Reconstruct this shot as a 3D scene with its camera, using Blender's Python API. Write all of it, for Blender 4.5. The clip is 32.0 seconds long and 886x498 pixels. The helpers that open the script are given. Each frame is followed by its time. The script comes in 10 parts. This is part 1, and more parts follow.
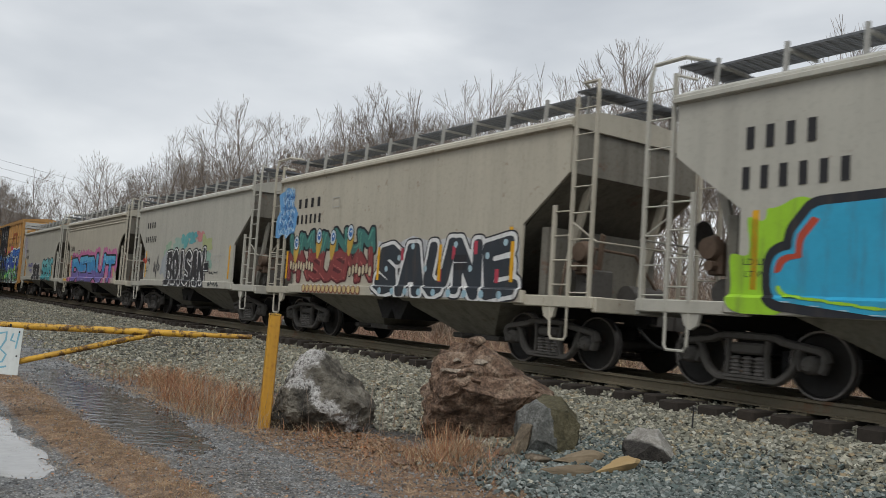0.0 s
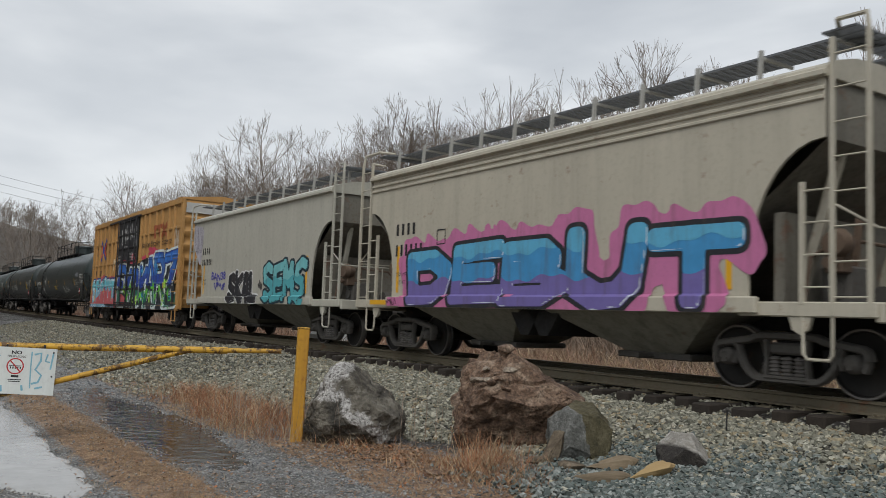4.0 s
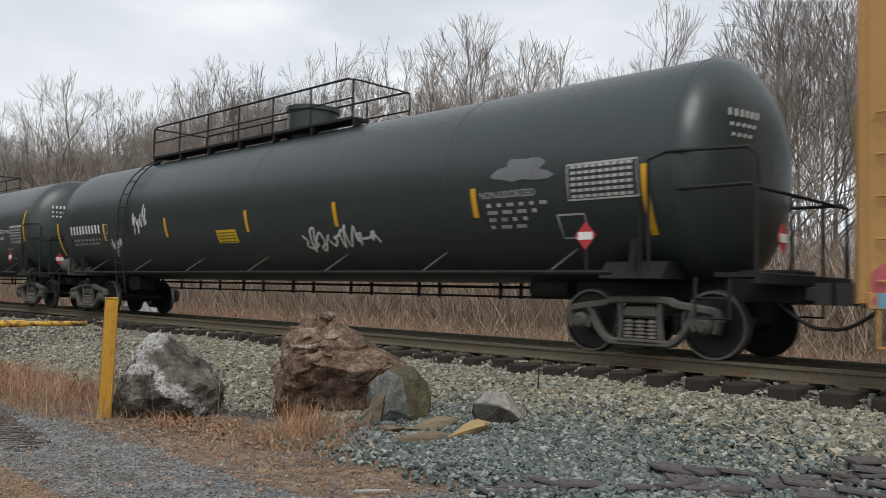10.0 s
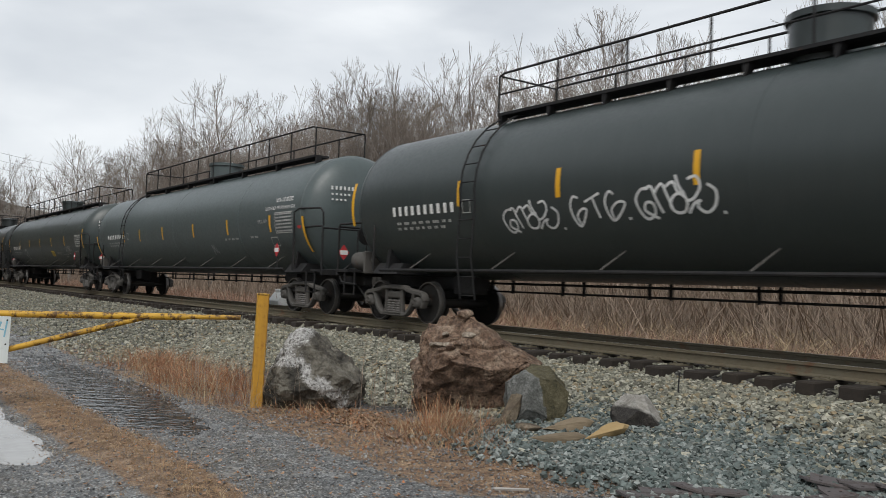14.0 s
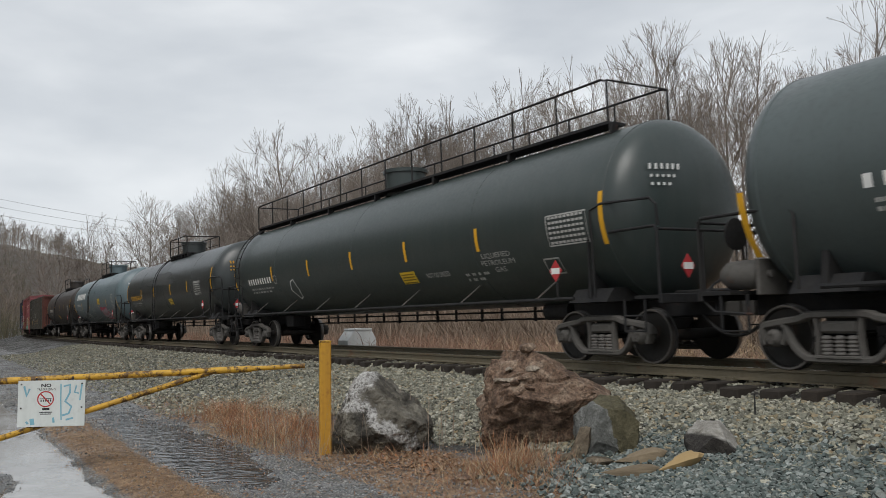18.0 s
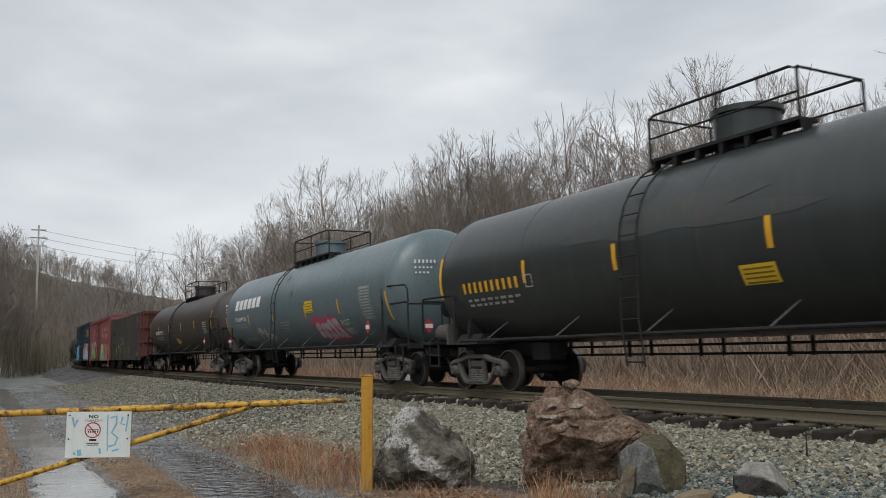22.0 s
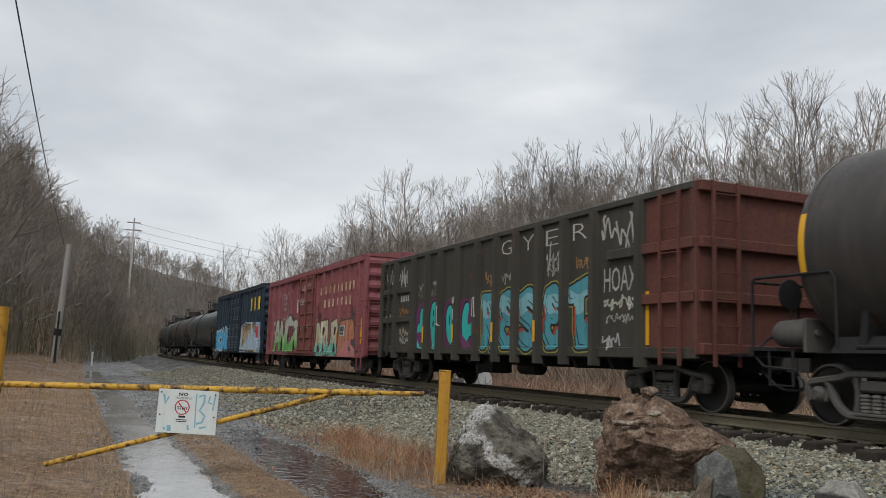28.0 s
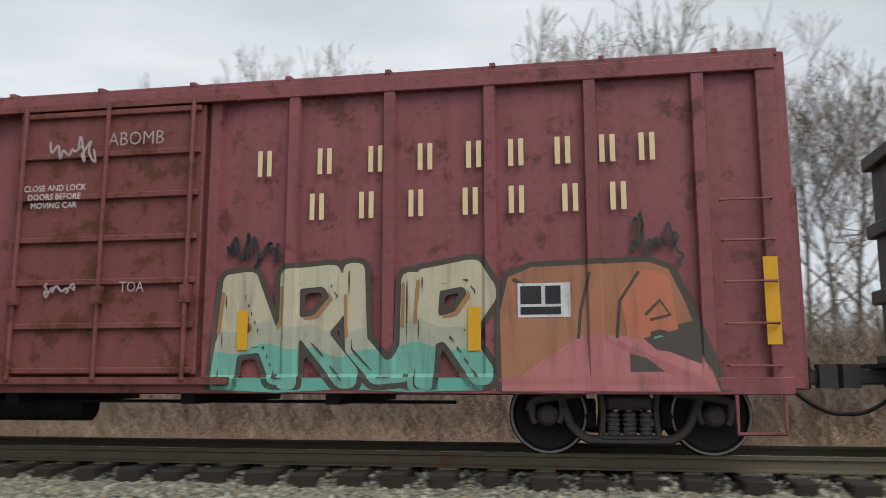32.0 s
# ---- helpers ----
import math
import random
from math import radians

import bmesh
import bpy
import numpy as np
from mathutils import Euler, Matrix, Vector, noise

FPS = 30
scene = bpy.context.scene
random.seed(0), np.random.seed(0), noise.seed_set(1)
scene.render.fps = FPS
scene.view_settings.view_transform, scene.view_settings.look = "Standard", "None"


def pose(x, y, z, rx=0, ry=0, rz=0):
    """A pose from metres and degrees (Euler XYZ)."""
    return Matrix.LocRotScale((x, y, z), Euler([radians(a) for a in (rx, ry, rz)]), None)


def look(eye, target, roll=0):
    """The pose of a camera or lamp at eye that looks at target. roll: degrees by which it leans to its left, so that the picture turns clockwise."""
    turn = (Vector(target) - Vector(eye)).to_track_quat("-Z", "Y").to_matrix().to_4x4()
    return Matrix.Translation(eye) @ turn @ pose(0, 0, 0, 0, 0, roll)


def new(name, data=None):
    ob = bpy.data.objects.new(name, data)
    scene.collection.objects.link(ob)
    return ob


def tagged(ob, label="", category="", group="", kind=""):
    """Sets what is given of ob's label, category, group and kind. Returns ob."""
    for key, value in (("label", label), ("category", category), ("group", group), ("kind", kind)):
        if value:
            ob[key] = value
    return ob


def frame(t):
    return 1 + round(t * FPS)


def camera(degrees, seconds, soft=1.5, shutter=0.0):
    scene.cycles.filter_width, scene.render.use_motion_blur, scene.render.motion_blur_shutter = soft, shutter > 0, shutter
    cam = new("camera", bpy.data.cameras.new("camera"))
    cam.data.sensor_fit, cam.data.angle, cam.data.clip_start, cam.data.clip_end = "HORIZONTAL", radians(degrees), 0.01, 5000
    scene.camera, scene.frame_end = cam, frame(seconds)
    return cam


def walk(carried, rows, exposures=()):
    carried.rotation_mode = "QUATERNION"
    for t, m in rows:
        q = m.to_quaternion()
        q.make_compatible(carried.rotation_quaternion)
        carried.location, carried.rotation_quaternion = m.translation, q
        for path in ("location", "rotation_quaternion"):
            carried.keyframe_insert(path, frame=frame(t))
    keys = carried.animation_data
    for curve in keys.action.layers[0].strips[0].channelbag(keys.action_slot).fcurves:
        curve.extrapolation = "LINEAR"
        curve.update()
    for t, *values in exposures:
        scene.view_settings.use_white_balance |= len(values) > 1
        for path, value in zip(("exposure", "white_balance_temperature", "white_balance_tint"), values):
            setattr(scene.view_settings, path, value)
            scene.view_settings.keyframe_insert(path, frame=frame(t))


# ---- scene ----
cam = camera(56.08, 32.0, soft=0.5, shutter=0.2)
PATH = [
    (0, (-0.085, 0.065, 0.773), (-0.170, 10.036, 1.528), 3.80),
    (0.5, (-0.098, 0.068, 0.770), (-0.238, 10.036, 1.559), 3.67),
    (1, (-0.101, 0.065, 0.771), (-0.308, 10.031, 1.575), 3.56),
    (1.5, (-0.109, 0.057, 0.764), (-0.357, 10.022, 1.563), 3.56),
    (2, (-0.105, 0.066, 0.775), (-0.382, 10.028, 1.597), 3.33),
    (2.5, (-0.100, 0.069, 0.784), (-0.438, 10.026, 1.639), 3.11),
    (4.5, (-0.104, 0.051, 0.777), (-0.510, 10.008, 1.610), 1.80),
    (5, (-0.102, 0.049, 0.772), (-0.574, 10.004, 1.599), 1.64),
    (5.5, (-0.104, 0.059, 0.770), (-0.635, 10.011, 1.595), 1.58),
    (6, (-0.086, 0.055, 0.774), (-0.666, 10.005, 1.578), 1.63),
    (6.5, (-0.082, 0.056, 0.779), (-0.661, 10.005, 1.601), 1.77),
    (7, (-0.077, 0.054, 0.779), (-0.658, 10.001, 1.625), 1.71),
    (7.5, (-0.094, 0.044, 0.776), (-0.644, 9.989, 1.660), 1.62),
    (8, (-0.086, 0.053, 0.772), (-0.638, 9.995, 1.694), 1.25),
    (8.5, (-0.041, 0.101, 0.781), (0.457, 10.046, 1.707), 0.36),
    (9, (0.003, 0.112, 0.786), (1.760, 9.927, 1.537), 0.46),
    (9.5, (-0.008, 0.087, 0.755), (1.890, 9.884, 1.408), 0.91),
    (10, (-0.037, 0.066, 0.755), (1.659, 9.907, 1.283), 1.25),
    (10.5, (-0.060, 0.064, 0.758), (1.470, 9.935, 1.234), 1.72),
    (11, (-0.063, 0.063, 0.757), (1.109, 9.985, 1.189), 1.90),
    (11.5, (-0.076, 0.042, 0.761), (0.791, 9.996, 1.161), 2.10),
    (12, (-0.083, 0.035, 0.769), (0.632, 10.002, 1.148), 2.13),
    (12.5, (-0.092, 0.030, 0.771), (0.500, 10.005, 1.143), 2.08),
    (13, (-0.094, 0.025, 0.773), (0.389, 10.006, 1.148), 2.06),
    (13.5, (-0.110, -0.000, 0.777), (0.226, 9.986, 1.182), 2.05),
    (14, (-0.113, 0.001, 0.779), (0.018, 9.990, 1.231), 1.97),
    (14.5, (-0.084, 0.003, 0.786), (-0.144, 9.991, 1.282), 1.75),
    (15, (-0.078, -0.011, 0.782), (-0.433, 9.973, 1.227), 1.68),
    (15.5, (-0.052, -0.008, 0.784), (-0.677, 9.964, 1.183), 1.57),
    (17.5, (0.012, 0.056, 0.866), (-0.678, 10.008, 1.552), -1.35),
    (18, (0.021, 0.040, 0.885), (-0.650, 9.986, 1.670), -2.01),
    (18.5, (0.019, 0.050, 0.890), (-0.667, 9.990, 1.747), -2.52),
    (19, (0.027, 0.046, 0.892), (-0.675, 9.975, 1.861), -2.60),
    (19.5, (0.024, 0.044, 0.899), (-0.703, 9.957, 1.992), -2.42),
    (20, (0.017, 0.039, 0.897), (-0.753, 9.940, 2.076), -2.02),
    (20.5, (0.011, 0.050, 0.896), (-0.803, 9.941, 2.121), -1.67),
    (21, (0.013, 0.028, 0.895), (-0.918, 9.909, 2.115), -1.48),
    (21.5, (0.008, 0.032, 0.891), (-1.014, 9.905, 2.104), -1.44),
    (22, (0.009, 0.040, 0.891), (-1.142, 9.900, 2.102), -1.51),
    (22.5, (0.011, 0.030, 0.884), (-1.240, 9.879, 2.081), -1.71),
    (23, (0.005, 0.032, 0.885), (-1.351, 9.866, 2.084), -1.75),
    (23.5, (0.007, 0.028, 0.883), (-1.448, 9.848, 2.083), -1.82),
    (24, (-0.002, 0.022, 0.895), (-1.561, 9.824, 2.114), -1.52),
    (24.5, (-0.008, 0.004, 0.892), (-1.669, 9.787, 2.134), -1.04),
    (25, (-0.030, -0.011, 0.868), (-1.789, 9.754, 2.120), -0.52),
    (25.5, (-0.052, -0.056, 0.823), (-2.091, 9.654, 2.077), 0.31),
    (27.5, (-0.038, -0.086, 0.768), (-2.235, 9.584, 2.056), 1.83),
    (28, (-0.019, -0.073, 0.761), (-2.108, 9.618, 2.068), 1.78),
    (28.5, (0.011, -0.064, 0.773), (-1.447, 9.738, 2.108), 1.41),
    (29, (0.041, -0.084, 0.790), (-0.970, 9.745, 2.325), 1.37),
    (29.5, (0.095, -0.080, 0.748), (0.509, 9.795, 2.267), 0.19),
    (30, (0.123, -0.103, 0.749), (0.911, 9.755, 2.228), 0.20),
    (30.5, (0.142, -0.127, 0.753), (1.058, 9.729, 2.175), 0.51),
    (31, (0.175, -0.134, 0.759), (1.571, 9.671, 2.145), 1.00),
    (31.4, (0.317, -0.149, 0.819), (3.676, 9.165, 2.225), 0.48),
    (31.5, (0.307, -0.170, 0.788), (4.279, 8.890, 2.248), -0.05),
    (31.7, (0.267, -0.186, 0.782), (5.499, 8.201, 2.292), -0.03),
    (32, (0.378, -0.205, 0.795), (7.278, 6.863, 2.353), -0.13),
]
walk(cam, [(t, look(eye, target, roll)) for t, eye, target, roll in PATH], [(0, 0.0), (8, 0.0), (9, 0.2), (10, 0.22), (13, 0.18), (15, 0.16), (18, 0.04), (20, 0.0), (31, 0.02), (32, 0.2)])

# ---- world and sun: a bright overcast sky ----
def make_world():
    w = bpy.data.worlds.new("overcast")
    scene.world = w
    w.use_nodes = True
    nt = w.node_tree
    nt.nodes.clear()
    N, L = nt.nodes.new, nt.links.new
    out = N("ShaderNodeOutputWorld")
    add = N("ShaderNodeAddShader")
    bg1, bg2 = N("ShaderNodeBackground"), N("ShaderNodeBackground")
    sky = N("ShaderNodeTexSky")
    sky.sky_type, sky.sun_disc = "NISHITA", False
    sky.sun_elevation, sky.sun_rotation = radians(38), radians(200)
    bg1.inputs["Strength"].default_value = 0.008
    L(sky.outputs[0], bg1.inputs["Color"])
    co = N("ShaderNodeTexCoord")
    mp = N("ShaderNodeMapping")
    mp.inputs["Scale"].default_value = (1.2, 1.2, 3.6)
    mp.inputs["Rotation"].default_value = (0.12, 0.05, 0.4)
    L(co.outputs["Generated"], mp.inputs["Vector"])
    n1, n2 = N("ShaderNodeTexNoise"), N("ShaderNodeTexNoise")
    n1.inputs["Scale"].default_value, n1.inputs["Detail"].default_value, n1.inputs["Roughness"].default_value = 1.5, 5, 0.47
    n1.inputs["Distortion"].default_value = 0.35
    n2.inputs["Scale"].default_value, n2.inputs["Detail"].default_value = 4.5, 5
    L(mp.outputs[0], n1.inputs["Vector"])
    L(mp.outputs[0], n2.inputs["Vector"])
    mx = N("ShaderNodeMix")
    mx.inputs[0].default_value = 0.18
    L(n1.outputs["Fac"], mx.inputs[2])
    L(n2.outputs["Fac"], mx.inputs[3])
    ramp = N("ShaderNodeValToRGB")
    cr = ramp.color_ramp
    cr.elements[0].position, cr.elements[0].color = 0.33, (0.415, 0.445, 0.485, 1)
    cr.elements[1].position, cr.elements[1].color = 0.68, (0.785, 0.805, 0.82, 1)
    e = cr.elements.new(0.5)
    e.color = (0.57, 0.598, 0.628, 1)
    L(mx.outputs[0], ramp.inputs[0])
    bg2.inputs["Strength"].default_value = 1.07
    L(ramp.outputs[0], bg2.inputs["Color"])
    L(bg1.outputs[0], add.inputs[0])
    L(bg2.outputs[0], add.inputs[1])
    L(add.outputs[0], out.inputs["Surface"])


make_world()
sun = new("sun", bpy.data.lights.new("sun", "SUN"))
sun.data.energy, sun.data.angle, sun.data.color = 1.6, radians(30), (1.0, 0.97, 0.93)
sun.matrix_world = look((-5, -33, 42), (0, 0, 0))

from mathutils.bvhtree import BVHTree

# ---- the track's line: s runs back along the train from abreast of the camera, n across from the camera to the track ----
TH = radians(35.81)
UX, UY = -math.sin(TH), math.cos(TH)
NX, NY = math.cos(TH), math.sin(TH)
RAIL_N = 9.67
MID_N = RAIL_N + 0.7525
SPEED = 7.33
_step = 0.5
_xy, _head = [], []


def _bend(s):
    return 0.0005 * max(0.0, s - 47) + 0.0012 * max(0.0, s - 95)


def _make_line():
    x, y = UX * -120 + NX * MID_N, UY * -120 + NY * MID_N
    for i in range(1100):
        s = -120 + i * _step
        a = TH - _bend(s)
        _xy.append((x, y))
        _head.append(a)
        am = TH - _bend(s + _step / 2)
        x, y = x - math.sin(am) * _step, y + math.cos(am) * _step


_make_line()


def track(s, across=0.0, z=0.0):
    """A point at s along the track, across metres beyond its middle line, z above the rails."""
    f = (s + 120) / _step
    i = max(0, min(len(_xy) - 2, int(f)))
    f -= i
    x = _xy[i][0] * (1 - f) + _xy[i + 1][0] * f
    y = _xy[i][1] * (1 - f) + _xy[i + 1][1] * f
    a = _head[i] * (1 - f) + _head[i + 1] * f
    return Vector((x + math.cos(a) * across, y + math.sin(a) * across, 0.0017 * s + z))


def heading(s):
    f = (s + 120) / _step
    i = max(0, min(len(_xy) - 2, int(f)))
    return _head[i]


def sn(s, n, z=0.0):
    """A point of the plan by its straight coordinates."""
    return Vector((UX * s + NX * n, UY * s + NY * n, z))


# ---- mesh helpers ----
class Geo:
    """Gathers vertices and faces of one mesh."""

    def __init__(self):
        self.v, self.f = [], []

    def add(self, vs, fs):
        k = len(self.v)
        self.v += [tuple(p) for p in vs]
        self.f += [tuple(i + k for i in q) for q in fs]
        return self

    def box(self, x0, x1, y0, y1, z0, z1, c=0.0):
        """A box, with its edges along x, y and z cut by c."""
        if c <= 0:
            vs = [(x, y, z) for x in (x0, x1) for y in (y0, y1) for z in (z0, z1)]
            return self.add(vs, [(0, 1, 3, 2), (4, 6, 7, 5), (0, 4, 5, 1), (2, 3, 7, 6), (0, 2, 6, 4), (1, 5, 7, 3)])
        ring = [(x0 + c, y0), (x1 - c, y0), (x1, y0 + c), (x1, y1 - c), (x1 - c, y1), (x0 + c, y1), (x0, y1 - c), (x0, y0 + c)]
        mx, my = (x0 + x1) / 2, (y0 + y1) / 2
        hx, hy = (x1 - x0) / 2, (y1 - y0) / 2
        vs = []
        for z, k in ((z0, c), (z0 + c, 0), (z1 - c, 0), (z1, c)):
            for x, y in ring:
                vs.append((mx + (x - mx) * (hx - k) / hx, my + (y - my) * (hy - k) / hy, z))
        fs = [tuple(range(7, -1, -1)), tuple(range(24, 32))]
        for r in range(3):
            for i in range(8):
                j = (i + 1) % 8
                fs.append((r * 8 + i, r * 8 + j, r * 8 + 8 + j, r * 8 + 8 + i))
        return self.add(vs, fs)

    def tube(self, p0, p1, r0, r1=None, n=8, caps=True):
        p0, p1 = Vector(p0), Vector(p1)
        r1 = r0 if r1 is None else r1
        d = (p1 - p0)
        if d.length < 1e-6:
            return self
        d.normalize()
        a = d.orthogonal().normalized()
        b = d.cross(a)
        vs = []
        for p, r in ((p0, r0), (p1, r1)):
            for i in range(n):
                t = 2 * math.pi * i / n
                vs.append(p + a * (r * math.cos(t)) + b * (r * math.sin(t)))
        fs = [(i, (i + 1) % n, n + (i + 1) % n, n + i) for i in range(n)]
        if caps:
            fs += [tuple(range(n - 1, -1, -1)), tuple(range(n, 2 * n))]
        return self.add(vs, fs)

    def pipe(self, pts, r, n=6):
        """One bent round bar through the points."""
        P = [Vector(p) for p in pts]
        vs, a = [], None
        for i, p in enumerate(P):
            d = (P[min(i + 1, len(P) - 1)] - P[max(i - 1, 0)]).normalized()
            a = d.orthogonal().normalized() if a is None else (a - d * a.dot(d)).normalized()
            c = d.cross(a)
            vs += [p + a * (r * math.cos(2 * math.pi * k / n)) + c * (r * math.sin(2 * math.pi * k / n)) for k in range(n)]
        m = len(P)
        fs = [(i * n + k, i * n + (k + 1) % n, i * n + n + (k + 1) % n, i * n + n + k) for i in range(m - 1) for k in range(n)]
        fs += [tuple(range(n - 1, -1, -1)), tuple(range((m - 1) * n, m * n))]
        return self.add(vs, fs)

    def prism(self, pts, lo, hi, axis="y"):
        """A flat outline pulled from lo to hi along an axis. pts: (x, z) for y, (x, y) for z, (y, z) for x."""
        m = len(pts)
        put = {"y": lambda p, q: (p[0], q, p[1]), "z": lambda p, q: (p[0], p[1], q), "x": lambda p, q: (q, p[0], p[1])}[axis]
        vs = [put(p, lo) for p in pts] + [put(p, hi) for p in pts]
        fs = [tuple(range(m)), tuple(range(2 * m - 1, m - 1, -1))]
        fs += [(i, m + i, m + (i + 1) % m, (i + 1) % m) for i in range(m)]
        return self.add(vs, fs)

    def lathe(self, prof, n=24, centre=(0, 0, 0), axis="y", caps=True):
        """prof: (radius, along) turned round an axis."""
        cx, cy, cz = centre
        vs = []
        for r, h in prof:
            for i in range(n):
                t = 2 * math.pi * i / n
                a, b = r * math.cos(t), r * math.sin(t)
                vs.append({"y": (cx + a, cy + h, cz + b), "z": (cx + a, cy + b, cz + h), "x": (cx + h, cy + a, cz + b)}[axis])
        m = len(prof)
        fs = [(k * n + i, k * n + (i + 1) % n, k * n + n + (i + 1) % n, k * n + n + i) for k in range(m - 1) for i in range(n)]
        if caps:
            fs += [tuple(range(n - 1, -1, -1)), tuple(range((m - 1) * n, m * n))]
        return self.add(vs, fs)

    def mesh(self, name, mat, smooth=True, angle=35):
        me = bpy.data.meshes.new(name)
        me.from_pydata(self.v, [], self.f)
        bm = bmesh.new()
        bm.from_mesh(me)
        bmesh.ops.recalc_face_normals(bm, faces=bm.faces)
        bm.to_mesh(me)
        bm.free()
        if smooth:
            me.polygons.foreach_set("use_smooth", [True] * len(me.polygons))
            me.set_sharp_from_angle(angle=radians(angle))
        me.materials.append(mat)
        return me


def part(name, geo, mat, parent=None, label="", smooth=True):
    """Links a Geo, or a mesh, as one object under a thing or a part."""
    me = geo.mesh(name, mat, smooth) if isinstance(geo, Geo) else geo
    ob = new(name, me)
    if parent is not None:
        ob.parent = parent
    if label:
        ob["label"] = label
    return ob


def thing(name, label, category, m=None, group="", kind=""):
    ob = new(name)
    ob.empty_display_size = 0.2
    if m is not None:
        ob.matrix_basis = m
    return tagged(ob, label, category, group, kind)


def text_mesh(name, body, size, mat, width=0.0, heavy=0.0, shear=0.0, spacing=1.0):
    """Letters in the built-in font, centred, in the x-z plane and facing -y. width: their whole width in metres."""
    cu = bpy.data.curves.new(name, "FONT")
    cu.body, cu.size, cu.align_x, cu.align_y = body, size, "CENTER", "CENTER"
    cu.offset, cu.shear, cu.space_character = heavy, shear, spacing
    cu.resolution_u = 2
    ob = bpy.data.objects.new(name, cu)
    me = bpy.data.meshes.new_from_object(ob)
    bpy.data.objects.remove(ob)
    bpy.data.curves.remove(cu)
    me.name = name
    co = np.empty(len(me.vertices) * 3)
    me.vertices.foreach_get("co", co)
    co = co.reshape(-1, 3)
    k = width / max(1e-6, np.ptp(co[:, 0])) if width else 1.0
    me.vertices.foreach_set("co", np.c_[co[:, 0] * k, np.zeros(len(co)), co[:, 1]].ravel())
    me.materials.clear()
    me.materials.append(mat)
    return me

# ---- materials ----
def node_mat(name):
    m = bpy.data.materials.new(name)
    m.use_nodes = True
    nt = m.node_tree
    return m, nt, nt.nodes.new, nt.links.new, nt.nodes["Principled BSDF"]


def noise_node(N, L, vec, scale, detail=4, rough=0.55):
    n = N("ShaderNodeTexNoise")
    n.inputs["Scale"].default_value, n.inputs["Detail"].default_value, n.inputs["Roughness"].default_value = scale, detail, rough
    if vec is not None:
        L(vec, n.inputs["Vector"])
    return n.outputs["Fac"]


def ramp_node(N, L, fac, stops):
    r = N("ShaderNodeValToRGB")
    el = r.color_ramp.elements
    while len(el) < len(stops):
        el.new(0.5)
    for e, (p, c) in zip(el, stops):
        e.position, e.color = p, (*c, 1) if len(c) == 3 else c
    L(fac, r.inputs[0])
    return r.outputs[0]


def mix_node(N, L, fac, a, b, mode="MIX"):
    m = N("ShaderNodeMix")
    m.data_type, m.blend_type = "RGBA", mode
    for sock, v in ((m.inputs[0], fac), (m.inputs[6], a), (m.inputs[7], b)):
        if isinstance(v, (int, float)):
            sock.default_value = v
        elif isinstance(v, tuple):
            sock.default_value = (*v, 1)
        else:
            L(v, sock)
    return m.outputs[2]


def bump_node(N, L, height, strength, dist, bsdf):
    b = N("ShaderNodeBump")
    b.inputs["Strength"].default_value, b.inputs["Distance"].default_value = strength, dist
    L(height, b.inputs["Height"])
    L(b.outputs[0], bsdf.inputs["Normal"])


def paint(name, col, rough=0.5, grime=(0.10, 0.085, 0.07), amount=0.35, rust=0.0, metal=0.0, streak=True, bump=0.15, spec=0.35, rust_size=2.6, rust_col=(0.15, 0.058, 0.028)):
    """Weathered paint on steel: streaks of grime running down, finer stains, specks of rust."""
    m, nt, N, L, b = node_mat(name)
    co = N("ShaderNodeTexCoord").outputs["Object"]
    mp = N("ShaderNodeMapping")
    mp.inputs["Scale"].default_value = (3.2, 3.2, 0.28) if streak else (1, 1, 1)
    L(co, mp.inputs["Vector"])
    big = noise_node(N, L, mp.outputs[0], 1.3, 6, 0.62)
    fine = noise_node(N, L, co, 14, 5, 0.6)
    wide = noise_node(N, L, co, 0.55, 3)
    tint = mix_node(N, L, wide, tuple(c * 0.86 for c in col), tuple(min(1, c * 1.1) for c in col))
    f1 = ramp_node(N, L, big, [(0.45, (0, 0, 0)), (0.8, (amount, amount, amount))])
    c1 = mix_node(N, L, f1, tint, grime)
    f2 = ramp_node(N, L, fine, [(0.5, (0, 0, 0)), (0.85, (amount * 0.7,) * 3)])
    c2 = mix_node(N, L, f2, c1, tuple(0.6 * g for g in grime))
    if rust > 0:
        r1 = noise_node(N, L, co, rust_size, 8, 0.7)
        fr = ramp_node(N, L, r1, [(0.64 - 0.20 * rust, (0, 0, 0)), (0.71 - 0.18 * rust, (min(0.9, 0.25 + rust * 1.1),) * 3)])
        c2 = mix_node(N, L, fr, c2, rust_col)
    L(c2, b.inputs["Base Color"])
    rr = ramp_node(N, L, fine, [(0.3, (rough * 0.85,) * 3), (0.75, (min(1, rough * 1.25),) * 3)])
    L(rr, b.inputs["Roughness"])
    b.inputs["Metallic"].default_value = metal
    b.inputs["Specular IOR Level"].default_value = spec
    if bump:
        bump_node(N, L, mix_node(N, L, 0.5, wide, fine), bump, 0.02, b)
    return m


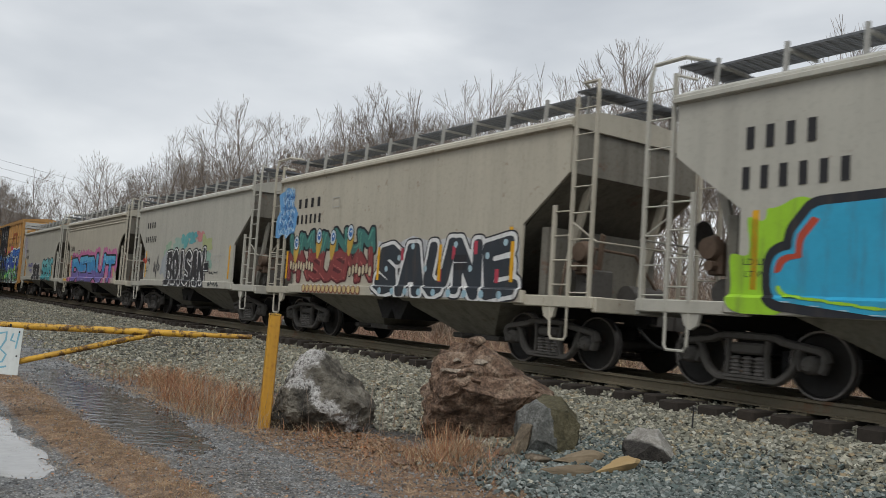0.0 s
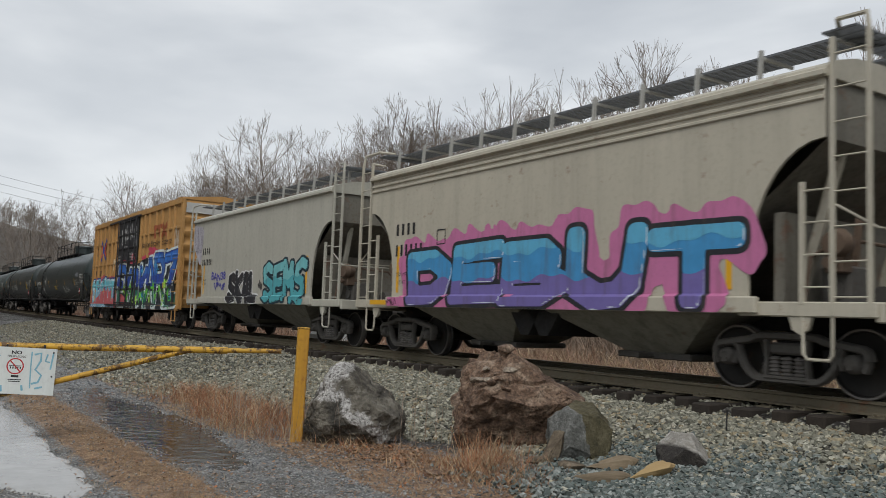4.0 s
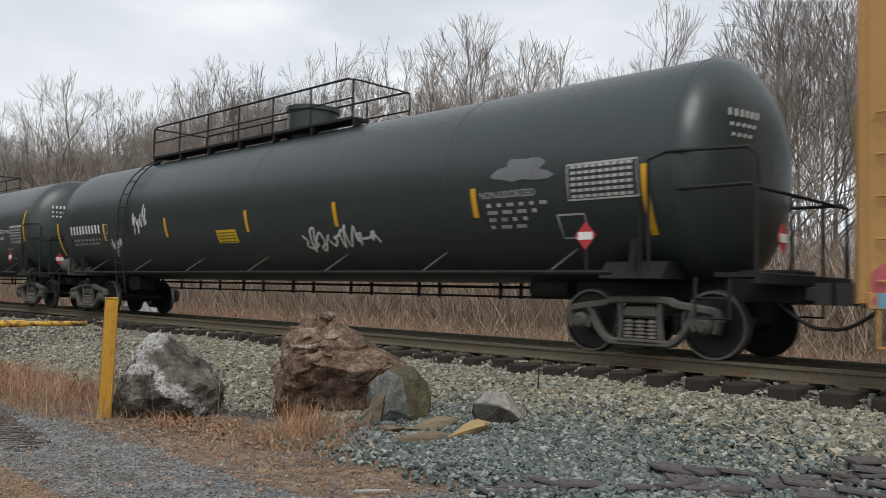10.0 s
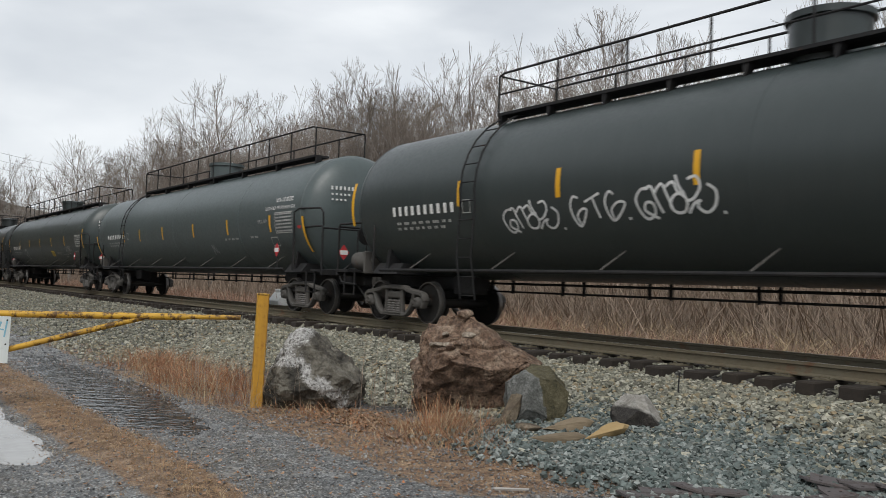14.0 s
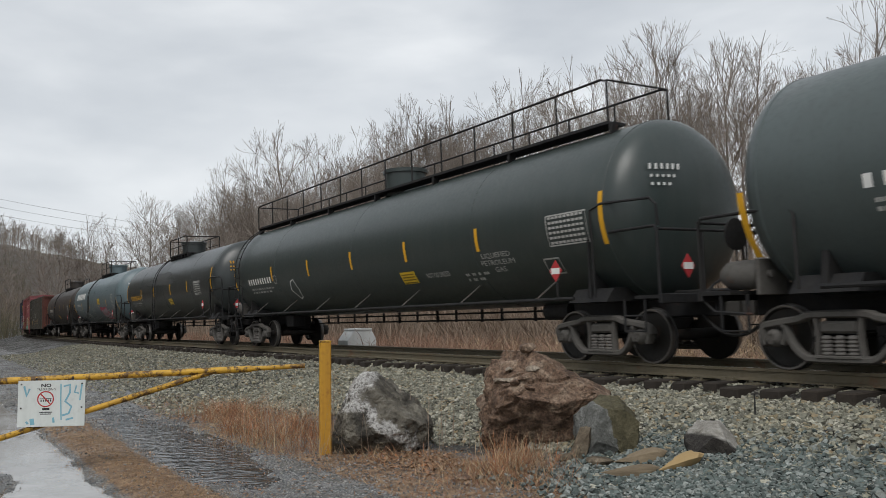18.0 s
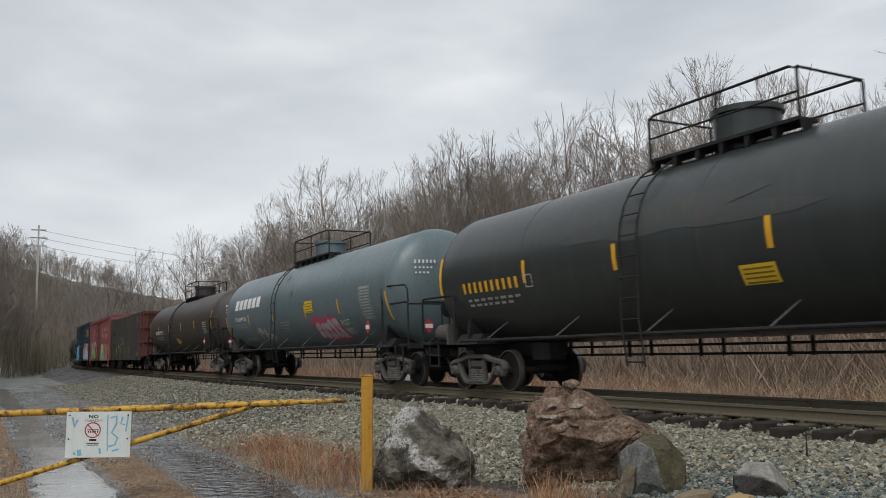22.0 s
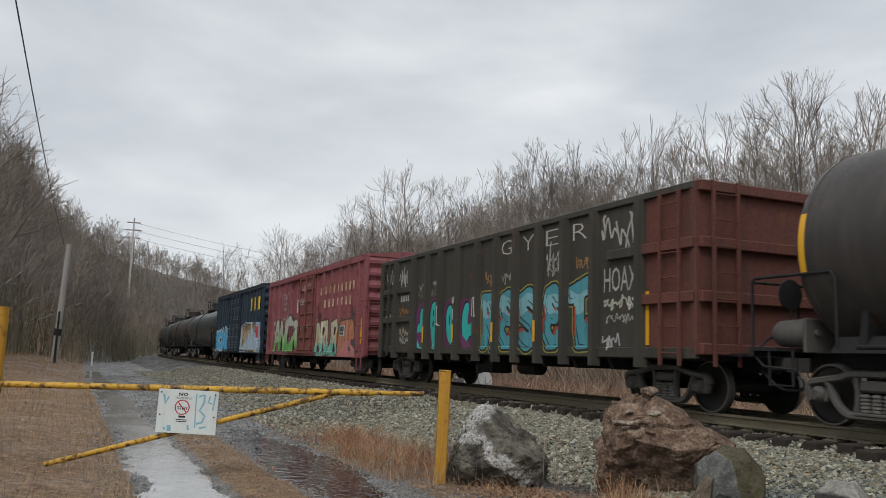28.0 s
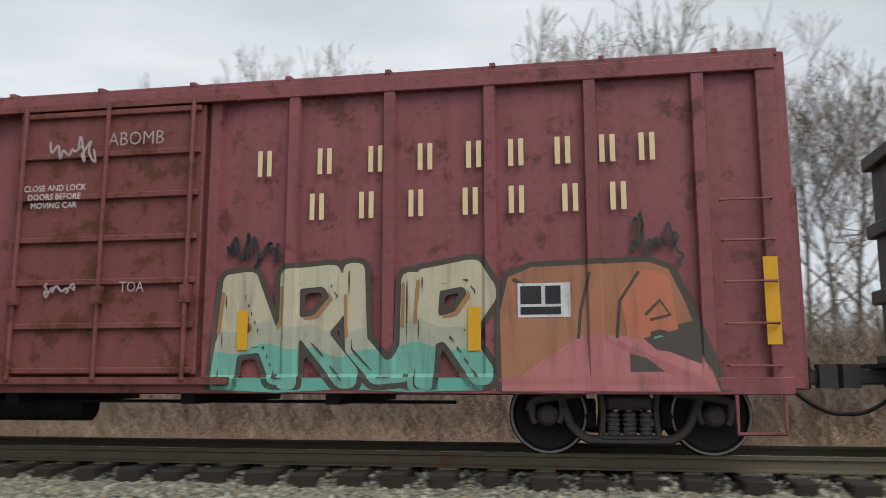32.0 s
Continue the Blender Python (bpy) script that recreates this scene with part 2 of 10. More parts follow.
def spray(name, col, rough=0.55, var=0.25, worn=False):
    """Thin sprayed paint that varies in cover; with worn, streaks of grime over it."""
    m, nt, N, L, b = node_mat(name)
    co = N("ShaderNodeTexCoord").outputs["Object"]
    f = noise_node(N, L, co, 2.5, 6, 0.65)
    f2 = noise_node(N, L, co, 22, 4)
    c = mix_node(N, L, f, tuple(x * (1 - var) for x in col), tuple(min(1, x * (1 + var) + 0.01) for x in col))
    c = mix_node(N, L, ramp_node(N, L, f2, [(0.55, (0, 0, 0)), (0.8, (0.3, 0.3, 0.3))]), c, tuple(x * 0.5 + 0.04 for x in col))
    if worn:
        mq = N("ShaderNodeMapping")
        mq.inputs["Scale"].default_value = (4.0, 4.0, 0.5)
        L(co, mq.inputs["Vector"])
        c = mix_node(N, L, ramp_node(N, L, noise_node(N, L, mq.outputs[0], 1.6, 6, 0.65), [(0.5, (0, 0, 0)), (0.75, (0.55, 0.55, 0.55))]), c, (0.10, 0.075, 0.06))
    L(c, b.inputs["Base Color"])
    b.inputs["Roughness"].default_value = rough
    b.inputs["Specular IOR Level"].default_value = 0.3
    return m


def stone(name, a, b2, c3, scale=3.0, rough=0.85, bump=0.6, speck=0.3):
    m, nt, N, L, b = node_mat(name)
    co = N("ShaderNodeTexCoord").outputs["Object"]
    n1 = noise_node(N, L, co, scale, 8, 0.65)
    n2 = noise_node(N, L, co, scale * 7, 6, 0.7)
    base = ramp_node(N, L, n1, [(0.34, a), (0.5, b2), (0.66, c3)])
    dark = mix_node(N, L, ramp_node(N, L, n2, [(0.35, (speck,) * 3), (0.6, (0, 0, 0))]), base, tuple(x * 0.25 for x in a))
    L(dark, b.inputs["Base Color"])
    b.inputs["Roughness"].default_value = rough
    bump_node(N, L, mix_node(N, L, 0.6, n1, n2), bump, 0.05, b)
    return m


def per_piece(name, stops, rough=0.85, island=True, grain=30, metal=0.0):
    """A material whose tone changes from piece to piece."""
    m, nt, N, L, b = node_mat(name)
    rnd = N("ShaderNodeNewGeometry").outputs["Random Per Island"] if island else N("ShaderNodeObjectInfo").outputs["Random"]
    c = ramp_node(N, L, rnd, stops)
    co = N("ShaderNodeTexCoord").outputs["Object"]
    f = noise_node(N, L, co, grain, 4)
    c = mix_node(N, L, ramp_node(N, L, f, [(0.35, (0.45,) * 3), (0.65, (0, 0, 0))]), c, (0.05, 0.045, 0.04))
    L(c, b.inputs["Base Color"])
    b.inputs["Roughness"].default_value, b.inputs["Metallic"].default_value = rough, metal
    return m


def wood(name, a, b2, rough=0.85, along="x", scale=1.0):
    m, nt, N, L, b = node_mat(name)
    co = N("ShaderNodeTexCoord").outputs["Object"]
    mp = N("ShaderNodeMapping")
    k = {"x": (0.6, 9, 9), "y": (9, 0.6, 9), "z": (9, 9, 0.6)}[along]
    mp.inputs["Scale"].default_value = tuple(q * scale for q in k)
    L(co, mp.inputs["Vector"])
    f = noise_node(N, L, mp.outputs[0], 1.6, 6, 0.6)
    rnd = N("ShaderNodeObjectInfo").outputs["Random"]
    c = mix_node(N, L, f, a, b2)
    c = mix_node(N, L, rnd, c, mix_node(N, L, 0.35, c, (0.02, 0.018, 0.016)))
    L(c, b.inputs["Base Color"])
    b.inputs["Roughness"].default_value = rough
    bump_node(N, L, f, 0.5, 0.02, b)
    return m


M_GREY = paint("hopper_grey_paint", (0.43, 0.42, 0.36), 0.45, amount=0.22, rust=0.12)
M_GREY2 = paint("hopper_pale_grey_paint", (0.44, 0.43, 0.375), 0.42, amount=0.24, rust=0.08)
M_CREAM = paint("hopper_cream_grey_paint", (0.46, 0.43, 0.35), 0.45, amount=0.25, rust=0.2)
M_SHADE = paint("underframe_black_and_shade", (0.013, 0.013, 0.014), 0.7, grime=(0.045, 0.04, 0.033), amount=0.4, rust=0.08)
M_GRATE = paint("walkway_grating", (0.15, 0.16, 0.17), 0.55, grime=(0.07, 0.06, 0.05), amount=0.4, metal=0.3)
M_TRUCK = paint("truck_cast_steel", (0.098, 0.092, 0.084), 0.75, grime=(0.06, 0.052, 0.045), amount=0.5, rust=0.12, streak=False)
M_RUSTGEAR = paint("rusty_brake_gear", (0.15, 0.105, 0.075), 0.75, grime=(0.05, 0.042, 0.036), amount=0.6, rust=0.35, streak=False)
M_BRACKET = paint("walkway_bracket_steel", (0.33, 0.33, 0.31), 0.5, amount=0.3)
# hopper ends: base darkened to paint in the shade under the roof, plus grime
M_ENDSHADE = paint("shaded_grimy_hopper_end", (0.19, 0.18, 0.15), 0.65, grime=(0.055, 0.045, 0.036), amount=0.65, rust=0.25)
# bays: dirt, and the shade below the car worked into a darker base
M_BAY = paint("grimy_shaded_hopper_bay", (0.25, 0.24, 0.20), 0.7, grime=(0.055, 0.048, 0.04), amount=0.6, rust=0.12)
M_WHEEL = paint("wheel_steel", (0.016, 0.015, 0.014), 0.65, grime=(0.06, 0.05, 0.042), amount=0.35, rust=0.15, streak=False)
M_TREAD = paint("wheel_tread_bright", (0.24, 0.23, 0.22), 0.42, amount=0.35, metal=0.9, streak=False)
M_SPRING = paint("spring_steel", (0.16, 0.15, 0.14), 0.6, amount=0.4, rust=0.15, streak=False)
M_BLACK = paint("tank_black_paint", (0.036, 0.046, 0.046), 0.36, grime=(0.058, 0.068, 0.067), amount=0.28, rust=0.0, bump=0.1, spec=0.5)
M_DEEPBLACK = paint("tank_deep_black_paint", (0.030, 0.041, 0.041), 0.36, grime=(0.045, 0.058, 0.057), amount=0.28, bump=0.1, spec=0.5)
M_GLOSSBLACK = paint("tank_gloss_black_paint", (0.030, 0.036, 0.036), 0.33, grime=(0.07, 0.078, 0.076), amount=0.3, bump=0.1, spec=0.5)
M_GREENGREY = paint("tank_green_grey_paint", (0.072, 0.092, 0.092), 0.40, grime=(0.05, 0.055, 0.055), amount=0.35, bump=0.1, spec=0.5)
M_GREENBLACK = paint("tank_green_black_paint", (0.035, 0.047, 0.045), 0.36, grime=(0.075, 0.078, 0.072), amount=0.3, bump=0.1, spec=0.5)
M_BROWNBLACK = paint("tank_brown_black_paint", (0.045, 0.04, 0.037), 0.48, grime=(0.12, 0.10, 0.085), amount=0.4, rust=0.12, bump=0.1)
M_BLUEGREY = paint("tank_blue_grey_paint", (0.12, 0.165, 0.18), 0.38, grime=(0.06, 0.066, 0.068), amount=0.45, rust=0.05, bump=0.1, spec=0.5)
M_ORANGE = paint("boxcar_yellow_paint", (0.45, 0.25, 0.085), 0.5, grime=(0.16, 0.10, 0.055), amount=0.4, rust=0.15)
M_BOXDOOR = paint("boxcar_black_door", (0.026, 0.027, 0.03), 0.5, grime=(0.08, 0.07, 0.06), amount=0.35)
M_MAROON = paint("boxcar_maroon_paint", (0.265, 0.085, 0.094), 0.5, grime=(0.11, 0.046, 0.04), amount=0.65, rust=0.45, rust_col=(0.085, 0.03, 0.02))
M_RUSTDOOR = paint("boxcar_rusty_door", (0.21, 0.068, 0.065), 0.6, grime=(0.12, 0.05, 0.03), amount=0.6, rust=0.62, rust_col=(0.10, 0.035, 0.016))
M_NAVY = paint("boxcar_navy_paint", (0.018, 0.035, 0.055), 0.5, grime=(0.07, 0.065, 0.06), amount=0.4, rust=0.1)
M_GONBLACK = paint("gondola_black_paint", (0.046, 0.044, 0.037), 0.5, grime=(0.095, 0.086, 0.062), amount=0.7, rust=0.3, rust_col=(0.11, 0.05, 0.03))
M_GONRUST = paint("gondola_rusty_steel", (0.13, 0.047, 0.036), 0.75, grime=(0.06, 0.038, 0.032), amount=0.7, rust=0.4)
M_WHITE = spray("white_stencil", (0.72, 0.72, 0.70), var=0.1)
M_OFFWHITE = spray("worn_white_stencil", (0.42, 0.42, 0.40), var=0.25)
M_CREAMLET = spray("cream_lettering", (0.72, 0.60, 0.36), var=0.12)
M_BLACKLET = spray("black_stencil", (0.02, 0.02, 0.022), var=0.1)
M_REFLECT = spray("yellow_reflector", (0.68, 0.36, 0.02), rough=0.35, var=0.08)
M_YSIGN = spray("yellow_placard", (0.72, 0.48, 0.03), rough=0.4, var=0.06)
M_RED = spray("red_placard", (0.42, 0.035, 0.04), var=0.1)
M_LOGOBLUE = spray("logo_blue", (0.02, 0.06, 0.30), var=0.1)
M_LOGORED = spray("logo_red", (0.62, 0.09, 0.04), var=0.1)
M_BROWNRED = spray("brown_red_lettering", (0.30, 0.08, 0.03), var=0.15)
M_GATE = paint("gate_yellow_paint", (0.58, 0.33, 0.035), 0.5, grime=(0.10, 0.055, 0.03), amount=0.5, rust=0.72, streak=False, rust_size=9, rust_col=(0.05, 0.024, 0.014))
M_POST = paint("post_yellow_paint", (0.56, 0.30, 0.03), 0.5, grime=(0.22, 0.085, 0.03), amount=0.6, rust=0.3, rust_size=5, rust_col=(0.24, 0.09, 0.025))
M_SIGN = paint("sign_white_plate", (0.66, 0.70, 0.68), 0.45, grime=(0.3, 0.32, 0.3), amount=0.3)
M_SIGNBLUE = spray("pale_blue_spray", (0.20, 0.42, 0.52), var=0.3)
M_RAIL = paint("rail_steel", (0.135, 0.118, 0.082), 0.65, grime=(0.14, 0.105, 0.062), amount=0.6, rust=0.3, streak=False)
M_RAILTOP = paint("rail_running_surface", (0.42, 0.42, 0.42), 0.25, grime=(0.2, 0.19, 0.18), amount=0.3, metal=0.95, streak=False, bump=0)
M_TIE = wood("creosote_tie", (0.014, 0.011, 0.009), (0.05, 0.038, 0.028), rough=0.97, along="y")
M_BARK = stone("tree_bark", (0.12, 0.10, 0.085), (0.22, 0.195, 0.17), (0.31, 0.28, 0.25), 4, bump=0.8)
M_TWIG = stone("twig_bark", (0.145, 0.118, 0.097), (0.225, 0.19, 0.16), (0.30, 0.262, 0.226), 0.7, speck=0.1, bump=0)
M_BRUSH = per_piece("brush_stems", [(0, (0.27, 0.20, 0.145)), (0.5, (0.40, 0.31, 0.235)), (1, (0.19, 0.145, 0.11))], grain=3)
M_HILLBRUSH = per_piece("hillside_brush", [(0, (0.12, 0.10, 0.065)), (0.5, (0.20, 0.175, 0.11)), (1, (0.11, 0.115, 0.065))], grain=3)
M_GRASSDRY = per_piece("dry_grass", [(0, (0.32, 0.18, 0.08)), (0.5, (0.48, 0.30, 0.145)), (1, (0.18, 0.095, 0.05))], grain=4)
M_STRAW = per_piece("straw_stalks", [(0, (0.46, 0.34, 0.19)), (0.5, (0.58, 0.46, 0.29)), (1, (0.30, 0.20, 0.11))], grain=4)
M_LEAF = per_piece("fallen_leaves", [(0, (0.22, 0.12, 0.065)), (0.5, (0.34, 0.19, 0.10)), (0.85, (0.42, 0.28, 0.18)), (1, (0.45, 0.16, 0.05))], grain=20)
M_GRASSRED = per_piece("russet_weeds", [(0, (0.24, 0.08, 0.045)), (0.35, (0.37, 0.16, 0.095)), (0.7, (0.12, 0.05, 0.035)), (1, (0.46, 0.27, 0.18))], grain=4)
M_BALLAST = per_piece("ballast_stone", [(0, (0.07, 0.068, 0.052)), (0.3, (0.29, 0.285, 0.22)), (0.55, (0.16, 0.163, 0.124)), (0.8, (0.49, 0.475, 0.39)), (0.9, (0.36, 0.325, 0.22)), (1, (0.28, 0.21, 0.12))], grain=25)
M_ROCKRED = stone("red_brown_rock", (0.07, 0.04, 0.025), (0.225, 0.143, 0.095), (0.42, 0.32, 0.235), 4.2, speck=0.8, bump=1.0)
M_ROCKBROWN = stone("brown_broken_stone", (0.06, 0.042, 0.028), (0.135, 0.105, 0.07), (0.24, 0.195, 0.14), 5, speck=0.5)
M_ROCKPALE = stone("pale_flat_stone", (0.16, 0.125, 0.09), (0.29, 0.24, 0.185), (0.42, 0.36, 0.29), 5, speck=0.5)
M_OLDWOOD = wood("weathered_split_wood", (0.12, 0.085, 0.05), (0.33, 0.26, 0.17), scale=2.5)
M_TALLGRASS = per_piece("tall_dead_grass", [(0, (0.35, 0.19, 0.125)), (0.4, (0.45, 0.28, 0.195)), (0.7, (0.25, 0.135, 0.09)), (1, (0.54, 0.40, 0.29))], grain=4)
M_GRASSORANGE = per_piece("orange_dry_grass", [(0, (0.30, 0.11, 0.05)), (0.4, (0.50, 0.235, 0.11)), (0.7, (0.20, 0.075, 0.04)), (1, (0.56, 0.36, 0.20))], grain=4)
M_SPLITWOOD = wood("split_yellow_wood", (0.42, 0.27, 0.10), (0.55, 0.40, 0.20))
M_POLE = wood("weathered_pole", (0.38, 0.36, 0.33), (0.60, 0.57, 0.53), along="z")
M_GALV = paint("galvanised_box", (0.66, 0.68, 0.67), 0.5, amount=0.2)
M_CABLE = paint("black_cable", (0.02, 0.02, 0.02), 0.6, amount=0.1)

# ---- ground ----
def smooth(a, b, x):
    t = np.clip((x - a) / (b - a), 0, 1)
    return t * t * (3 - 2 * t)


def bumps(x, y, size, seed=0.0):
    """A cheap smooth unevenness from crossing waves, about -1 to 1."""
    r = np.zeros_like(x)
    for k, (a, b, c) in enumerate(((1, 0.3, 0.2), (-0.55, 1, 1.7), (0.75, -0.85, 3.1), (1.7, 1.3, 4.4), (-1.9, 1.1, 0.9), (0.4, 2.3, 2.2))):
        r += np.sin((a * x + b * y) / size * 2.4 + c + seed * (k + 1)) / (1.5 + 0.5 * k)
    return r / 2.2


def plan_sn(x, y):
    """s and n of a place; n follows the track's bend."""
    s = x * UX + y * UY
    n = x * NX + y * NY
    b = 0.0005 * np.maximum(0, s - 47) ** 2 / 2 + 0.0012 * np.maximum(0, s - 95) ** 2 / 2
    return s, n - b


def lattice(x, y, size, seed=0.0):
    """Smooth random unevenness, 0 to 1, with knots every size metres."""
    gx, gy = x / size, y / size
    i, j = np.floor(gx), np.floor(gy)
    fx, fy = gx - i, gy - j
    fx, fy = fx * fx * (3 - 2 * fx), fy * fy * (3 - 2 * fy)

    def h(a, c):
        q = np.sin(a * 127.1 + c * 311.7 + seed * 74.7) * 43758.5453
        return q - np.floor(q)

    return (h(i, j) * (1 - fx) + h(i + 1, j) * fx) * (1 - fy) + (h(i, j + 1) * (1 - fx) + h(i + 1, j + 1) * fx) * fy


def hill_edge(s):
    """How near the track the wooded hill comes."""
    return -5.0 + 10.0 * smooth(60, 115, s)


def ground_z(x, y):
    s, n = plan_sn(x, y)
    rise = 0.0017 * s
    rough = 0.6 * lattice(x, y, 0.55, 1.0) + 0.4 * lattice(x, y, 0.23, 2.0) - 0.5
    z = -0.75 + 0.010 * bumps(x, y, 1.1) + 0.014 * bumps(x, y, 4.0, 1.0) + 0.05 * rough + 0.03 * (lattice(x, y, 1.3, 5.0) - 0.5) * smooth(5.5, 4.5, n)
    slope = smooth(5.3, 8.75, n) * 0.38
    z = z + slope + 0.11 * smooth(9.06, 9.36, n)
    beyond = smooth(11.7, 14.6, n)
    z = z * (1 - beyond) + beyond * (-1.05 + 0.05 * bumps(x, y, 2.5))
    # two wheel ruts and the crown between them
    far = smooth(110, 60, s) * smooth(-8, 0, s)
    rut1 = np.exp(-(((n - 1.27 + 0.14 * bumps(s, 0 * s, 3.6)) / (0.36 + 0.18 * lattice(x, y, 2.3, 7.0))) ** 2))
    rut2 = np.exp(-(((n - 2.95) / 0.50) ** 2)) * smooth(6.8, 9.4, s) * smooth(19, 15, s)
    z = z - 0.085 * far * rut1 * smooth(6.4, 8.8, s) - 0.066 * rut2 + 0.05 * np.exp(-(((n - 2.0) / 0.35) ** 2)) * far
    z = z + 0.16 * smooth(0.6, -1.6, n) + 0.7 * smooth(20, 65, s) * smooth(0.3, -3.5, n)
    # the wooded hill on the road's side, the rise behind the track
    z = z + 24.0 * smooth(0, 25, hill_edge(s) - n) * smooth(34, 95, s)
    z = z + 9.0 * smooth(-9, -40, n) * smooth(8, 45, s)
    z = z + 2.2 * smooth(19, 45, n) + 10.0 * smooth(60, 230, n) * smooth(120, 20, s) + 10.0 * smooth(18, 70, n) * smooth(90, 260, s)
    return z + rise * smooth(3, 9, n)


def make_ground():
    m, nt, N, L, b = node_mat("ground_gravel_and_grass")
    co = N("ShaderNodeTexCoord").outputs["Object"]
    zone = N("ShaderNodeVertexColor")
    zone.layer_name = "zone"
    sep = N("ShaderNodeSeparateColor")
    L(zone.outputs["Color"], sep.inputs[0])
    n_big = noise_node(N, L, co, 0.9, 6, 0.6)
    n_mid = noise_node(N, L, co, 7, 6, 0.65)
    n_fine = noise_node(N, L, co, 55, 5, 0.7)
    vor = N("ShaderNodeTexVoronoi")
    vor.inputs["Scale"].default_value = 22
    L(co, vor.inputs["Vector"])
    vor2 = N("ShaderNodeTexVoronoi")
    vor2.inputs["Scale"].default_value = 48
    L(co, vor2.inputs["Vector"])
    gravel = ramp_node(N, L, vor2.outputs["Color"], [(0.08, (0.06, 0.065, 0.067)), (0.5, (0.23, 0.24, 0.24)), (0.92, (0.50, 0.505, 0.49))])
    gravel = mix_node(N, L, ramp_node(N, L, vor2.outputs["Distance"], [(0.28, (0, 0, 0)), (0.62, (0.7, 0.7, 0.7))]), gravel, (0.045, 0.045, 0.045))
    n_patch = noise_node(N, L, co, 2.6, 7, 0.72)
    gravel = mix_node(N, L, ramp_node(N, L, n_patch, [(0.36, (0.55,) * 3), (0.5, (0, 0, 0))]), gravel, (0.06, 0.06, 0.058))
    gravel = mix_node(N, L, ramp_node(N, L, n_patch, [(0.54, (0, 0, 0)), (0.68, (0.5,) * 3)]), gravel, (0.42, 0.415, 0.395))
    gravel = mix_node(N, L, ramp_node(N, L, mix_node(N, L, 0.5, n_mid, n_big), [(0.47, (0, 0, 0)), (0.60, (0.35, 0.35, 0.35))]), gravel, (0.16, 0.13, 0.095))
    ballast = ramp_node(N, L, vor.outputs["Color"], [(0.1, (0.05, 0.048, 0.043)), (0.5, (0.15, 0.147, 0.135)), (0.9, (0.36, 0.35, 0.32))])
    # shade in the gaps between ballast stones is put into the colour
    ballast = mix_node(N, L, ramp_node(N, L, vor.outputs["Distance"], [(0.22, (0, 0, 0)), (0.5, (0.9, 0.9, 0.9))]), ballast, (0.022, 0.02, 0.018))
    soil = ramp_node(N, L, mix_node(N, L, 0.55, n_mid, n_fine), [(0.38, (0.04, 0.028, 0.022)), (0.47, (0.15, 0.095, 0.06)), (0.54, (0.25, 0.165, 0.10)), (0.62, (0.44, 0.32, 0.20))])
    leaf = ramp_node(N, L, mix_node(N, L, 0.5, n_mid, n_big), [(0.35, (0.05, 0.042, 0.033)), (0.5, (0.095, 0.078, 0.06)), (0.65, (0.15, 0.12, 0.09))])
    edge = mix_node(N, L, 0.6, n_mid, n_big)

    def mask(sock):
        ma = N("ShaderNodeMath")
        ma.operation = "ADD"
        L(sock, ma.inputs[0])
        sb = N("ShaderNodeMath")
        sb.operation = "MULTIPLY_ADD"
        L(edge, sb.inputs[0])
        sb.inputs[1].default_value, sb.inputs[2].default_value = 0.9, -0.45
        L(sb.outputs[0], ma.inputs[1])
        return ramp_node(N, L, ma.outputs[0], [(0.42, (0, 0, 0)), (0.58, (1, 1, 1))])

    c = mix_node(N, L, mask(sep.outputs[0]), gravel, soil)
    c = mix_node(N, L, mask(sep.outputs[1]), c, ballast)
    c = mix_node(N, L, mask(sep.outputs[2]), c, leaf)
    L(c, b.inputs["Base Color"])
    b.inputs["Specular IOR Level"].default_value = 0.35
    L(ramp_node(N, L, n_big, [(0.4, (0.45,) * 3), (0.62, (0.9,) * 3)]), b.inputs["Roughness"])
    bump_node(N, L, mix_node(N, L, 0.45, vor.outputs["Distance"], n_fine), 0.8, 0.04, b)

    # finest on the road by the camera, coarser to the horizon
    def line(lo, hi, d0, k):
        up = [lo]
        while up[-1] < hi:
            up.append(up[-1] + d0)
        d = d0
        while up[-1] < 1900:
            d = min(d * k, 60)
            up.append(up[-1] + d)
        dn, d = [lo], d0
        while dn[-1] > -1900:
            d = min(d * k, 60)
            dn.append(dn[-1] - d)
        return np.array(dn[:0:-1] + up)

    ss, xs = line(1.0, 20.0, 0.09, 1.07), line(-1.6, 9.5, 0.085, 1.09)
    S, Nn = np.meshgrid(ss, xs, indexing="ij")
    X, Y = UX * S + NX * Nn, UY * S + NY * Nn
    Zg = ground_z(X, Y)
    s, n = plan_sn(X, Y)
    h, w = S.shape
    me = bpy.data.meshes.new("ground")
    idx = np.arange(h * w).reshape(h, w)
    faces = np.stack([idx[:-1, :-1], idx[:-1, 1:], idx[1:, 1:], idx[1:, :-1]], -1).reshape(-1, 4)
    me.from_pydata(np.stack([X, Y, Zg], -1).reshape(-1, 3).tolist(), [], faces[:, ::-1].tolist())
    me.polygons.foreach_set("use_smooth", [True] * len(me.polygons))
    grass = np.maximum.reduce([
        smooth(0.85, 0.5, n) * (n > -400),
        np.exp(-(((n - 2.05) / 0.34) ** 2)) * smooth(4.6, 6.2, s) * smooth(24, 14, s) * 1.3,
        smooth(3.5, 3.9, n) * smooth(5.6, 5.0, n) * smooth(3.4, 5.6, s + (n - 4.5) * 0.4) * smooth(26, 15, s),
        smooth(12.2, 13.2, n)])
    ball = smooth(4.9, 5.6, n + 0.3 * bumps(X, Y, 1.5)) * smooth(13.3, 12.2, n)
    leafy = np.maximum(smooth(-4, -8, n), smooth(22, 27, n))
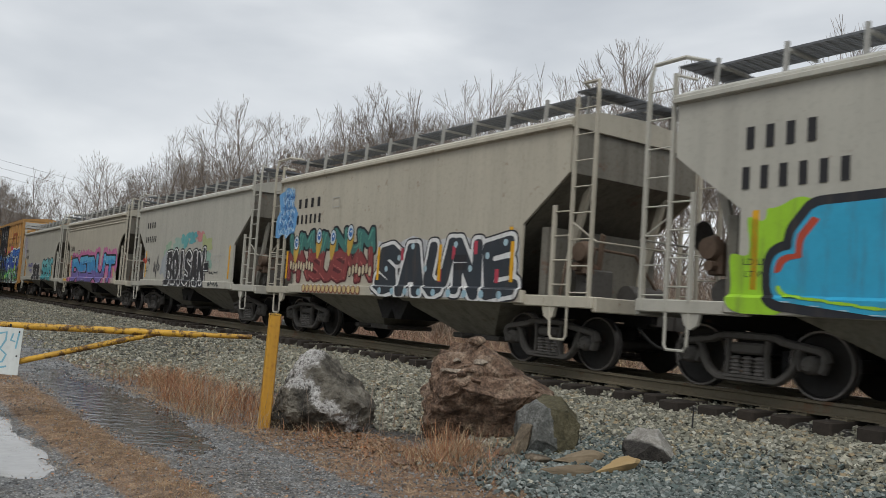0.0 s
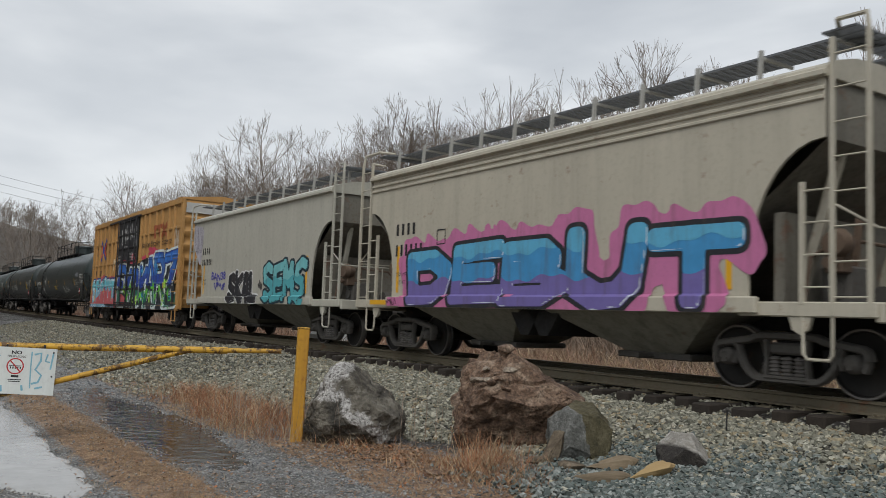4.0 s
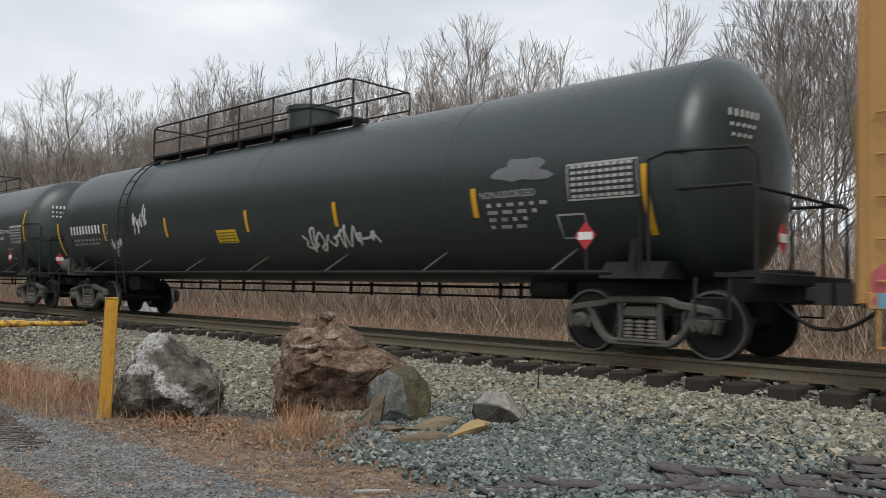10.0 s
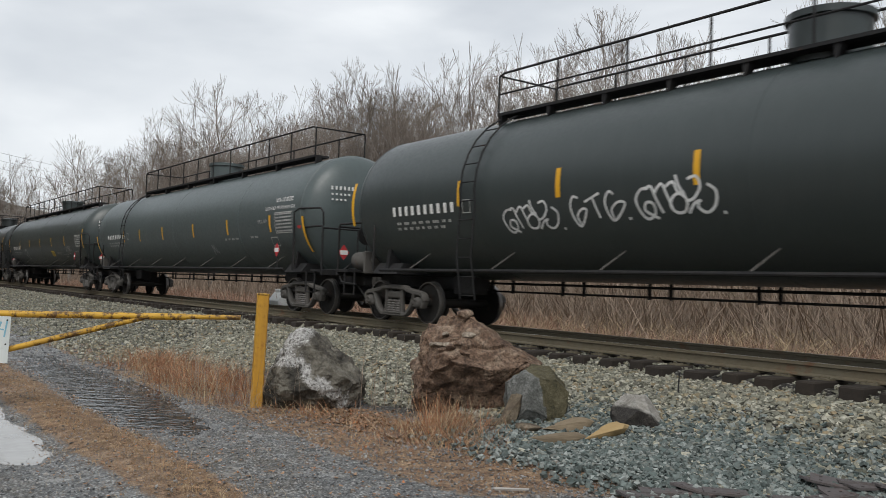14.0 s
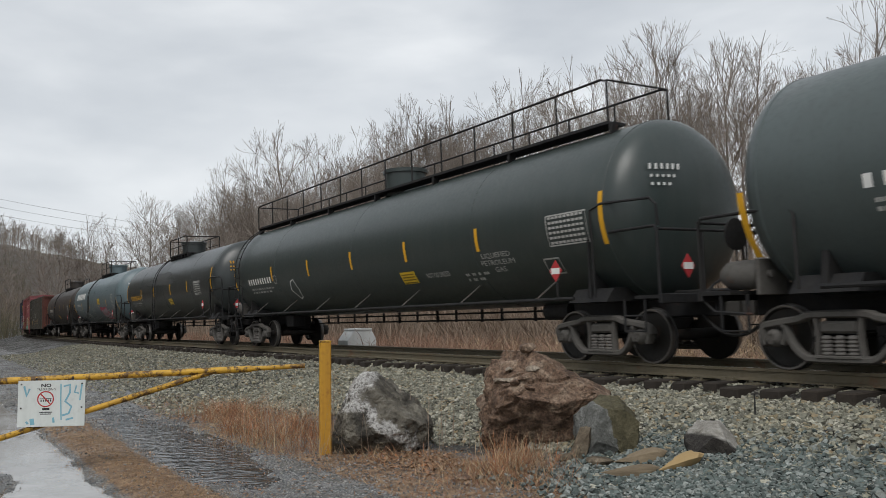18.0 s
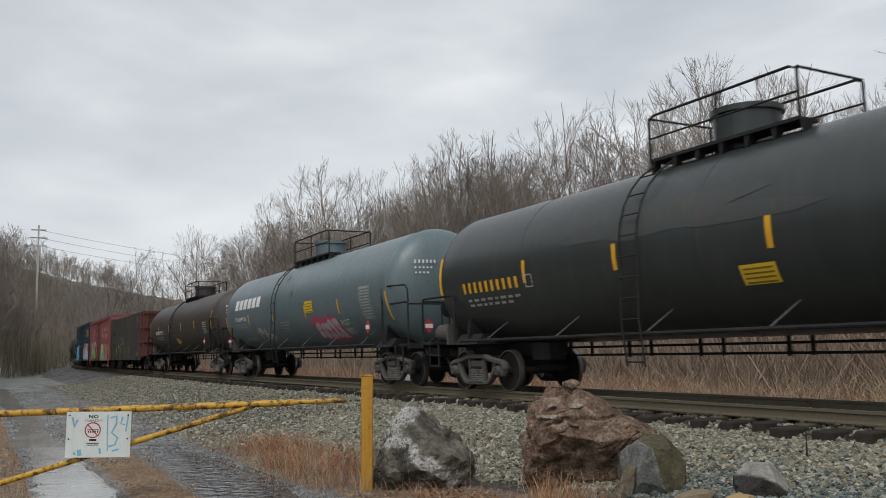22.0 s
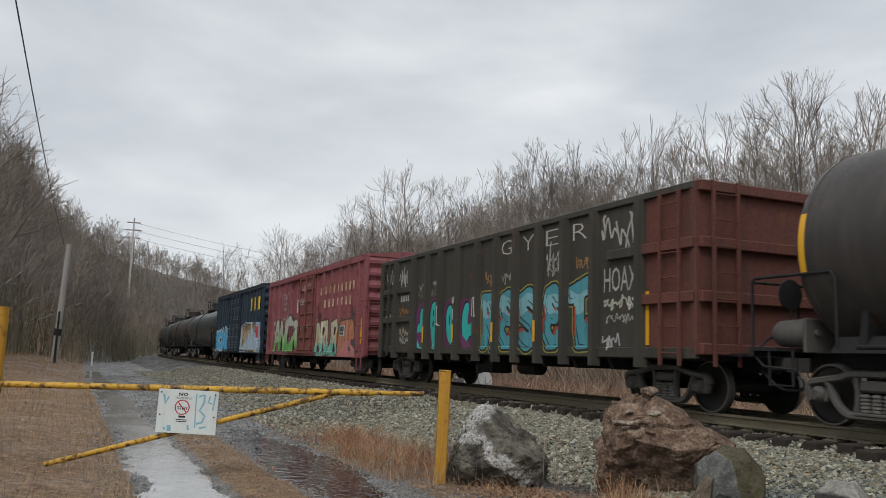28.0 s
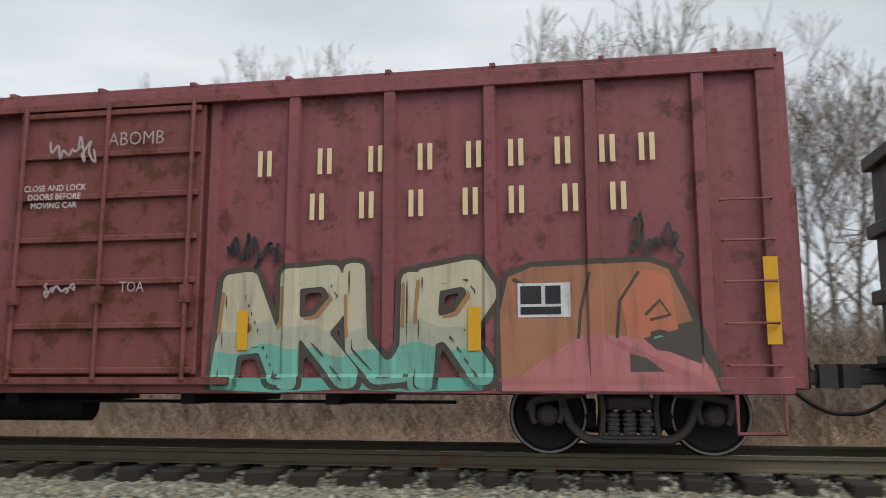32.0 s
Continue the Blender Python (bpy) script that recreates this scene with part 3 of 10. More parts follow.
    col = np.stack([np.clip(grass, 0, 1), np.clip(ball, 0, 1), np.clip(leafy, 0, 1), np.ones_like(n)], -1)
    at = me.color_attributes.new("zone", "FLOAT_COLOR", "POINT")
    at.data.foreach_set("color", col.reshape(-1).astype(np.float32))
    me.materials.append(m)
    return tagged(new("ground", me), "wet gravel road, ballast slope and dry brown grass", "ground", kind="structure")


make_ground()


# ---- puddles: level water in the wheel ruts, its shore where the gravel rises out of it ----
def make_puddles():
    def water(name, lo, hi, rough, chop):
        m, nt, N, L, b = node_mat(name)
        co = N("ShaderNodeTexCoord").outputs["Object"]
        L(ramp_node(N, L, noise_node(N, L, co, 2.2, 5), [(0.4, lo), (0.62, hi)]), b.inputs["Base Color"])
        L(ramp_node(N, L, noise_node(N, L, co, 1.1, 4), [(0.4, (rough * 0.5,) * 3), (0.6, (rough,) * 3)]), b.inputs["Roughness"])
        b.inputs["IOR"].default_value = 1.4
        b.inputs["Specular IOR Level"].default_value = 0.8
        mp = N("ShaderNodeMapping")
        mp.inputs["Rotation"].default_value = (0, 0, TH)
        mp.inputs["Scale"].default_value = (1.0, 2.2, 1.0)
        L(co, mp.inputs["Vector"])
        bump_node(N, L, noise_node(N, L, mp.outputs[0], 4.5, 2), chop, 0.03, b)
        return m

    # outer puddle: base colour lightened to stand in for more reflected sky
    sky_pale = water("sky_pale_puddle_water", (0.23, 0.225, 0.21), (0.31, 0.305, 0.29), 0.14, 0.08)
    dark = water("dark_puddle_water", (0.010, 0.009, 0.008), (0.04, 0.037, 0.033), 0.03, 0.38)
    for label, n0, s0, s1, half, z, m in (("long pale puddle in the outer wheel rut", 1.27, 6.0, 60.0, 0.72, -0.786, sky_pale), ("shallow rippled puddle in the inner wheel rut", 2.95, 7.6, 17.5, 0.70, -0.770, dark)):
        g = Geo()
        ring = [s0 + (s1 - s0) * i / 24 for i in range(25)]
        vs = []
        for s in ring:
            w = half if s < 45 else half * 0.8
            for q in (-1, 1):
                pnt = sn(s, n0 + w * q)
                vs.append((pnt.x, pnt.y, z))
        g.add(vs, [(2 * i, 2 * i + 1, 2 * i + 3, 2 * i + 2) for i in range(len(ring) - 1)])
        tagged(part("puddle", g, m), label + " reflecting the grey sky", "puddle", kind="structure")


make_puddles()


# ---- track: rails and ties ----
def make_track():
    prof = [(-0.07, -0.17), (0.07, -0.17), (0.07, -0.155), (0.012, -0.135), (0.012, -0.05), (0.036, -0.04), (0.036, -0.004), (0.028, 0.0), (-0.028, 0.0), (-0.036, -0.004), (-0.036, -0.04), (-0.012, -0.05), (-0.012, -0.135), (-0.07, -0.155)]
    for side in (-1, 1):
        g, top = Geo(), Geo()
        ss = [-40 + 2.0 * i for i in range(200)]
        m = len(prof)
        vs = [track(s, side * 0.7525 + p, z) for s in ss for p, z in prof]
        fs = [(i * m + k, i * m + (k + 1) % m, (i + 1) * m + (k + 1) % m, (i + 1) * m + k) for i in range(len(ss) - 1) for k in range(m)]
        g.add(vs, fs)
        vs = [track(s, side * 0.7525 + p, 0.0015) for s in ss for p in (-0.026, 0.026)]
        top.add(vs, [(2 * i, 2 * i + 1, 2 * i + 3, 2 * i + 2) for i in range(len(ss) - 1)])
        r = tagged(part("rail", g, M_RAIL), "rusty steel rail with a worn bright top", "rail", "rails of the track", "structure")
        part("running_surface", top, M_RAILTOP, r, "bright worn rail head")


make_track()

# ---- railway cars: x forward, -y the side towards the road, z up from the rails ----
def wheel_mesh():
    g = Geo()
    for side in (-1, 1):
        y = side * 0.7525
        o = side
        prof = [(0.05, y - o * 0.02), (0.20, y - o * 0.01), (0.24, y + o * 0.01), (0.37, y + o * 0.02), (0.385, y + o * 0.055), (0.418, y + o * 0.055), (0.42, y - o * 0.035), (0.445, y - o * 0.05), (0.44, y - o * 0.075), (0.38, y - o * 0.08), (0.22, y - o * 0.05), (0.05, y - o * 0.07)]
        g.lathe(prof, 28)
        g.lathe([(0.10, y + o * 0.02), (0.10, y + o * 0.10), (0.085, y + o * 0.12), (0.0, y + o * 0.12)], 12)
    g.tube((0, -0.75, 0), (0, 0.75, 0), 0.09, n=12)
    return g.mesh("wheelset", M_WHEEL)


def rim_mesh(side):
    g = Geo()
    if side:
        y = side * 0.7525
        g.lathe([(0.396, y + side * 0.0565), (0.4195, y + side * 0.0575), (0.4225, y + side * 0.05), (0.4225, y - side * 0.03)], 32, caps=False)
    return g.mesh("tread", M_TREAD)


WHEEL_R = 0.42
ME_WHEEL, ME_TREADS = wheel_mesh(), (rim_mesh(-1), rim_mesh(1))


def sideframe_mesh(base):
    """Cast side frame: rounded top chord and lower V round the spring nest, pedestals over the bearings."""
    g = Geo()
    h = base / 2

    def arm(pts, r, deep):
        # a rounded bar of even depth along a curve in the plane of the frame
        P = [Vector((x, 0, z)) for x, z in smooth_line(pts, 4)]
        rows = []
        for i, p in enumerate(P):
            d = (P[min(i + 1, len(P) - 1)] - P[max(i - 1, 0)]).normalized()
            up = Vector((-d.z, 0, d.x))
            rows.append([p + up * r * a + Vector((0, deep * b, 0)) for a, b in ((1, -0.55), (0.55, -1), (-0.55, -1), (-1, -0.55), (-1, 0.55), (-0.55, 1), (0.55, 1), (1, 0.55))])
        vs = [v for row in rows for v in row]
        fs = [(i * 8 + k, i * 8 + (k + 1) % 8, i * 8 + 8 + (k + 1) % 8, i * 8 + 8 + k) for i in range(len(rows) - 1) for k in range(8)]
        fs += [tuple(range(7, -1, -1)), tuple(range(len(vs) - 8, len(vs)))]
        g.add(vs, fs)

    arm([(-h - 0.19, 0.46), (-h - 0.15, 0.57), (-h + 0.02, 0.61), (-0.52, 0.66), (-0.34, 0.71), (0.34, 0.71), (0.52, 0.66), (h - 0.02, 0.61), (h + 0.15, 0.57), (h + 0.19, 0.46)], 0.05, 0.075)
    arm([(-h + 0.14, 0.60), (-h + 0.19, 0.47), (-0.60, 0.30), (-0.46, 0.185), (-0.32, 0.165), (0.32, 0.165), (0.46, 0.185), (0.60, 0.30), (h - 0.19, 0.47), (h - 0.14, 0.60)], 0.046, 0.07)
    for k in (-1, 1):
        arm([(k * 0.30, 0.70), (k * 0.275, 0.45), (k * 0.30, 0.18)], 0.034, 0.055)
        arm([(k * (h + 0.16), 0.56), (k * (h + 0.165), 0.42), (k * (h + 0.13), 0.33)], 0.04, 0.07)
        arm([(k * (h - 0.16), 0.56), (k * (h - 0.15), 0.42), (k * (h - 0.12), 0.34)], 0.034, 0.07)
    g.box(-0.24, 0.24, -0.05, 0.05, 0.48, 0.63, 0.03)
    g.box(-0.30, 0.30, -0.085, 0.085, 0.17, 0.215, 0.012)
    return g.mesh("side_frame", M_TRUCK)


def bearing_mesh():
    g = Geo()
    g.lathe([(0.0, -0.06), (0.07, -0.06), (0.09, -0.04), (0.115, 0.0), (0.115, 0.16), (0.0, 0.16)], 16)
    for k in range(3):
        t = math.pi / 2 + k * 2 * math.pi / 3
        g.tube((0.05 * math.cos(t), -0.04, 0.05 * math.sin(t)), (0.05 * math.cos(t), -0.08, 0.05 * math.sin(t)), 0.014, n=6)
    return g.mesh("bearing_cap", M_TRUCK)


def spring_mesh():
    g = Geo()
    prof = [(0.03, 0.21)]
    for k in range(5):
        z = 0.235 + k * 0.048
        prof += [(0.052, z - 0.022), (0.073, z - 0.008), (0.073, z + 0.008), (0.052, z + 0.022)]
    return g.lathe(prof + [(0.03, 0.46)], 10, (0, 0, 0), "z").mesh("spring", M_SPRING)


def bolster_mesh(base):
    g = Geo()
    g.box(-0.22, 0.22, -0.95, 0.95, 0.48, 0.70, 0.03)
    g.lathe([(0.2, 0.70), (0.2, 0.80)], 16, (0, 0, 0), "z")
    h = base / 2
    for k in (-1, 1):
        g.tube((k * 0.42, -0.85, 0.40), (k * 0.42, 0.85, 0.40), 0.05, n=6)
        g.box(k * 0.40 - 0.05, k * 0.40 + 0.05, -0.80, -0.68, 0.28, 0.56)
        g.box(k * 0.40 - 0.05, k * 0.40 + 0.05, 0.68, 0.80, 0.28, 0.56)
    return g.mesh("bolster", M_SHADE)


TRUCKS = {}
SPINNING = []


def add_trucks(car, xs, base=1.75):
    if base not in TRUCKS:
        TRUCKS[base] = (sideframe_mesh(base), bearing_mesh(), spring_mesh(), bolster_mesh(base))
    fr, be, sp, bo = TRUCKS[base]
    for x in xs:
        t = part("truck_bolster", bo, None, car, "cast steel truck bolster between the wheels")
        t.location = (x, 0, 0)
        for side in (-1, 1):
            part("side_frame", fr, None, t, "grimy cast steel side frame").location = (0, side * 1.0, 0)
            for q in (-0.17, 0.0, 0.17):
                part("spring", sp, None, t).location = (q, side * 1.0, 0)
            for q in (-base / 2, base / 2):
                c = part("bearing_cap", be, None, t)
                c.matrix_basis = Matrix.Translation((q, side * 1.06, 0.42)) @ Matrix.Rotation(0 if side < 0 else math.pi, 4, "Z")
        for k in (-1, 1):
            w = part("wheelset", ME_WHEEL, None, car, "dark steel wheels on an axle")
            w.location = (x + k * base / 2, 0, WHEEL_R)
            for me in ME_TREADS:
                part("tread", me, None, w, "bright worn wheel tread")
            SPINNING.append((w, x + k * base / 2))


def coupler(car, x_body, x_end):
    """Draft sill, coupler and air hose at one end; x_end is the meeting point."""
    d = 1 if x_end > x_body else -1
    g = Geo()
    g.box(min(x_body - d * 0.6, x_end - d * 0.55), max(x_body - d * 0.6, x_end - d * 0.55), -0.19, 0.19, 0.70, 1.0, 0.02)
    part("draft_sill", g, M_SHADE, car)
    g = Geo()
    g.box(min(x_end - d * 0.6, x_end - d * 0.16), max(x_end - d * 0.6, x_end - d * 0.16), -0.07, 0.07, 0.74, 0.92, 0.015)
    g.prism([(x_end - d * 0.22, -0.14), (x_end - d * 0.03, -0.16), (x_end - d * 0.0, -0.06), (x_end - d * 0.1, 0.02), (x_end + d * 0.07, 0.05), (x_end + d * 0.05, 0.15), (x_end - d * 0.2, 0.13)], 0.70, 0.97, "z")
    part("coupler", g, M_TRUCK, car, "cast steel coupler")
    g = Geo()
    pts = [(x_end - d * (0.6 - 0.6 * t), -0.30, 0.72 - 0.30 * math.sin(math.pi * t * 0.55)) for t in [i / 8 for i in range(9)]]
    g.pipe(pts, 0.025)
    part("air_hose", g, M_CABLE, car, "black rubber air hose")


def ladder(car, x, y, z0, z1, w=0.42, along="x", mat=None, rungs=None, depth=0.05, name="ladder"):
    """Upright rails with round rungs, standing proud of a side (along x) or an end (along y)."""
    g = Geo()
    k = rungs or max(2, int((z1 - z0) / 0.38))
    for e in (-w / 2, w / 2):
        if along == "x":
            g.box(x + e - 0.025, x + e + 0.025, y - depth / 2, y + depth / 2, z0, z1)
        else:
            g.box(x - depth / 2, x + depth / 2, y + e - 0.025, y + e + 0.025, z0, z1)
    for i in range(k):
        z = z0 + (z1 - z0) * (i + 0.5) / k
        if along == "x":
            g.tube((x - w / 2, y, z), (x + w / 2, y, z), 0.012, n=5)
        else:
            g.tube((x, y - w / 2, z), (x, y + w / 2, z), 0.012, n=5)
    return part(name, g, mat or M_GREY, car)


def panel(car, name, pts, mat, y, wrap=None, label=""):
    """A painted flat shape on a side, from its (x, z) outline; with wrap it follows a round tank."""
    g = Geo()
    if wrap is None:
        g.add([(x, y, z) for x, z in pts], [tuple(range(len(pts)))])
        return part(name, g, mat, car, label, smooth=False)
    z0, z1 = min(p[1] for p in pts), max(p[1] for p in pts)
    x0, x1 = min(p[0] for p in pts), max(p[0] for p in pts)
    k = max(1, int((z1 - z0) / 0.06))
    vs = []
    for i in range(k + 1):
        z = z0 + (z1 - z0) * i / k
        # left and right of the outline at this height
        xs = []
        for (ax, az), (bx, bz) in zip(pts, pts[1:] + pts[:1]):
            if min(az, bz) - 1e-6 <= z <= max(az, bz) + 1e-6 and abs(az - bz) > 1e-6:
                xs.append(ax + (bx - ax) * (z - az) / (bz - az))
        xs = xs or [x0, x1]
        vs += [(min(xs), wrap(z), z), (max(xs), wrap(z), z)]
    g.add(vs, [(2 * i, 2 * i + 1, 2 * i + 3, 2 * i + 2) for i in range(k)])
    return part(name, g, mat, car, label, smooth=False)


def rect(x0, x1, z0, z1):
    return [(x0, z0), (x1, z0), (x1, z1), (x0, z1)]


def words(car, name, body, x, z, width, height, mat, y, wrap=None, heavy=0.0, shear=0.0, label="", tilt=0.0, spacing=1.0):
    me = text_mesh(name, body, 1.0, mat, 0, heavy, shear, spacing)
    co = np.empty(len(me.vertices) * 3)
    me.vertices.foreach_get("co", co)
    co = co.reshape(-1, 3)
    lo, hi = co.min(0), co.max(0)
    c = (co - (lo + hi) / 2) / np.maximum(hi - lo, 1e-6)
    X, Z_ = c[:, 0] * width, c[:, 2] * height
    Z_ = Z_ + X * tilt
    X, Z_ = X + x, Z_ + z
    Yv = np.full(len(X), y) if wrap is None else np.array([wrap(q) for q in Z_])
    me.vertices.foreach_set("co", np.c_[X, Yv, Z_].ravel())
    return part(name, me, None, car, label)


# ---- covered hopper car ----
def hopper_car(label, length, mat, paint_fn=None, group="covered hopper cars", arch=False, ridges=0):
    car = thing("covered_hopper_car", label, "railway car", group=group)
    h = length / 2
    e = h - 0.42                    # end of the platform
    W, side_lo, eave, top = 1.55, 1.15, 3.82, 4.12
    ex = h - 1.02                   # top end of the hopper side
    bx = h - 2.05                   # lower end of the side
    out = [(-bx, side_lo), (bx, side_lo), (bx, 2.28), (ex, 3.05), (ex, eave), (-ex, eave), (-ex, 3.05), (-bx, 2.28)]
    if arch:
        curve = [(ex - (ex - bx) * math.cos(a), 1.5 + 1.55 * math.sin(a)) for a in [math.pi / 2 * i / 9 for i in range(10)]]
        out = [(-bx, side_lo), (bx, side_lo)] + curve + [(ex, eave), (-ex, eave)] + [(-x, z) for x, z in curve[::-1]]
    for k in range(ridges):
        part("side_ridge", Geo().box(-ex, ex, -W - 0.03, -W + 0.01, 3.50 + 0.11 * k, 3.555 + 0.11 * k, 0.012), mat, car)
    for y0, y1 in ((-W, -W + 0.05), (W - 0.05, W)):
        part("side_sheet", Geo().prism(out, y0, y1), mat, car)
    # sloped end sheets and uprights under them
    for d in (-1, 1):
        g = Geo()
        y = W - 0.06
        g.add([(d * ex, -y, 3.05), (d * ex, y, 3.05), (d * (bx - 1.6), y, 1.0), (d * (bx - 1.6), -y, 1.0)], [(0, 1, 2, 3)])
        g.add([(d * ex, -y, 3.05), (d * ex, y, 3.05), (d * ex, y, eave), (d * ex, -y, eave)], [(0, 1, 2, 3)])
        # the dark tone paints the shade on the slope's underside
        part("end_slope_sheet", g, M_ENDSHADE, car, "grimy sloping end sheet with the roof's shade painted into its colour")
        for yy in (-0.9, 0.9):
            part("end_upright", Geo().prism([(d * (bx + 0.2), 1.05), (d * (bx + 0.32), 1.05), (d * (ex - 0.12), 3.0), (d * (ex - 0.28), 2.9)], yy - 0.04, yy + 0.04), mat, car)
        # the bulkhead takes the same shade-darkened paint
        part("end_bulkhead", Geo().box(min(d * (bx + 0.2), d * (bx + 0.35)), max(d * (bx + 0.2), d * (bx + 0.35)), -W + 0.25, W - 0.25, 1.05, 2.25), M_ENDSHADE, car)
        # platform, end sill, jacking bracket
        g = Geo()
        g.box(min(d * (bx - 0.1), d * e), max(d * (bx - 0.1), d * e), -1.42, 1.42, 0.98, 1.06, 0.01)
        part("end_platform", g, M_SHADE, car)
        for yy in (-1.5, 1.5):
            g = Geo()
            g.box(min(d * (bx - 0.15), d * e), max(d * (bx - 0.15), d * e), yy - 0.05, yy + 0.05, 0.95, 1.13, 0.015)
            g.prism([(d * (bx + 0.55), 0.96), (d * (bx + 0.85), 0.96), (d * (bx + 0.8), 0.80), (d * (bx + 0.7), 0.74), (d * (bx + 0.6), 0.80)], yy - 0.03, yy + 0.03)
            part("end_side_sill", g, mat, car)
        part("end_sill", Geo().box(d * e - 0.05, d * e + 0.05, -1.5, 1.5, 0.9, 1.13, 0.015), mat, car)
        # ladders: a tall one to the roof and a lower one
        for yy in (-1.53, 1.53):
            ladder(car, d * (e - 0.30), yy, 0.98, 4.22, 0.44, mat=mat, rungs=8)
            g = Geo().box(d * (e - 0.90) - 0.028, d * (e - 0.90) + 0.028, yy - 0.028, yy + 0.028, 1.1, 2.55)
            for k in range(4):
                g.tube((d * (e - 0.90), yy, 1.3 + 0.38 * k), (d * (e - 0.52), yy, 1.3 + 0.38 * k), 0.013, n=6)
            part("hand_hold", g, mat, car)
            part("sill_step", Geo().pipe([(d * (e - 0.90), yy, 1.0), (d * (e - 0.88), yy, 0.52), (d * (e - 0.83), yy, 0.46), (d * (e - 0.56), yy, 0.46), (d * (e - 0.52), yy, 0.52), (d * (e - 0.52), yy, 1.0)], 0.02, 6), mat, car)
            g = Geo()
            g.pipe([(d * (e - 0.08), yy, 4.2), (d * (e - 0.12), yy * 0.98, 4.42), (d * (e - 0.55), yy * 0.9, 4.48), (d * (ex - 0.1), yy * 0.7, 4.46)], 0.03)
            g.tube((d * (e - 0.52), yy, 4.2), (d * (ex - 0.1), yy * 0.85, 4.15), 0.022, n=6)
            part("grab_iron", g, mat, car)
    # brake gear on the platforms
    part("brake_shaft", Geo().tube((-(bx + 0.7), -0.5, 1.06), (-(bx + 0.7), -0.5, 1.9), 0.06, n=8), M_TRUCK, car)
    part("brake_wheel", Geo().lathe([(0.22, 0.0), (0.24, 0.03), (0.24, 0.05), (0.20, 0.05)], 14, (-(e - 0.15), -0.35, 2.1), "x"), M_TRUCK, car, "round hand brake wheel")
    part("brake_cylinder", Geo().tube((bx + 0.8, 0.1, 1.2), (bx + 0.8, 0.9, 1.2), 0.2, n=12), M_TRUCK, car, "dirty brake cylinder")
    part("control_valve", Geo().box(bx + 0.5, bx + 0.9, -0.8, -0.3, 1.06, 1.6, 0.03).tube((bx + 0.7, -0.85, 1.3), (bx + 0.7, -0.25, 1.3), 0.12, n=10), M_TRUCK, car, "rusty control valve")
    for k, d in enumerate((-1, 1)):
        xb = d * (bx + 0.78)
        part("air_pipe", Geo().pipe([(xb - d * 0.3, -1.1, 1.1), (xb - d * 0.28, -1.0, 1.7), (xb - d * 0.05, -0.7, 1.95), (xb + d * 0.1, 0.2, 1.9), (xb + d * 0.12, 0.9, 1.2)], 0.026, 6), M_RUSTGEAR, car, "rusty air pipe")
        part("brake_lever", Geo().prism([(xb - 0.05, 1.15), (xb + 0.05, 1.15), (xb + 0.16, 2.15), (xb + 0.08, 2.2)], -0.62, -0.58), M_RUSTGEAR, car)
        part("valve_housing", Geo().lathe([(0.0, -0.14), (0.15, -0.12), (0.19, 0.0), (0.15, 0.12), (0.07, 0.2), (0.0, 0.2)], 12, (xb + d * 0.05, -0.95, 1.86)).box(xb - 0.12, xb + 0.12, -0.98, -0.75, 1.5, 1.82, 0.02).tube((xb, -1.1, 1.62), (xb, -0.6, 1.62), 0.07, n=8), M_RUSTGEAR, car, "rust-brown brake valve")
        part("cross_rail", Geo().tube((d * e, -1.5, 1.95), (d * e, 1.5, 1.95), 0.016, n=6).tube((d * e, -0.4, 1.1), (d * e, -0.4, 1.95), 0.014, n=6).tube((d * (e - 0.5), -1.5, 2.25), (d * e, -1.5, 1.95), 0.014, n=6), mat, car)
    part("air_reservoir", Geo().tube((-(bx + 0.67), -0.9, 1.26), (-(bx + 0.67), 0.2, 1.26), 0.2, n=12), M_TRUCK, car)
    # roof: eave channel, rounded crown
    g = Geo()
    prof = [(-W - 0.03, eave - 0.06), (-W - 0.05, eave), (-W - 0.03, eave + 0.07), (-1.36, 3.99), (-0.95, 4.09), (0, 4.14), (0.95, 4.09), (1.36, 3.99), (W + 0.03, eave + 0.07), (W + 0.05, eave), (W + 0.03, eave - 0.06)]
    part("roof", g.prism(prof, -ex - 0.05, ex + 0.05, "x"), mat, car)
    for y in (-W - 0.0475, W + 0.0475):
        part("eave_channel", Geo().box(-ex - 0.04, ex + 0.04, y - 0.0275, y + 0.0275, eave - 0.05, eave + 0.03, 0.012), mat, car)
    for y in (-0.62, 0.62):
        g = Geo()
        for k in range(10):
            yy = y - 0.27 + 0.06 * k
            g.box(-ex - 0.12, ex + 0.12, yy - 0.009, yy + 0.009, 4.42, 4.455)
        n = int(2 * ex / 0.14)
        for i in range(n):
            x = -ex - 0.1 + (2 * ex + 0.2) * (i + 0.5) / n
            g.box(x - 0.01, x + 0.01, y - 0.29, y + 0.29, 4.42, 4.452)
        part("running_board", g, M_GRATE, car, "steel grating walkway on the roof")
    for d in (-1, 1):
        g = Geo()
        for k in range(8):
            x = d * (ex - 0.2 + 0.06 * k)
            g.box(x - 0.009, x + 0.009, -1.28, 1.28, 4.385, 4.415)
        for k in range(12):
            y = -1.26 + 2.52 * k / 11
            g.box(min(d * (ex - 0.2), d * (ex + 0.22)), max(d * (ex - 0.2), d * (ex + 0.22)), y - 0.008, y + 0.008, 4.385, 4.412)
        part("end_running_board", g, M_GRATE, car, "cross walkway grating at the roof's end")
    bracket = {}
    for d in (-1, 1):
        g = Geo().prism([(d * 1.0, 4.05), (d * 1.06, 4.05), (d * 1.03, 4.50), (d * 0.97, 4.50)], -0.022, 0.022, "x")
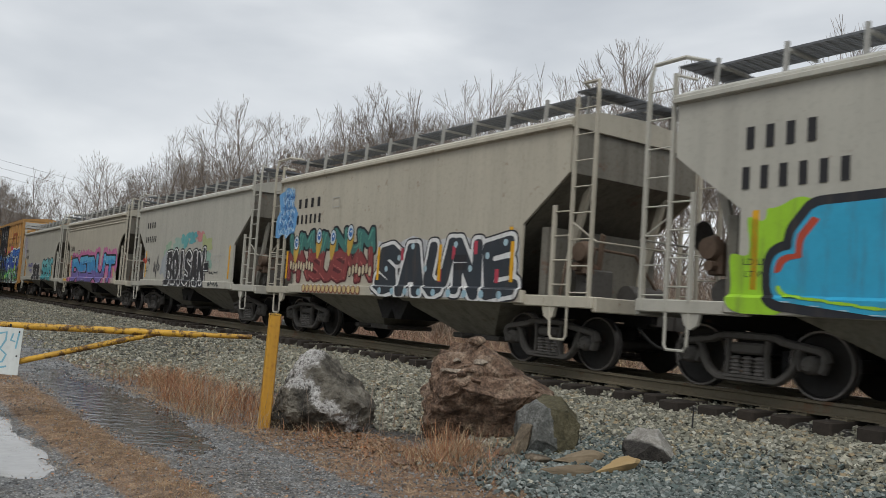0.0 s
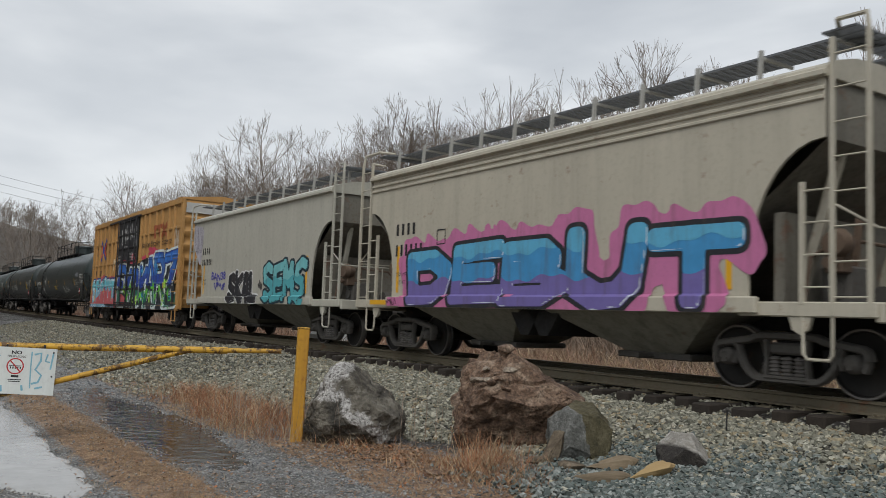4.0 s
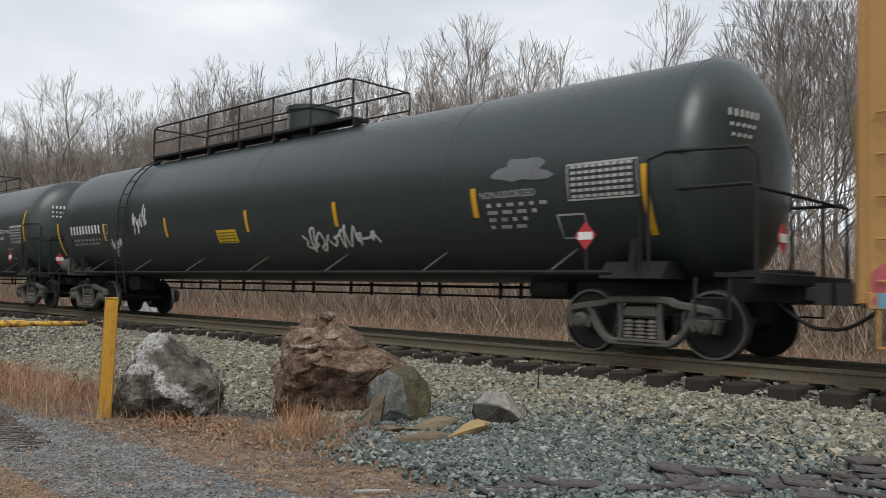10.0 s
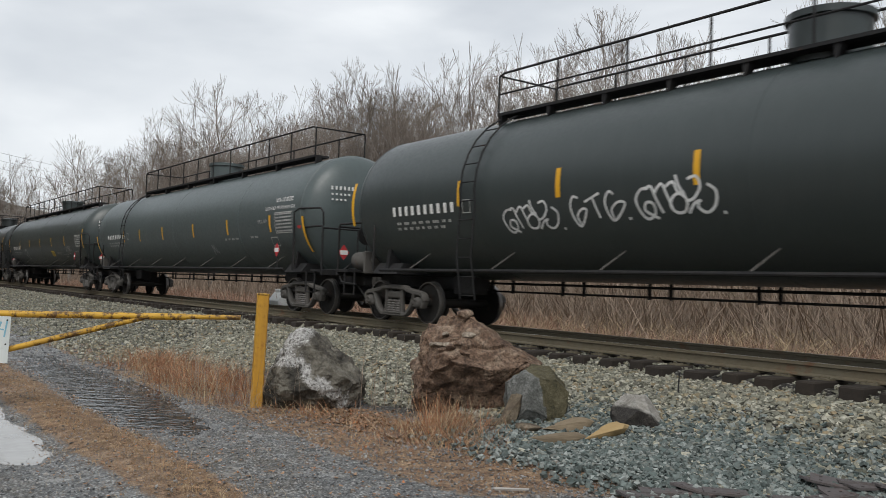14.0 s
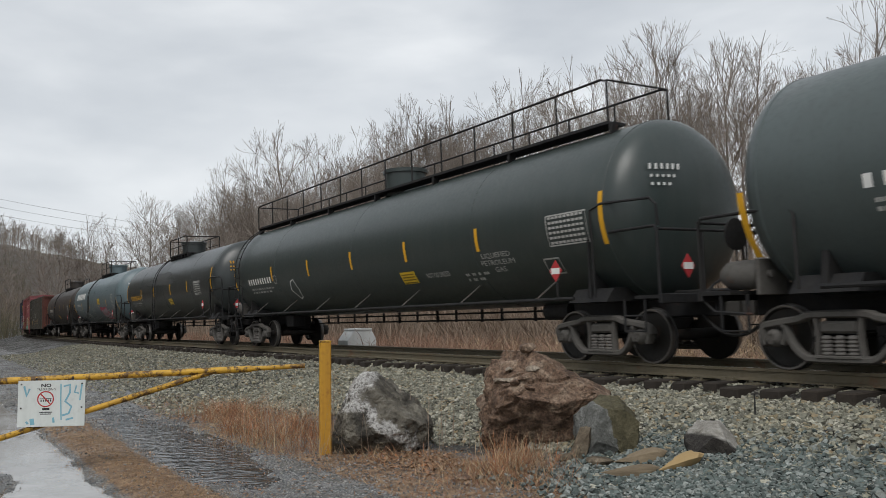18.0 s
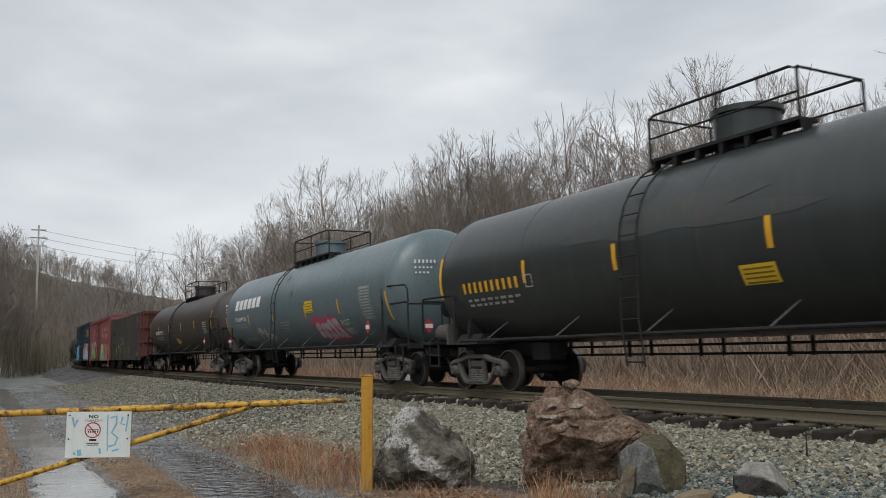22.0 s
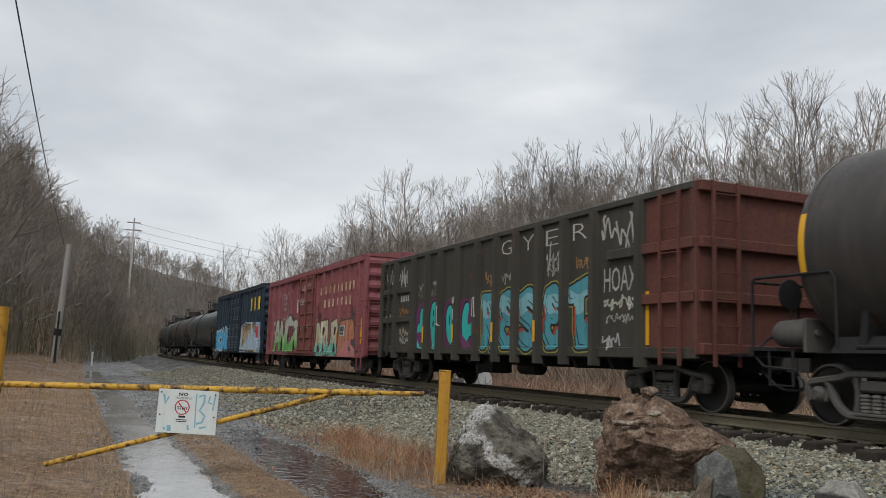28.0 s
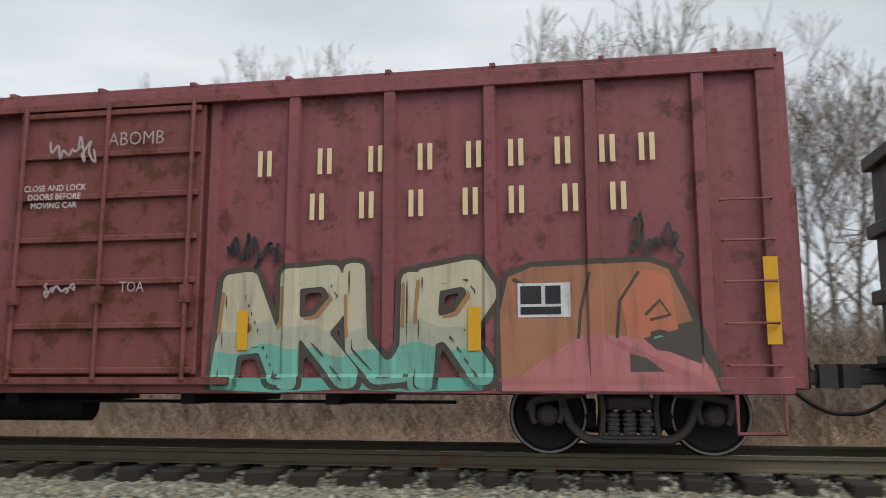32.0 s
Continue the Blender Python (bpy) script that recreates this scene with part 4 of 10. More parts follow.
        g.box(-0.02, 0.02, min(d * 0.3, d * 0.98), max(d * 0.3, d * 0.98), 4.38, 4.42)
        bracket[d] = g.mesh("walkway_bracket", M_BRACKET)
    for i in range(11):
        for d in (-1, 1):
            part("walkway_bracket", bracket[d], None, car).location = (-ex + 0.2 + (2 * ex - 0.4) * i / 10, 0, 0)
    for i in range(3):
        x = -ex + (2 * ex) * (i + 0.5) / 3
        part("roof_hatch", Geo().box(x - 1.3, x + 1.3, -0.26, 0.26, 4.12, 4.24, 0.03), mat, car)
    # side sill
    for y in (-W - 0.02, W + 0.02):
        part("side_sill", Geo().box(-bx - 0.15, bx + 0.15, y - 0.05, y + 0.05, 0.98, 1.19, 0.015), mat, car)
    # two discharge hoppers with gates
    for c in (-1, 1):
        x = c * bx * 0.46
        q = bx * 0.40
        g = Geo()
        vs = []
        for z, a, w in ((1.02, q, 1.42), (0.36, q * 0.30, 0.55)):
            vs += [(x - a, -w, z), (x + a, -w, z), (x + a, w, z), (x - a, w, z)]
        g.add(vs, [(0, 1, 5, 4), (1, 2, 6, 5), (2, 3, 7, 6), (3, 0, 4, 7), (4, 5, 6, 7)])
        part("hopper_bay", g, M_BAY, car, "grimy sloped discharge hopper, its underside shade painted in")
        g = Geo()
        g.box(x - q * 0.42, x + q * 0.42, -0.62, 0.62, 0.28, 0.38, 0.015)
        g.tube((x, -0.95, 0.33), (x, 0.95, 0.33), 0.04, n=8)
        part("outlet_gate", g, M_TRUCK, car)
    g = Geo()
    g.box(-e, e, -0.2, 0.2, 0.78, 1.04)
    for x in (-0.25, 0.25):
        g.prism([(x - 0.5, 1.1), (x + 0.5, 1.1), (x + 0.1, 0.55), (x - 0.1, 0.55)], -1.3, 1.3)
    part("centre_sill", g, M_SHADE, car)
    add_trucks(car, (-(h - 1.86), h - 1.86), 1.75)
    coupler(car, e, h)
    coupler(car, -e, -h)
    # reflector strips near both ends and along the sill
    for x in (-bx + 0.22, bx - 0.28):
        part("reflector", Geo().box(x - 0.045, x + 0.045, -W - 0.008, -W - 0.001, 1.28, 2.25), M_REFLECT, car, "faded yellow reflective strip", smooth=False)
    if paint_fn:
        paint_fn(car, -W - 0.006, bx, ex)
    return car


# ---- box car ----
def box_car(label, length, mat, end_mat, door_mat, lo, eave, posts, door, paint_fn=None, rows=0, roof_mat=None):
    car = thing("boxcar", label, "railway car", group="boxcars")
    h = length / 2
    e = h - 0.80
    W = 1.5
    part("body", Geo().box(-e, e, -W + 0.04, W - 0.04, lo + 0.12, eave - 0.04), mat, car)
    # roof with cross ribs
    g = Geo()
    g.prism([(-W - 0.04, eave - 0.02), (-W - 0.04, eave + 0.05), (0, eave + 0.22), (W + 0.04, eave + 0.05), (W + 0.04, eave - 0.02)], -e - 0.03, e + 0.03, "x")
    part("roof", g, roof_mat or mat, car)
    for i in range(13):
        x = -e + 2 * e * (i + 0.5) / 13
        part("roof_rib", Geo().prism([(-W - 0.05, eave + 0.04), (-W - 0.05, eave + 0.085), (0, eave + 0.265), (W + 0.05, eave + 0.085), (W + 0.05, eave + 0.04), (0, eave + 0.21)], x - 0.03, x + 0.03, "x"), roof_mat or mat, car)
    for y in (-W, W):
        d = -1 if y < 0 else 1
        part("top_chord", Geo().box(-e, e, min(y, y + d * 0.045), max(y, y + d * 0.045), eave - 0.17, eave, 0.008), mat, car)
        part("side_sill", Geo().box(-e, e, min(y - d * 0.04, y + d * 0.05), max(y - d * 0.04, y + d * 0.05), lo, lo + 0.17, 0.008), mat, car)
        for x in posts:
            part("side_post", Geo().prism([(x - 0.085, y - d * 0.05), (x + 0.085, y - d * 0.05), (x + 0.06, y + d * 0.035), (x - 0.06, y + d * 0.035)], lo + 0.17, eave - 0.17, "z"), mat, car)
        for x in (-e + 0.1, e - 0.1):
            part("corner_post", Geo().box(x - 0.10, x + 0.10, min(y - d * 0.05, y + d * 0.03), max(y - d * 0.05, y + d * 0.03), lo + 0.05, eave, 0.01), mat, car)
        if rows:
            xs = sorted(list(posts) + [-e + 0.1, e - 0.1])
            for xa, xb in zip(xs, xs[1:]):
                if door[0] - 0.01 <= (xa + xb) / 2 <= door[1] + 0.01:
                    continue
                for k in range(1, rows):
                    z = lo + (eave - lo) * k / rows
                    part("side_rail", Geo().box(xa + 0.09, xb - 0.09, min(y - d * 0.05, y + d * 0.02), max(y - d * 0.05, y + d * 0.02), z - 0.045, z + 0.045, 0.01), mat, car)
    # doors with ribs, tracks and lock rods
    xa, xb = door
    for y in (-W, W):
        d = -1 if y < 0 else 1
        dr = part("door", Geo().box(xa, xb, min(y + d * 0.01, y + d * 0.075), max(y + d * 0.01, y + d * 0.075), lo + 0.2, eave - 0.2, 0.012), door_mat, car, "sliding steel door")
        for k in range(7):
            z = lo + 0.25 + (eave - lo - 0.5) * k / 6
            part("door_rib", Geo().box(xa + 0.04, xb - 0.04, min(y + d * 0.07, y + d * 0.12), max(y + d * 0.07, y + d * 0.12), z - 0.035, z + 0.035, 0.01), door_mat, dr)
        n = 3 if xb - xa > 2.6 else 2
        for k in range(n + 1):
            x = xa + 0.12 + (xb - xa - 0.24) * k / n
            part("lock_rod", Geo().tube((x, y + d * 0.14, lo + 0.15), (x, y + d * 0.14, eave - 0.15), 0.028, n=8).box(x - 0.06, x + 0.06, min(y + d * 0.1, y + d * 0.17), max(y + d * 0.1, y + d * 0.17), lo + 1.0, lo + 1.2), door_mat, dr)
        for z0, z1 in ((lo + 0.10, lo + 0.18), (eave - 0.19, eave - 0.12)):
            part("door_track", Geo().box(xa - 2.0, xb + 0.4, min(y + d * 0.055, y + d * 0.125), max(y + d * 0.055, y + d * 0.125), z0, z1), door_mat, car)
    # corrugated ends
    for d in (-1, 1):
        g = Geo()
        n = 8
        prof = []
        z0, z1 = lo + 0.12, eave
        for k in range(n):
            a = z0 + (z1 - z0) * k / n
            b = (z1 - z0) / n
            prof += [(d * e, a), (d * (e + 0.03), a + b * 0.22), (d * (e + 0.085), a + b * 0.38), (d * (e + 0.09), a + b * 0.62), (d * (e + 0.03), a + b * 0.80)]
        prof += [(d * e, z1), (d * (e - 0.06), z1), (d * (e - 0.06), z0)]
        g.prism(prof, -W + 0.06, W - 0.06)
        part("corrugated_end", g, end_mat, car)
        for yc in (-W + 0.03, W - 0.03):
            part("corner_cap", Geo().box(min(d * (e - 0.01), d * (e + 0.10)), max(d * (e - 0.01), d * (e + 0.10)), yc - 0.05, yc + 0.05, lo + 0.05, eave + 0.02, 0.012), end_mat, car)
        g = Geo()
        g.prism([(-W, eave - 0.02), (0, eave + 0.20), (W, eave - 0.02)], d * e - 0.02, d * e + 0.05, "x")
        part("end_cap", g, end_mat, car)
        for k in range(5):
            z, x = lo + 0.28 + 0.42 * k, d * (e - 0.36)
            part("grab_iron", Geo().pipe([(x - 0.25, -W, z), (x - 0.25, -W - 0.08, z), (x + 0.25, -W - 0.08, z), (x + 0.25, -W, z)], 0.013, 6), mat, car)
        ladder(car, d * (e + 0.13), -1.15, lo + 0.05, lo + 2.1, 0.5, along="y", mat=mat, rungs=5)
        ladder(car, d * (e + 0.13), 1.15, lo + 0.05, lo + 2.1, 0.5, along="y", mat=mat, rungs=5)
        g = Geo()
        g.pipe([(d * (e - 0.55), -W - 0.03, lo), (d * (e - 0.55), -W - 0.03, lo - 0.38), (d * (e - 0.1), -W - 0.03, lo - 0.38), (d * (e - 0.1), -W - 0.03, lo)], 0.022)
        part("stirrup_step", g, mat, car)
        part("end_platform", Geo().box(min(d * e, d * (e + 0.32)), max(d * e, d * (e + 0.32)), -0.9, 0.9, lo + 0.22, lo + 0.26), M_SHADE, car)
        part("cushion_sill", Geo().box(min(d * (e - 1), d * (h - 0.35)), max(d * (e - 1), d * (h - 0.35)), -0.3, 0.3, 0.68, 1.05, 0.02), M_SHADE, car)
        coupler(car, d * e, d * h)
    g = Geo()
    g.box(-e, e, -1.3, 1.3, lo + 0.10, lo + 0.20)
    g.box(-e + 2.5, e - 2.5, -0.25, 0.25, 0.62, lo + 0.12)
    for k in (-2.6, -1.0, 1.2, 2.9):
        g.box(k - 0.08, k + 0.08, -1.35, 1.35, lo - 0.12, lo + 0.12)
    g.tube((-1.6, -0.7, lo - 0.15), (-0.4, -0.7, lo - 0.15), 0.2, n=12)
    g.tube((-4.2, -0.9, lo - 0.1), (4.2, -0.9, lo - 0.1), 0.02, n=6)
    part("underframe", g, M_SHADE, car)
    add_trucks(car, (-(h - 2.37), h - 2.37), 1.73)
    if paint_fn:
        paint_fn(car, -W - 0.004, e)
    return car


# ---- tank car ----
def tank_car(label, length, R, zc, mat, style, stripes, paint_fn=None, manway=0.0, rail=(-3.0, 3.0), rail_mid=True):
    """style: 'long' has a railing along half the top, 'short' a small railed platform by the manway, 'bare' none on top but the manway."""
    car = thing("tank_car", label, "railway car", group="tank cars")
    h = length / 2
    e = h - 0.36
    tl = h - 0.78                 # tank's end
    g = Geo()
    dish = 0.62
    prof = [(0.0, -tl)]
    for i in range(1, 9):
        a = math.pi / 2 * i / 8
        prof.append((R * math.sin(a), -tl + dish * (1 - math.cos(a))))
    for i in range(1, 24):
        x = -tl + dish + (2 * tl - 2 * dish) * i / 24
        prof.append((R, x))
    prof += [(r, -x) for r, x in prof[8::-1]]
    g.lathe(prof, 56, (0, 0, zc), "x")
    part("tank_shell", g, mat, car)
    wrap = lambda z: -math.sqrt(max(0.0004, (R + 0.008) ** 2 - (z - zc) ** 2))
    # weld seams
    for k in (-0.55, 0.0, 0.55):
        x = k * tl
        part("weld_seam", Geo().lathe([(R - 0.01, x - 0.02), (R + 0.006, x - 0.01), (R + 0.006, x + 0.01), (R - 0.01, x + 0.02)], 48, (0, 0, zc), "x"), mat, car)
    # saddles and stub sills over the trucks
    for d in (-1, 1):
        x = d * (h - 2.08)
        g = Geo()
        g.prism([(-1.25, 1.0), (1.25, 1.0), (1.12, zc - 0.55), (0.75, zc - 0.95), (0.0, zc - R + 0.06), (-0.75, zc - 0.95), (-1.12, zc - 0.55)], x - 0.05, x + 0.05, "x")
        g.prism([(-1.30, 0.98), (1.30, 0.98), (1.12, 1.2), (-1.12, 1.2)], x - 0.45, x + 0.45, "x")
        g.box(min(d * (h - 3.6), d * e), max(d * (h - 3.6), d * e), -0.28, 0.28, 0.70, 1.12, 0.02)
        # saddles are tank-coloured; this black paints in the shade below the tank
        part("saddle", g, M_SHADE, car)
        g = Geo()
        g.box(d * (e - 0.25) - 0.25, d * (e - 0.25) + 0.25, -1.45, 1.45, 1.0, 1.05)
        g.box(d * e - 0.04, d * e + 0.04, -1.45, 1.45, 0.92, 1.06, 0.01)
        part("end_platform", g, M_SHADE, car)
        for y in (-1.42, 1.42):
            g = Geo()
            xi, xo = d * (h - 1.85), d * (e - 0.02)
            g.pipe([(xi, y, 1.03), (xi, y, 1.95), (xi + d * 0.08, y, 2.05), (xo - d * 0.05, y, 2.05), (xo, y, 1.98), (xo, y, 1.03)], 0.024, 8)
            part("end_handrail", g, M_SHADE, car)
            g = Geo()
            g.pipe([(d * (e - 0.75), y, 1.0), (d * (e - 0.75), y, 0.52), (d * (e - 0.33), y, 0.52), (d * (e - 0.33), y, 1.0)], 0.022, 6)
            g.tube((d * (e - 0.75), y, 0.75), (d * (e - 0.33), y, 0.75), 0.015, n=6)
            part("stirrup_step", g, M_SHADE, car)
        part("end_cross_rail", Geo().tube((d * e, -1.42, 2.0), (d * e, 1.42, 2.0), 0.022, n=8).tube((d * e, -0.5, 1.0), (d * e, -0.5, 2.0), 0.02, n=6).tube((d * e, 0.5, 1.0), (d * e, 0.5, 2.0), 0.02, n=6), M_SHADE, car)
        # placard and its bracket
        part("head_seam", Geo().lathe([(R - 0.01, d * (tl - dish) - 0.02), (R + 0.007, d * (tl - dish) - 0.008), (R + 0.007, d * (tl - dish) + 0.008), (R - 0.01, d * (tl - dish) + 0.02)], 48, (0, 0, zc), "x"), mat, car)
        if d < 0:
            continue
        x = d * (h - 2.6)
        part("placard", Geo().prism([(x, 1.34), (x + 0.16, 1.52), (x, 1.70), (x - 0.16, 1.52)], -1.50, -1.49), M_RED, car, "red diamond hazard placard", smooth=False)
        part("placard_mark", Geo().box(x - 0.11, x + 0.11, -1.504, -1.501, 1.47, 1.57), M_WHITE, car, smooth=False)
        part("placard_bracket", Geo().tube((x, -1.47, 1.05), (x, -1.47, 1.35), 0.02, n=6), M_SHADE, car)
        xe = d * (e + 0.055)
        part("end_placard", Geo().prism([(-0.9, 1.28), (-0.76, 1.46), (-0.9, 1.64), (-1.04, 1.46)], min(xe, xe + d * 0.01), max(xe, xe + d * 0.01), "x"), M_RED, car, "red diamond hazard placard", smooth=False)
        part("end_placard_mark", Geo().box(min(xe + d * 0.012, xe + d * 0.016), max(xe + d * 0.012, xe + d * 0.016), -1.0, -0.8, 1.41, 1.51), M_WHITE, car, smooth=False)
        part("end_grab_rail", Geo().pipe([(d * (h - 1.7), -1.46, 1.05), (d * (h - 1.7), -1.5, 2.42), (d * (h - 1.45), -1.5, 2.5), (d * (e - 0.1), -1.46, 2.46), (d * e, -1.44, 2.36), (d * e, -1.42, 2.05)], 0.022, 7), M_SHADE, car)
    # long handrail low on each side, with its stays, and the rods below the tank
    for y in (-1.48, 1.48):
        g = Geo()
        g.tube((-(h - 2.2), y, 1.05), (h - 2.2, y, 1.05), 0.032, n=8)
        part("side_handrail", g, M_SHADE, car)
        k = int(round(2 * (h - 3.2) / 2.55)) + 1
        for i in range(k):
            x = -(h - 3.2) + 2 * (h - 3.2) * i / (k - 1)
            zz = zc - R * 0.69
            yy = -math.sqrt(max(0, R * R - (zz - zc) ** 2)) * (1 if y < 0 else -1)
            part("rail_stay", Geo().add([(x - 0.02, y, 1.05), (x + 0.025, y, 1.05), (x + 0.22, yy, zz), (x + 0.175, yy, zz)], [(0, 1, 2, 3)]).tube((x, y, 1.05), (x + 0.2, yy, zz), 0.014, n=5), M_TRUCK if y < 0 else M_SHADE, car, "slim diagonal stay")
    for y in (0.35, 0.9):
        part("brake_pipe", Geo().tube((-(h - 3.3), y, 0.86), (h - 3.3, y, 0.86), 0.022, n=6), M_SHADE, car)
        part("brake_rod", Geo().tube((-(h - 3.3), y, 0.70), (h - 3.3, y, 0.70), 0.018, n=6), M_SHADE, car)
        hanger = Geo().box(-0.025, 0.025, y - 0.025, y + 0.025, 0.66, 1.06).mesh("rod_hanger", M_SHADE)
        k = int(length / 2.4)
        for i in range(k):
            part("rod_hanger", hanger, None, car).location = (-(h - 3.6) + 2 * (h - 3.6) * i / (k - 1), 0, 0)
    part("brake_cylinder", Geo().tube((h - 4.4, -0.2, 0.85), (h - 3.7, -0.2, 0.85), 0.17, n=12), M_SHADE, car)
    # brake gear on the trailing platform
    xb = -(e - 0.42)
    part("brake_chamber", Geo().lathe([(0.0, -0.36), (0.12, -0.34), (0.19, -0.24), (0.20, -0.1), (0.20, 0.14), (0.16, 0.26), (0.05, 0.30), (0.05, 0.42)], 16, (xb, -1.0, 1.26), "x"), M_TRUCK, car, "dusty rounded brake chamber")
    part("brake_lever", Geo().box(xb + 0.30, xb + 0.36, -1.2, -0.6, 0.98, 1.46, 0.012), M_TRUCK, car)
    part("brake_pipe", Geo().pipe([(xb - 0.34, -1.0, 1.26), (xb - 0.46, -1.1, 1.16), (xb - 0.46, -1.36, 0.96), (xb - 0.2, -1.42, 0.78), (xb + 0.4, -1.42, 0.74)], 0.02, 6), M_SHADE, car)
    part("hand_brake", Geo().lathe([(0.20, 0.0), (0.23, 0.02), (0.23, 0.045), (0.20, 0.05)], 16, (-(e - 0.06), -0.75, 1.85), "x").tube((-(e - 0.09), -0.98, 1.85), (-(e - 0.09), -0.52, 1.85), 0.014, n=5).tube((-(e - 0.09), -0.75, 1.0), (-(e - 0.09), -0.75, 2.08), 0.016, n=5), M_SHADE, car, "round hand brake wheel on its stand")
    part("stub_sill_web", Geo().prism([(-(h - 1.25), 0.98), (-(h - 1.0), 0.98), (-(h - 1.9), 1.75), (-(h - 2.05), 1.75)], -0.62, -0.56), M_SHADE, car)
    part("control_valve", Geo().box(-(h - 3.4), -(h - 4.0), -0.5, -0.1, 0.62, 0.98, 0.02), M_SHADE, car)
    # manway with its housing
    top = zc + R
    g = Geo()
    g.lathe([(0.52, top - 0.08), (0.52, top + 0.50), (0.57, top + 0.51), (0.57, top + 0.60), (0.30, top + 0.64), (0, top + 0.65)], 22, (manway, 0, 0), "z")
    part("manway", g, mat, car, "round valve housing on top")
    g = Geo()
    if style == "bare":
        part("platform", Geo().box(manway - 0.9, manway + 0.9, -0.85, 0.85, top + 0.02, top + 0.06), M_SHADE, car)
    else:
        a, b = rail
        yy = 0.62
        for y in (-yy + 0.09, yy - 0.09):
            part("platform", Geo().box(a, b, y - 0.21, y + 0.21, top + 0.0, top + 0.05), M_SHADE, car, "steel grating walkway on the tank")
        for i in range(7):
            x = a + (b - a) * i / 6
            part("platform_bracket", Geo().prism([(x, top + 0.0), (x + 0.1, top + 0.0), (x + 0.02, top - 0.30)], -yy - 0.1, -yy + 0.05), M_SHADE, car)
        g = Geo()
        for y in (-yy - 0.1, yy + 0.1):
            g.pipe([(a, y, top), (a, y, top + 0.72), (a + 0.12, y, top + 0.78), (b - 0.12, y, top + 0.78), (b, y, top + 0.72), (b, y, top)], 0.022, 7)
            if rail_mid:
                g.tube((a, y, top + 0.40), (b, y, top + 0.40), 0.016, n=6)
            n = max(2, int((b - a) / 1.3))
            for i in range(1, n):
                x = a + (b - a) * i / n
                g.tube((x, y, top), (x, y, top + 0.78), 0.02, n=6)
        for x in (a, b):
            g.tube((x, -yy - 0.1, top + 0.75), (x, yy + 0.1, top + 0.75), 0.02, n=6)
        part("railing", g, M_SHADE, car, "black pipe railing")
        # ladder up the side
        g = Geo()
        lx = a + 0.25
        for q in (-0.2, 0.2):
            pts = [(lx + q, -1.5, 0.55), (lx + q, -R - 0.12, 1.3)] + [(lx + q, -(R + 0.1) * math.cos(t), zc + (R + 0.1) * math.sin(t)) for t in [radians(k) for k in range(-10, 75, 12)]]
            g.pipe(pts, 0.018, 6)
        for k in range(11):
            z = 0.62 + k * 0.33
            y = -1.5 if z < 1.2 else (-(R + 0.1) if z < zc else -math.sqrt(max(0.01, (R + 0.1) ** 2 - (z - zc) ** 2)))
            g.tube((lx - 0.2, y, z), (lx + 0.2, y, z), 0.012, n=5)
        part("side_ladder", g, M_SHADE, car)
    for x, z0, z1 in stripes:
        panel(car, "reflector", rect(x - 0.05, x + 0.05, z0, z1), M_REFLECT, 0, wrap, "yellow reflective strip")
    add_trucks(car, (-(h - 2.08), h - 2.08), 1.78)
    coupler(car, e, h)
    coupler(car, -e, -h)
    if paint_fn:
        paint_fn(car, wrap, h)
    return car


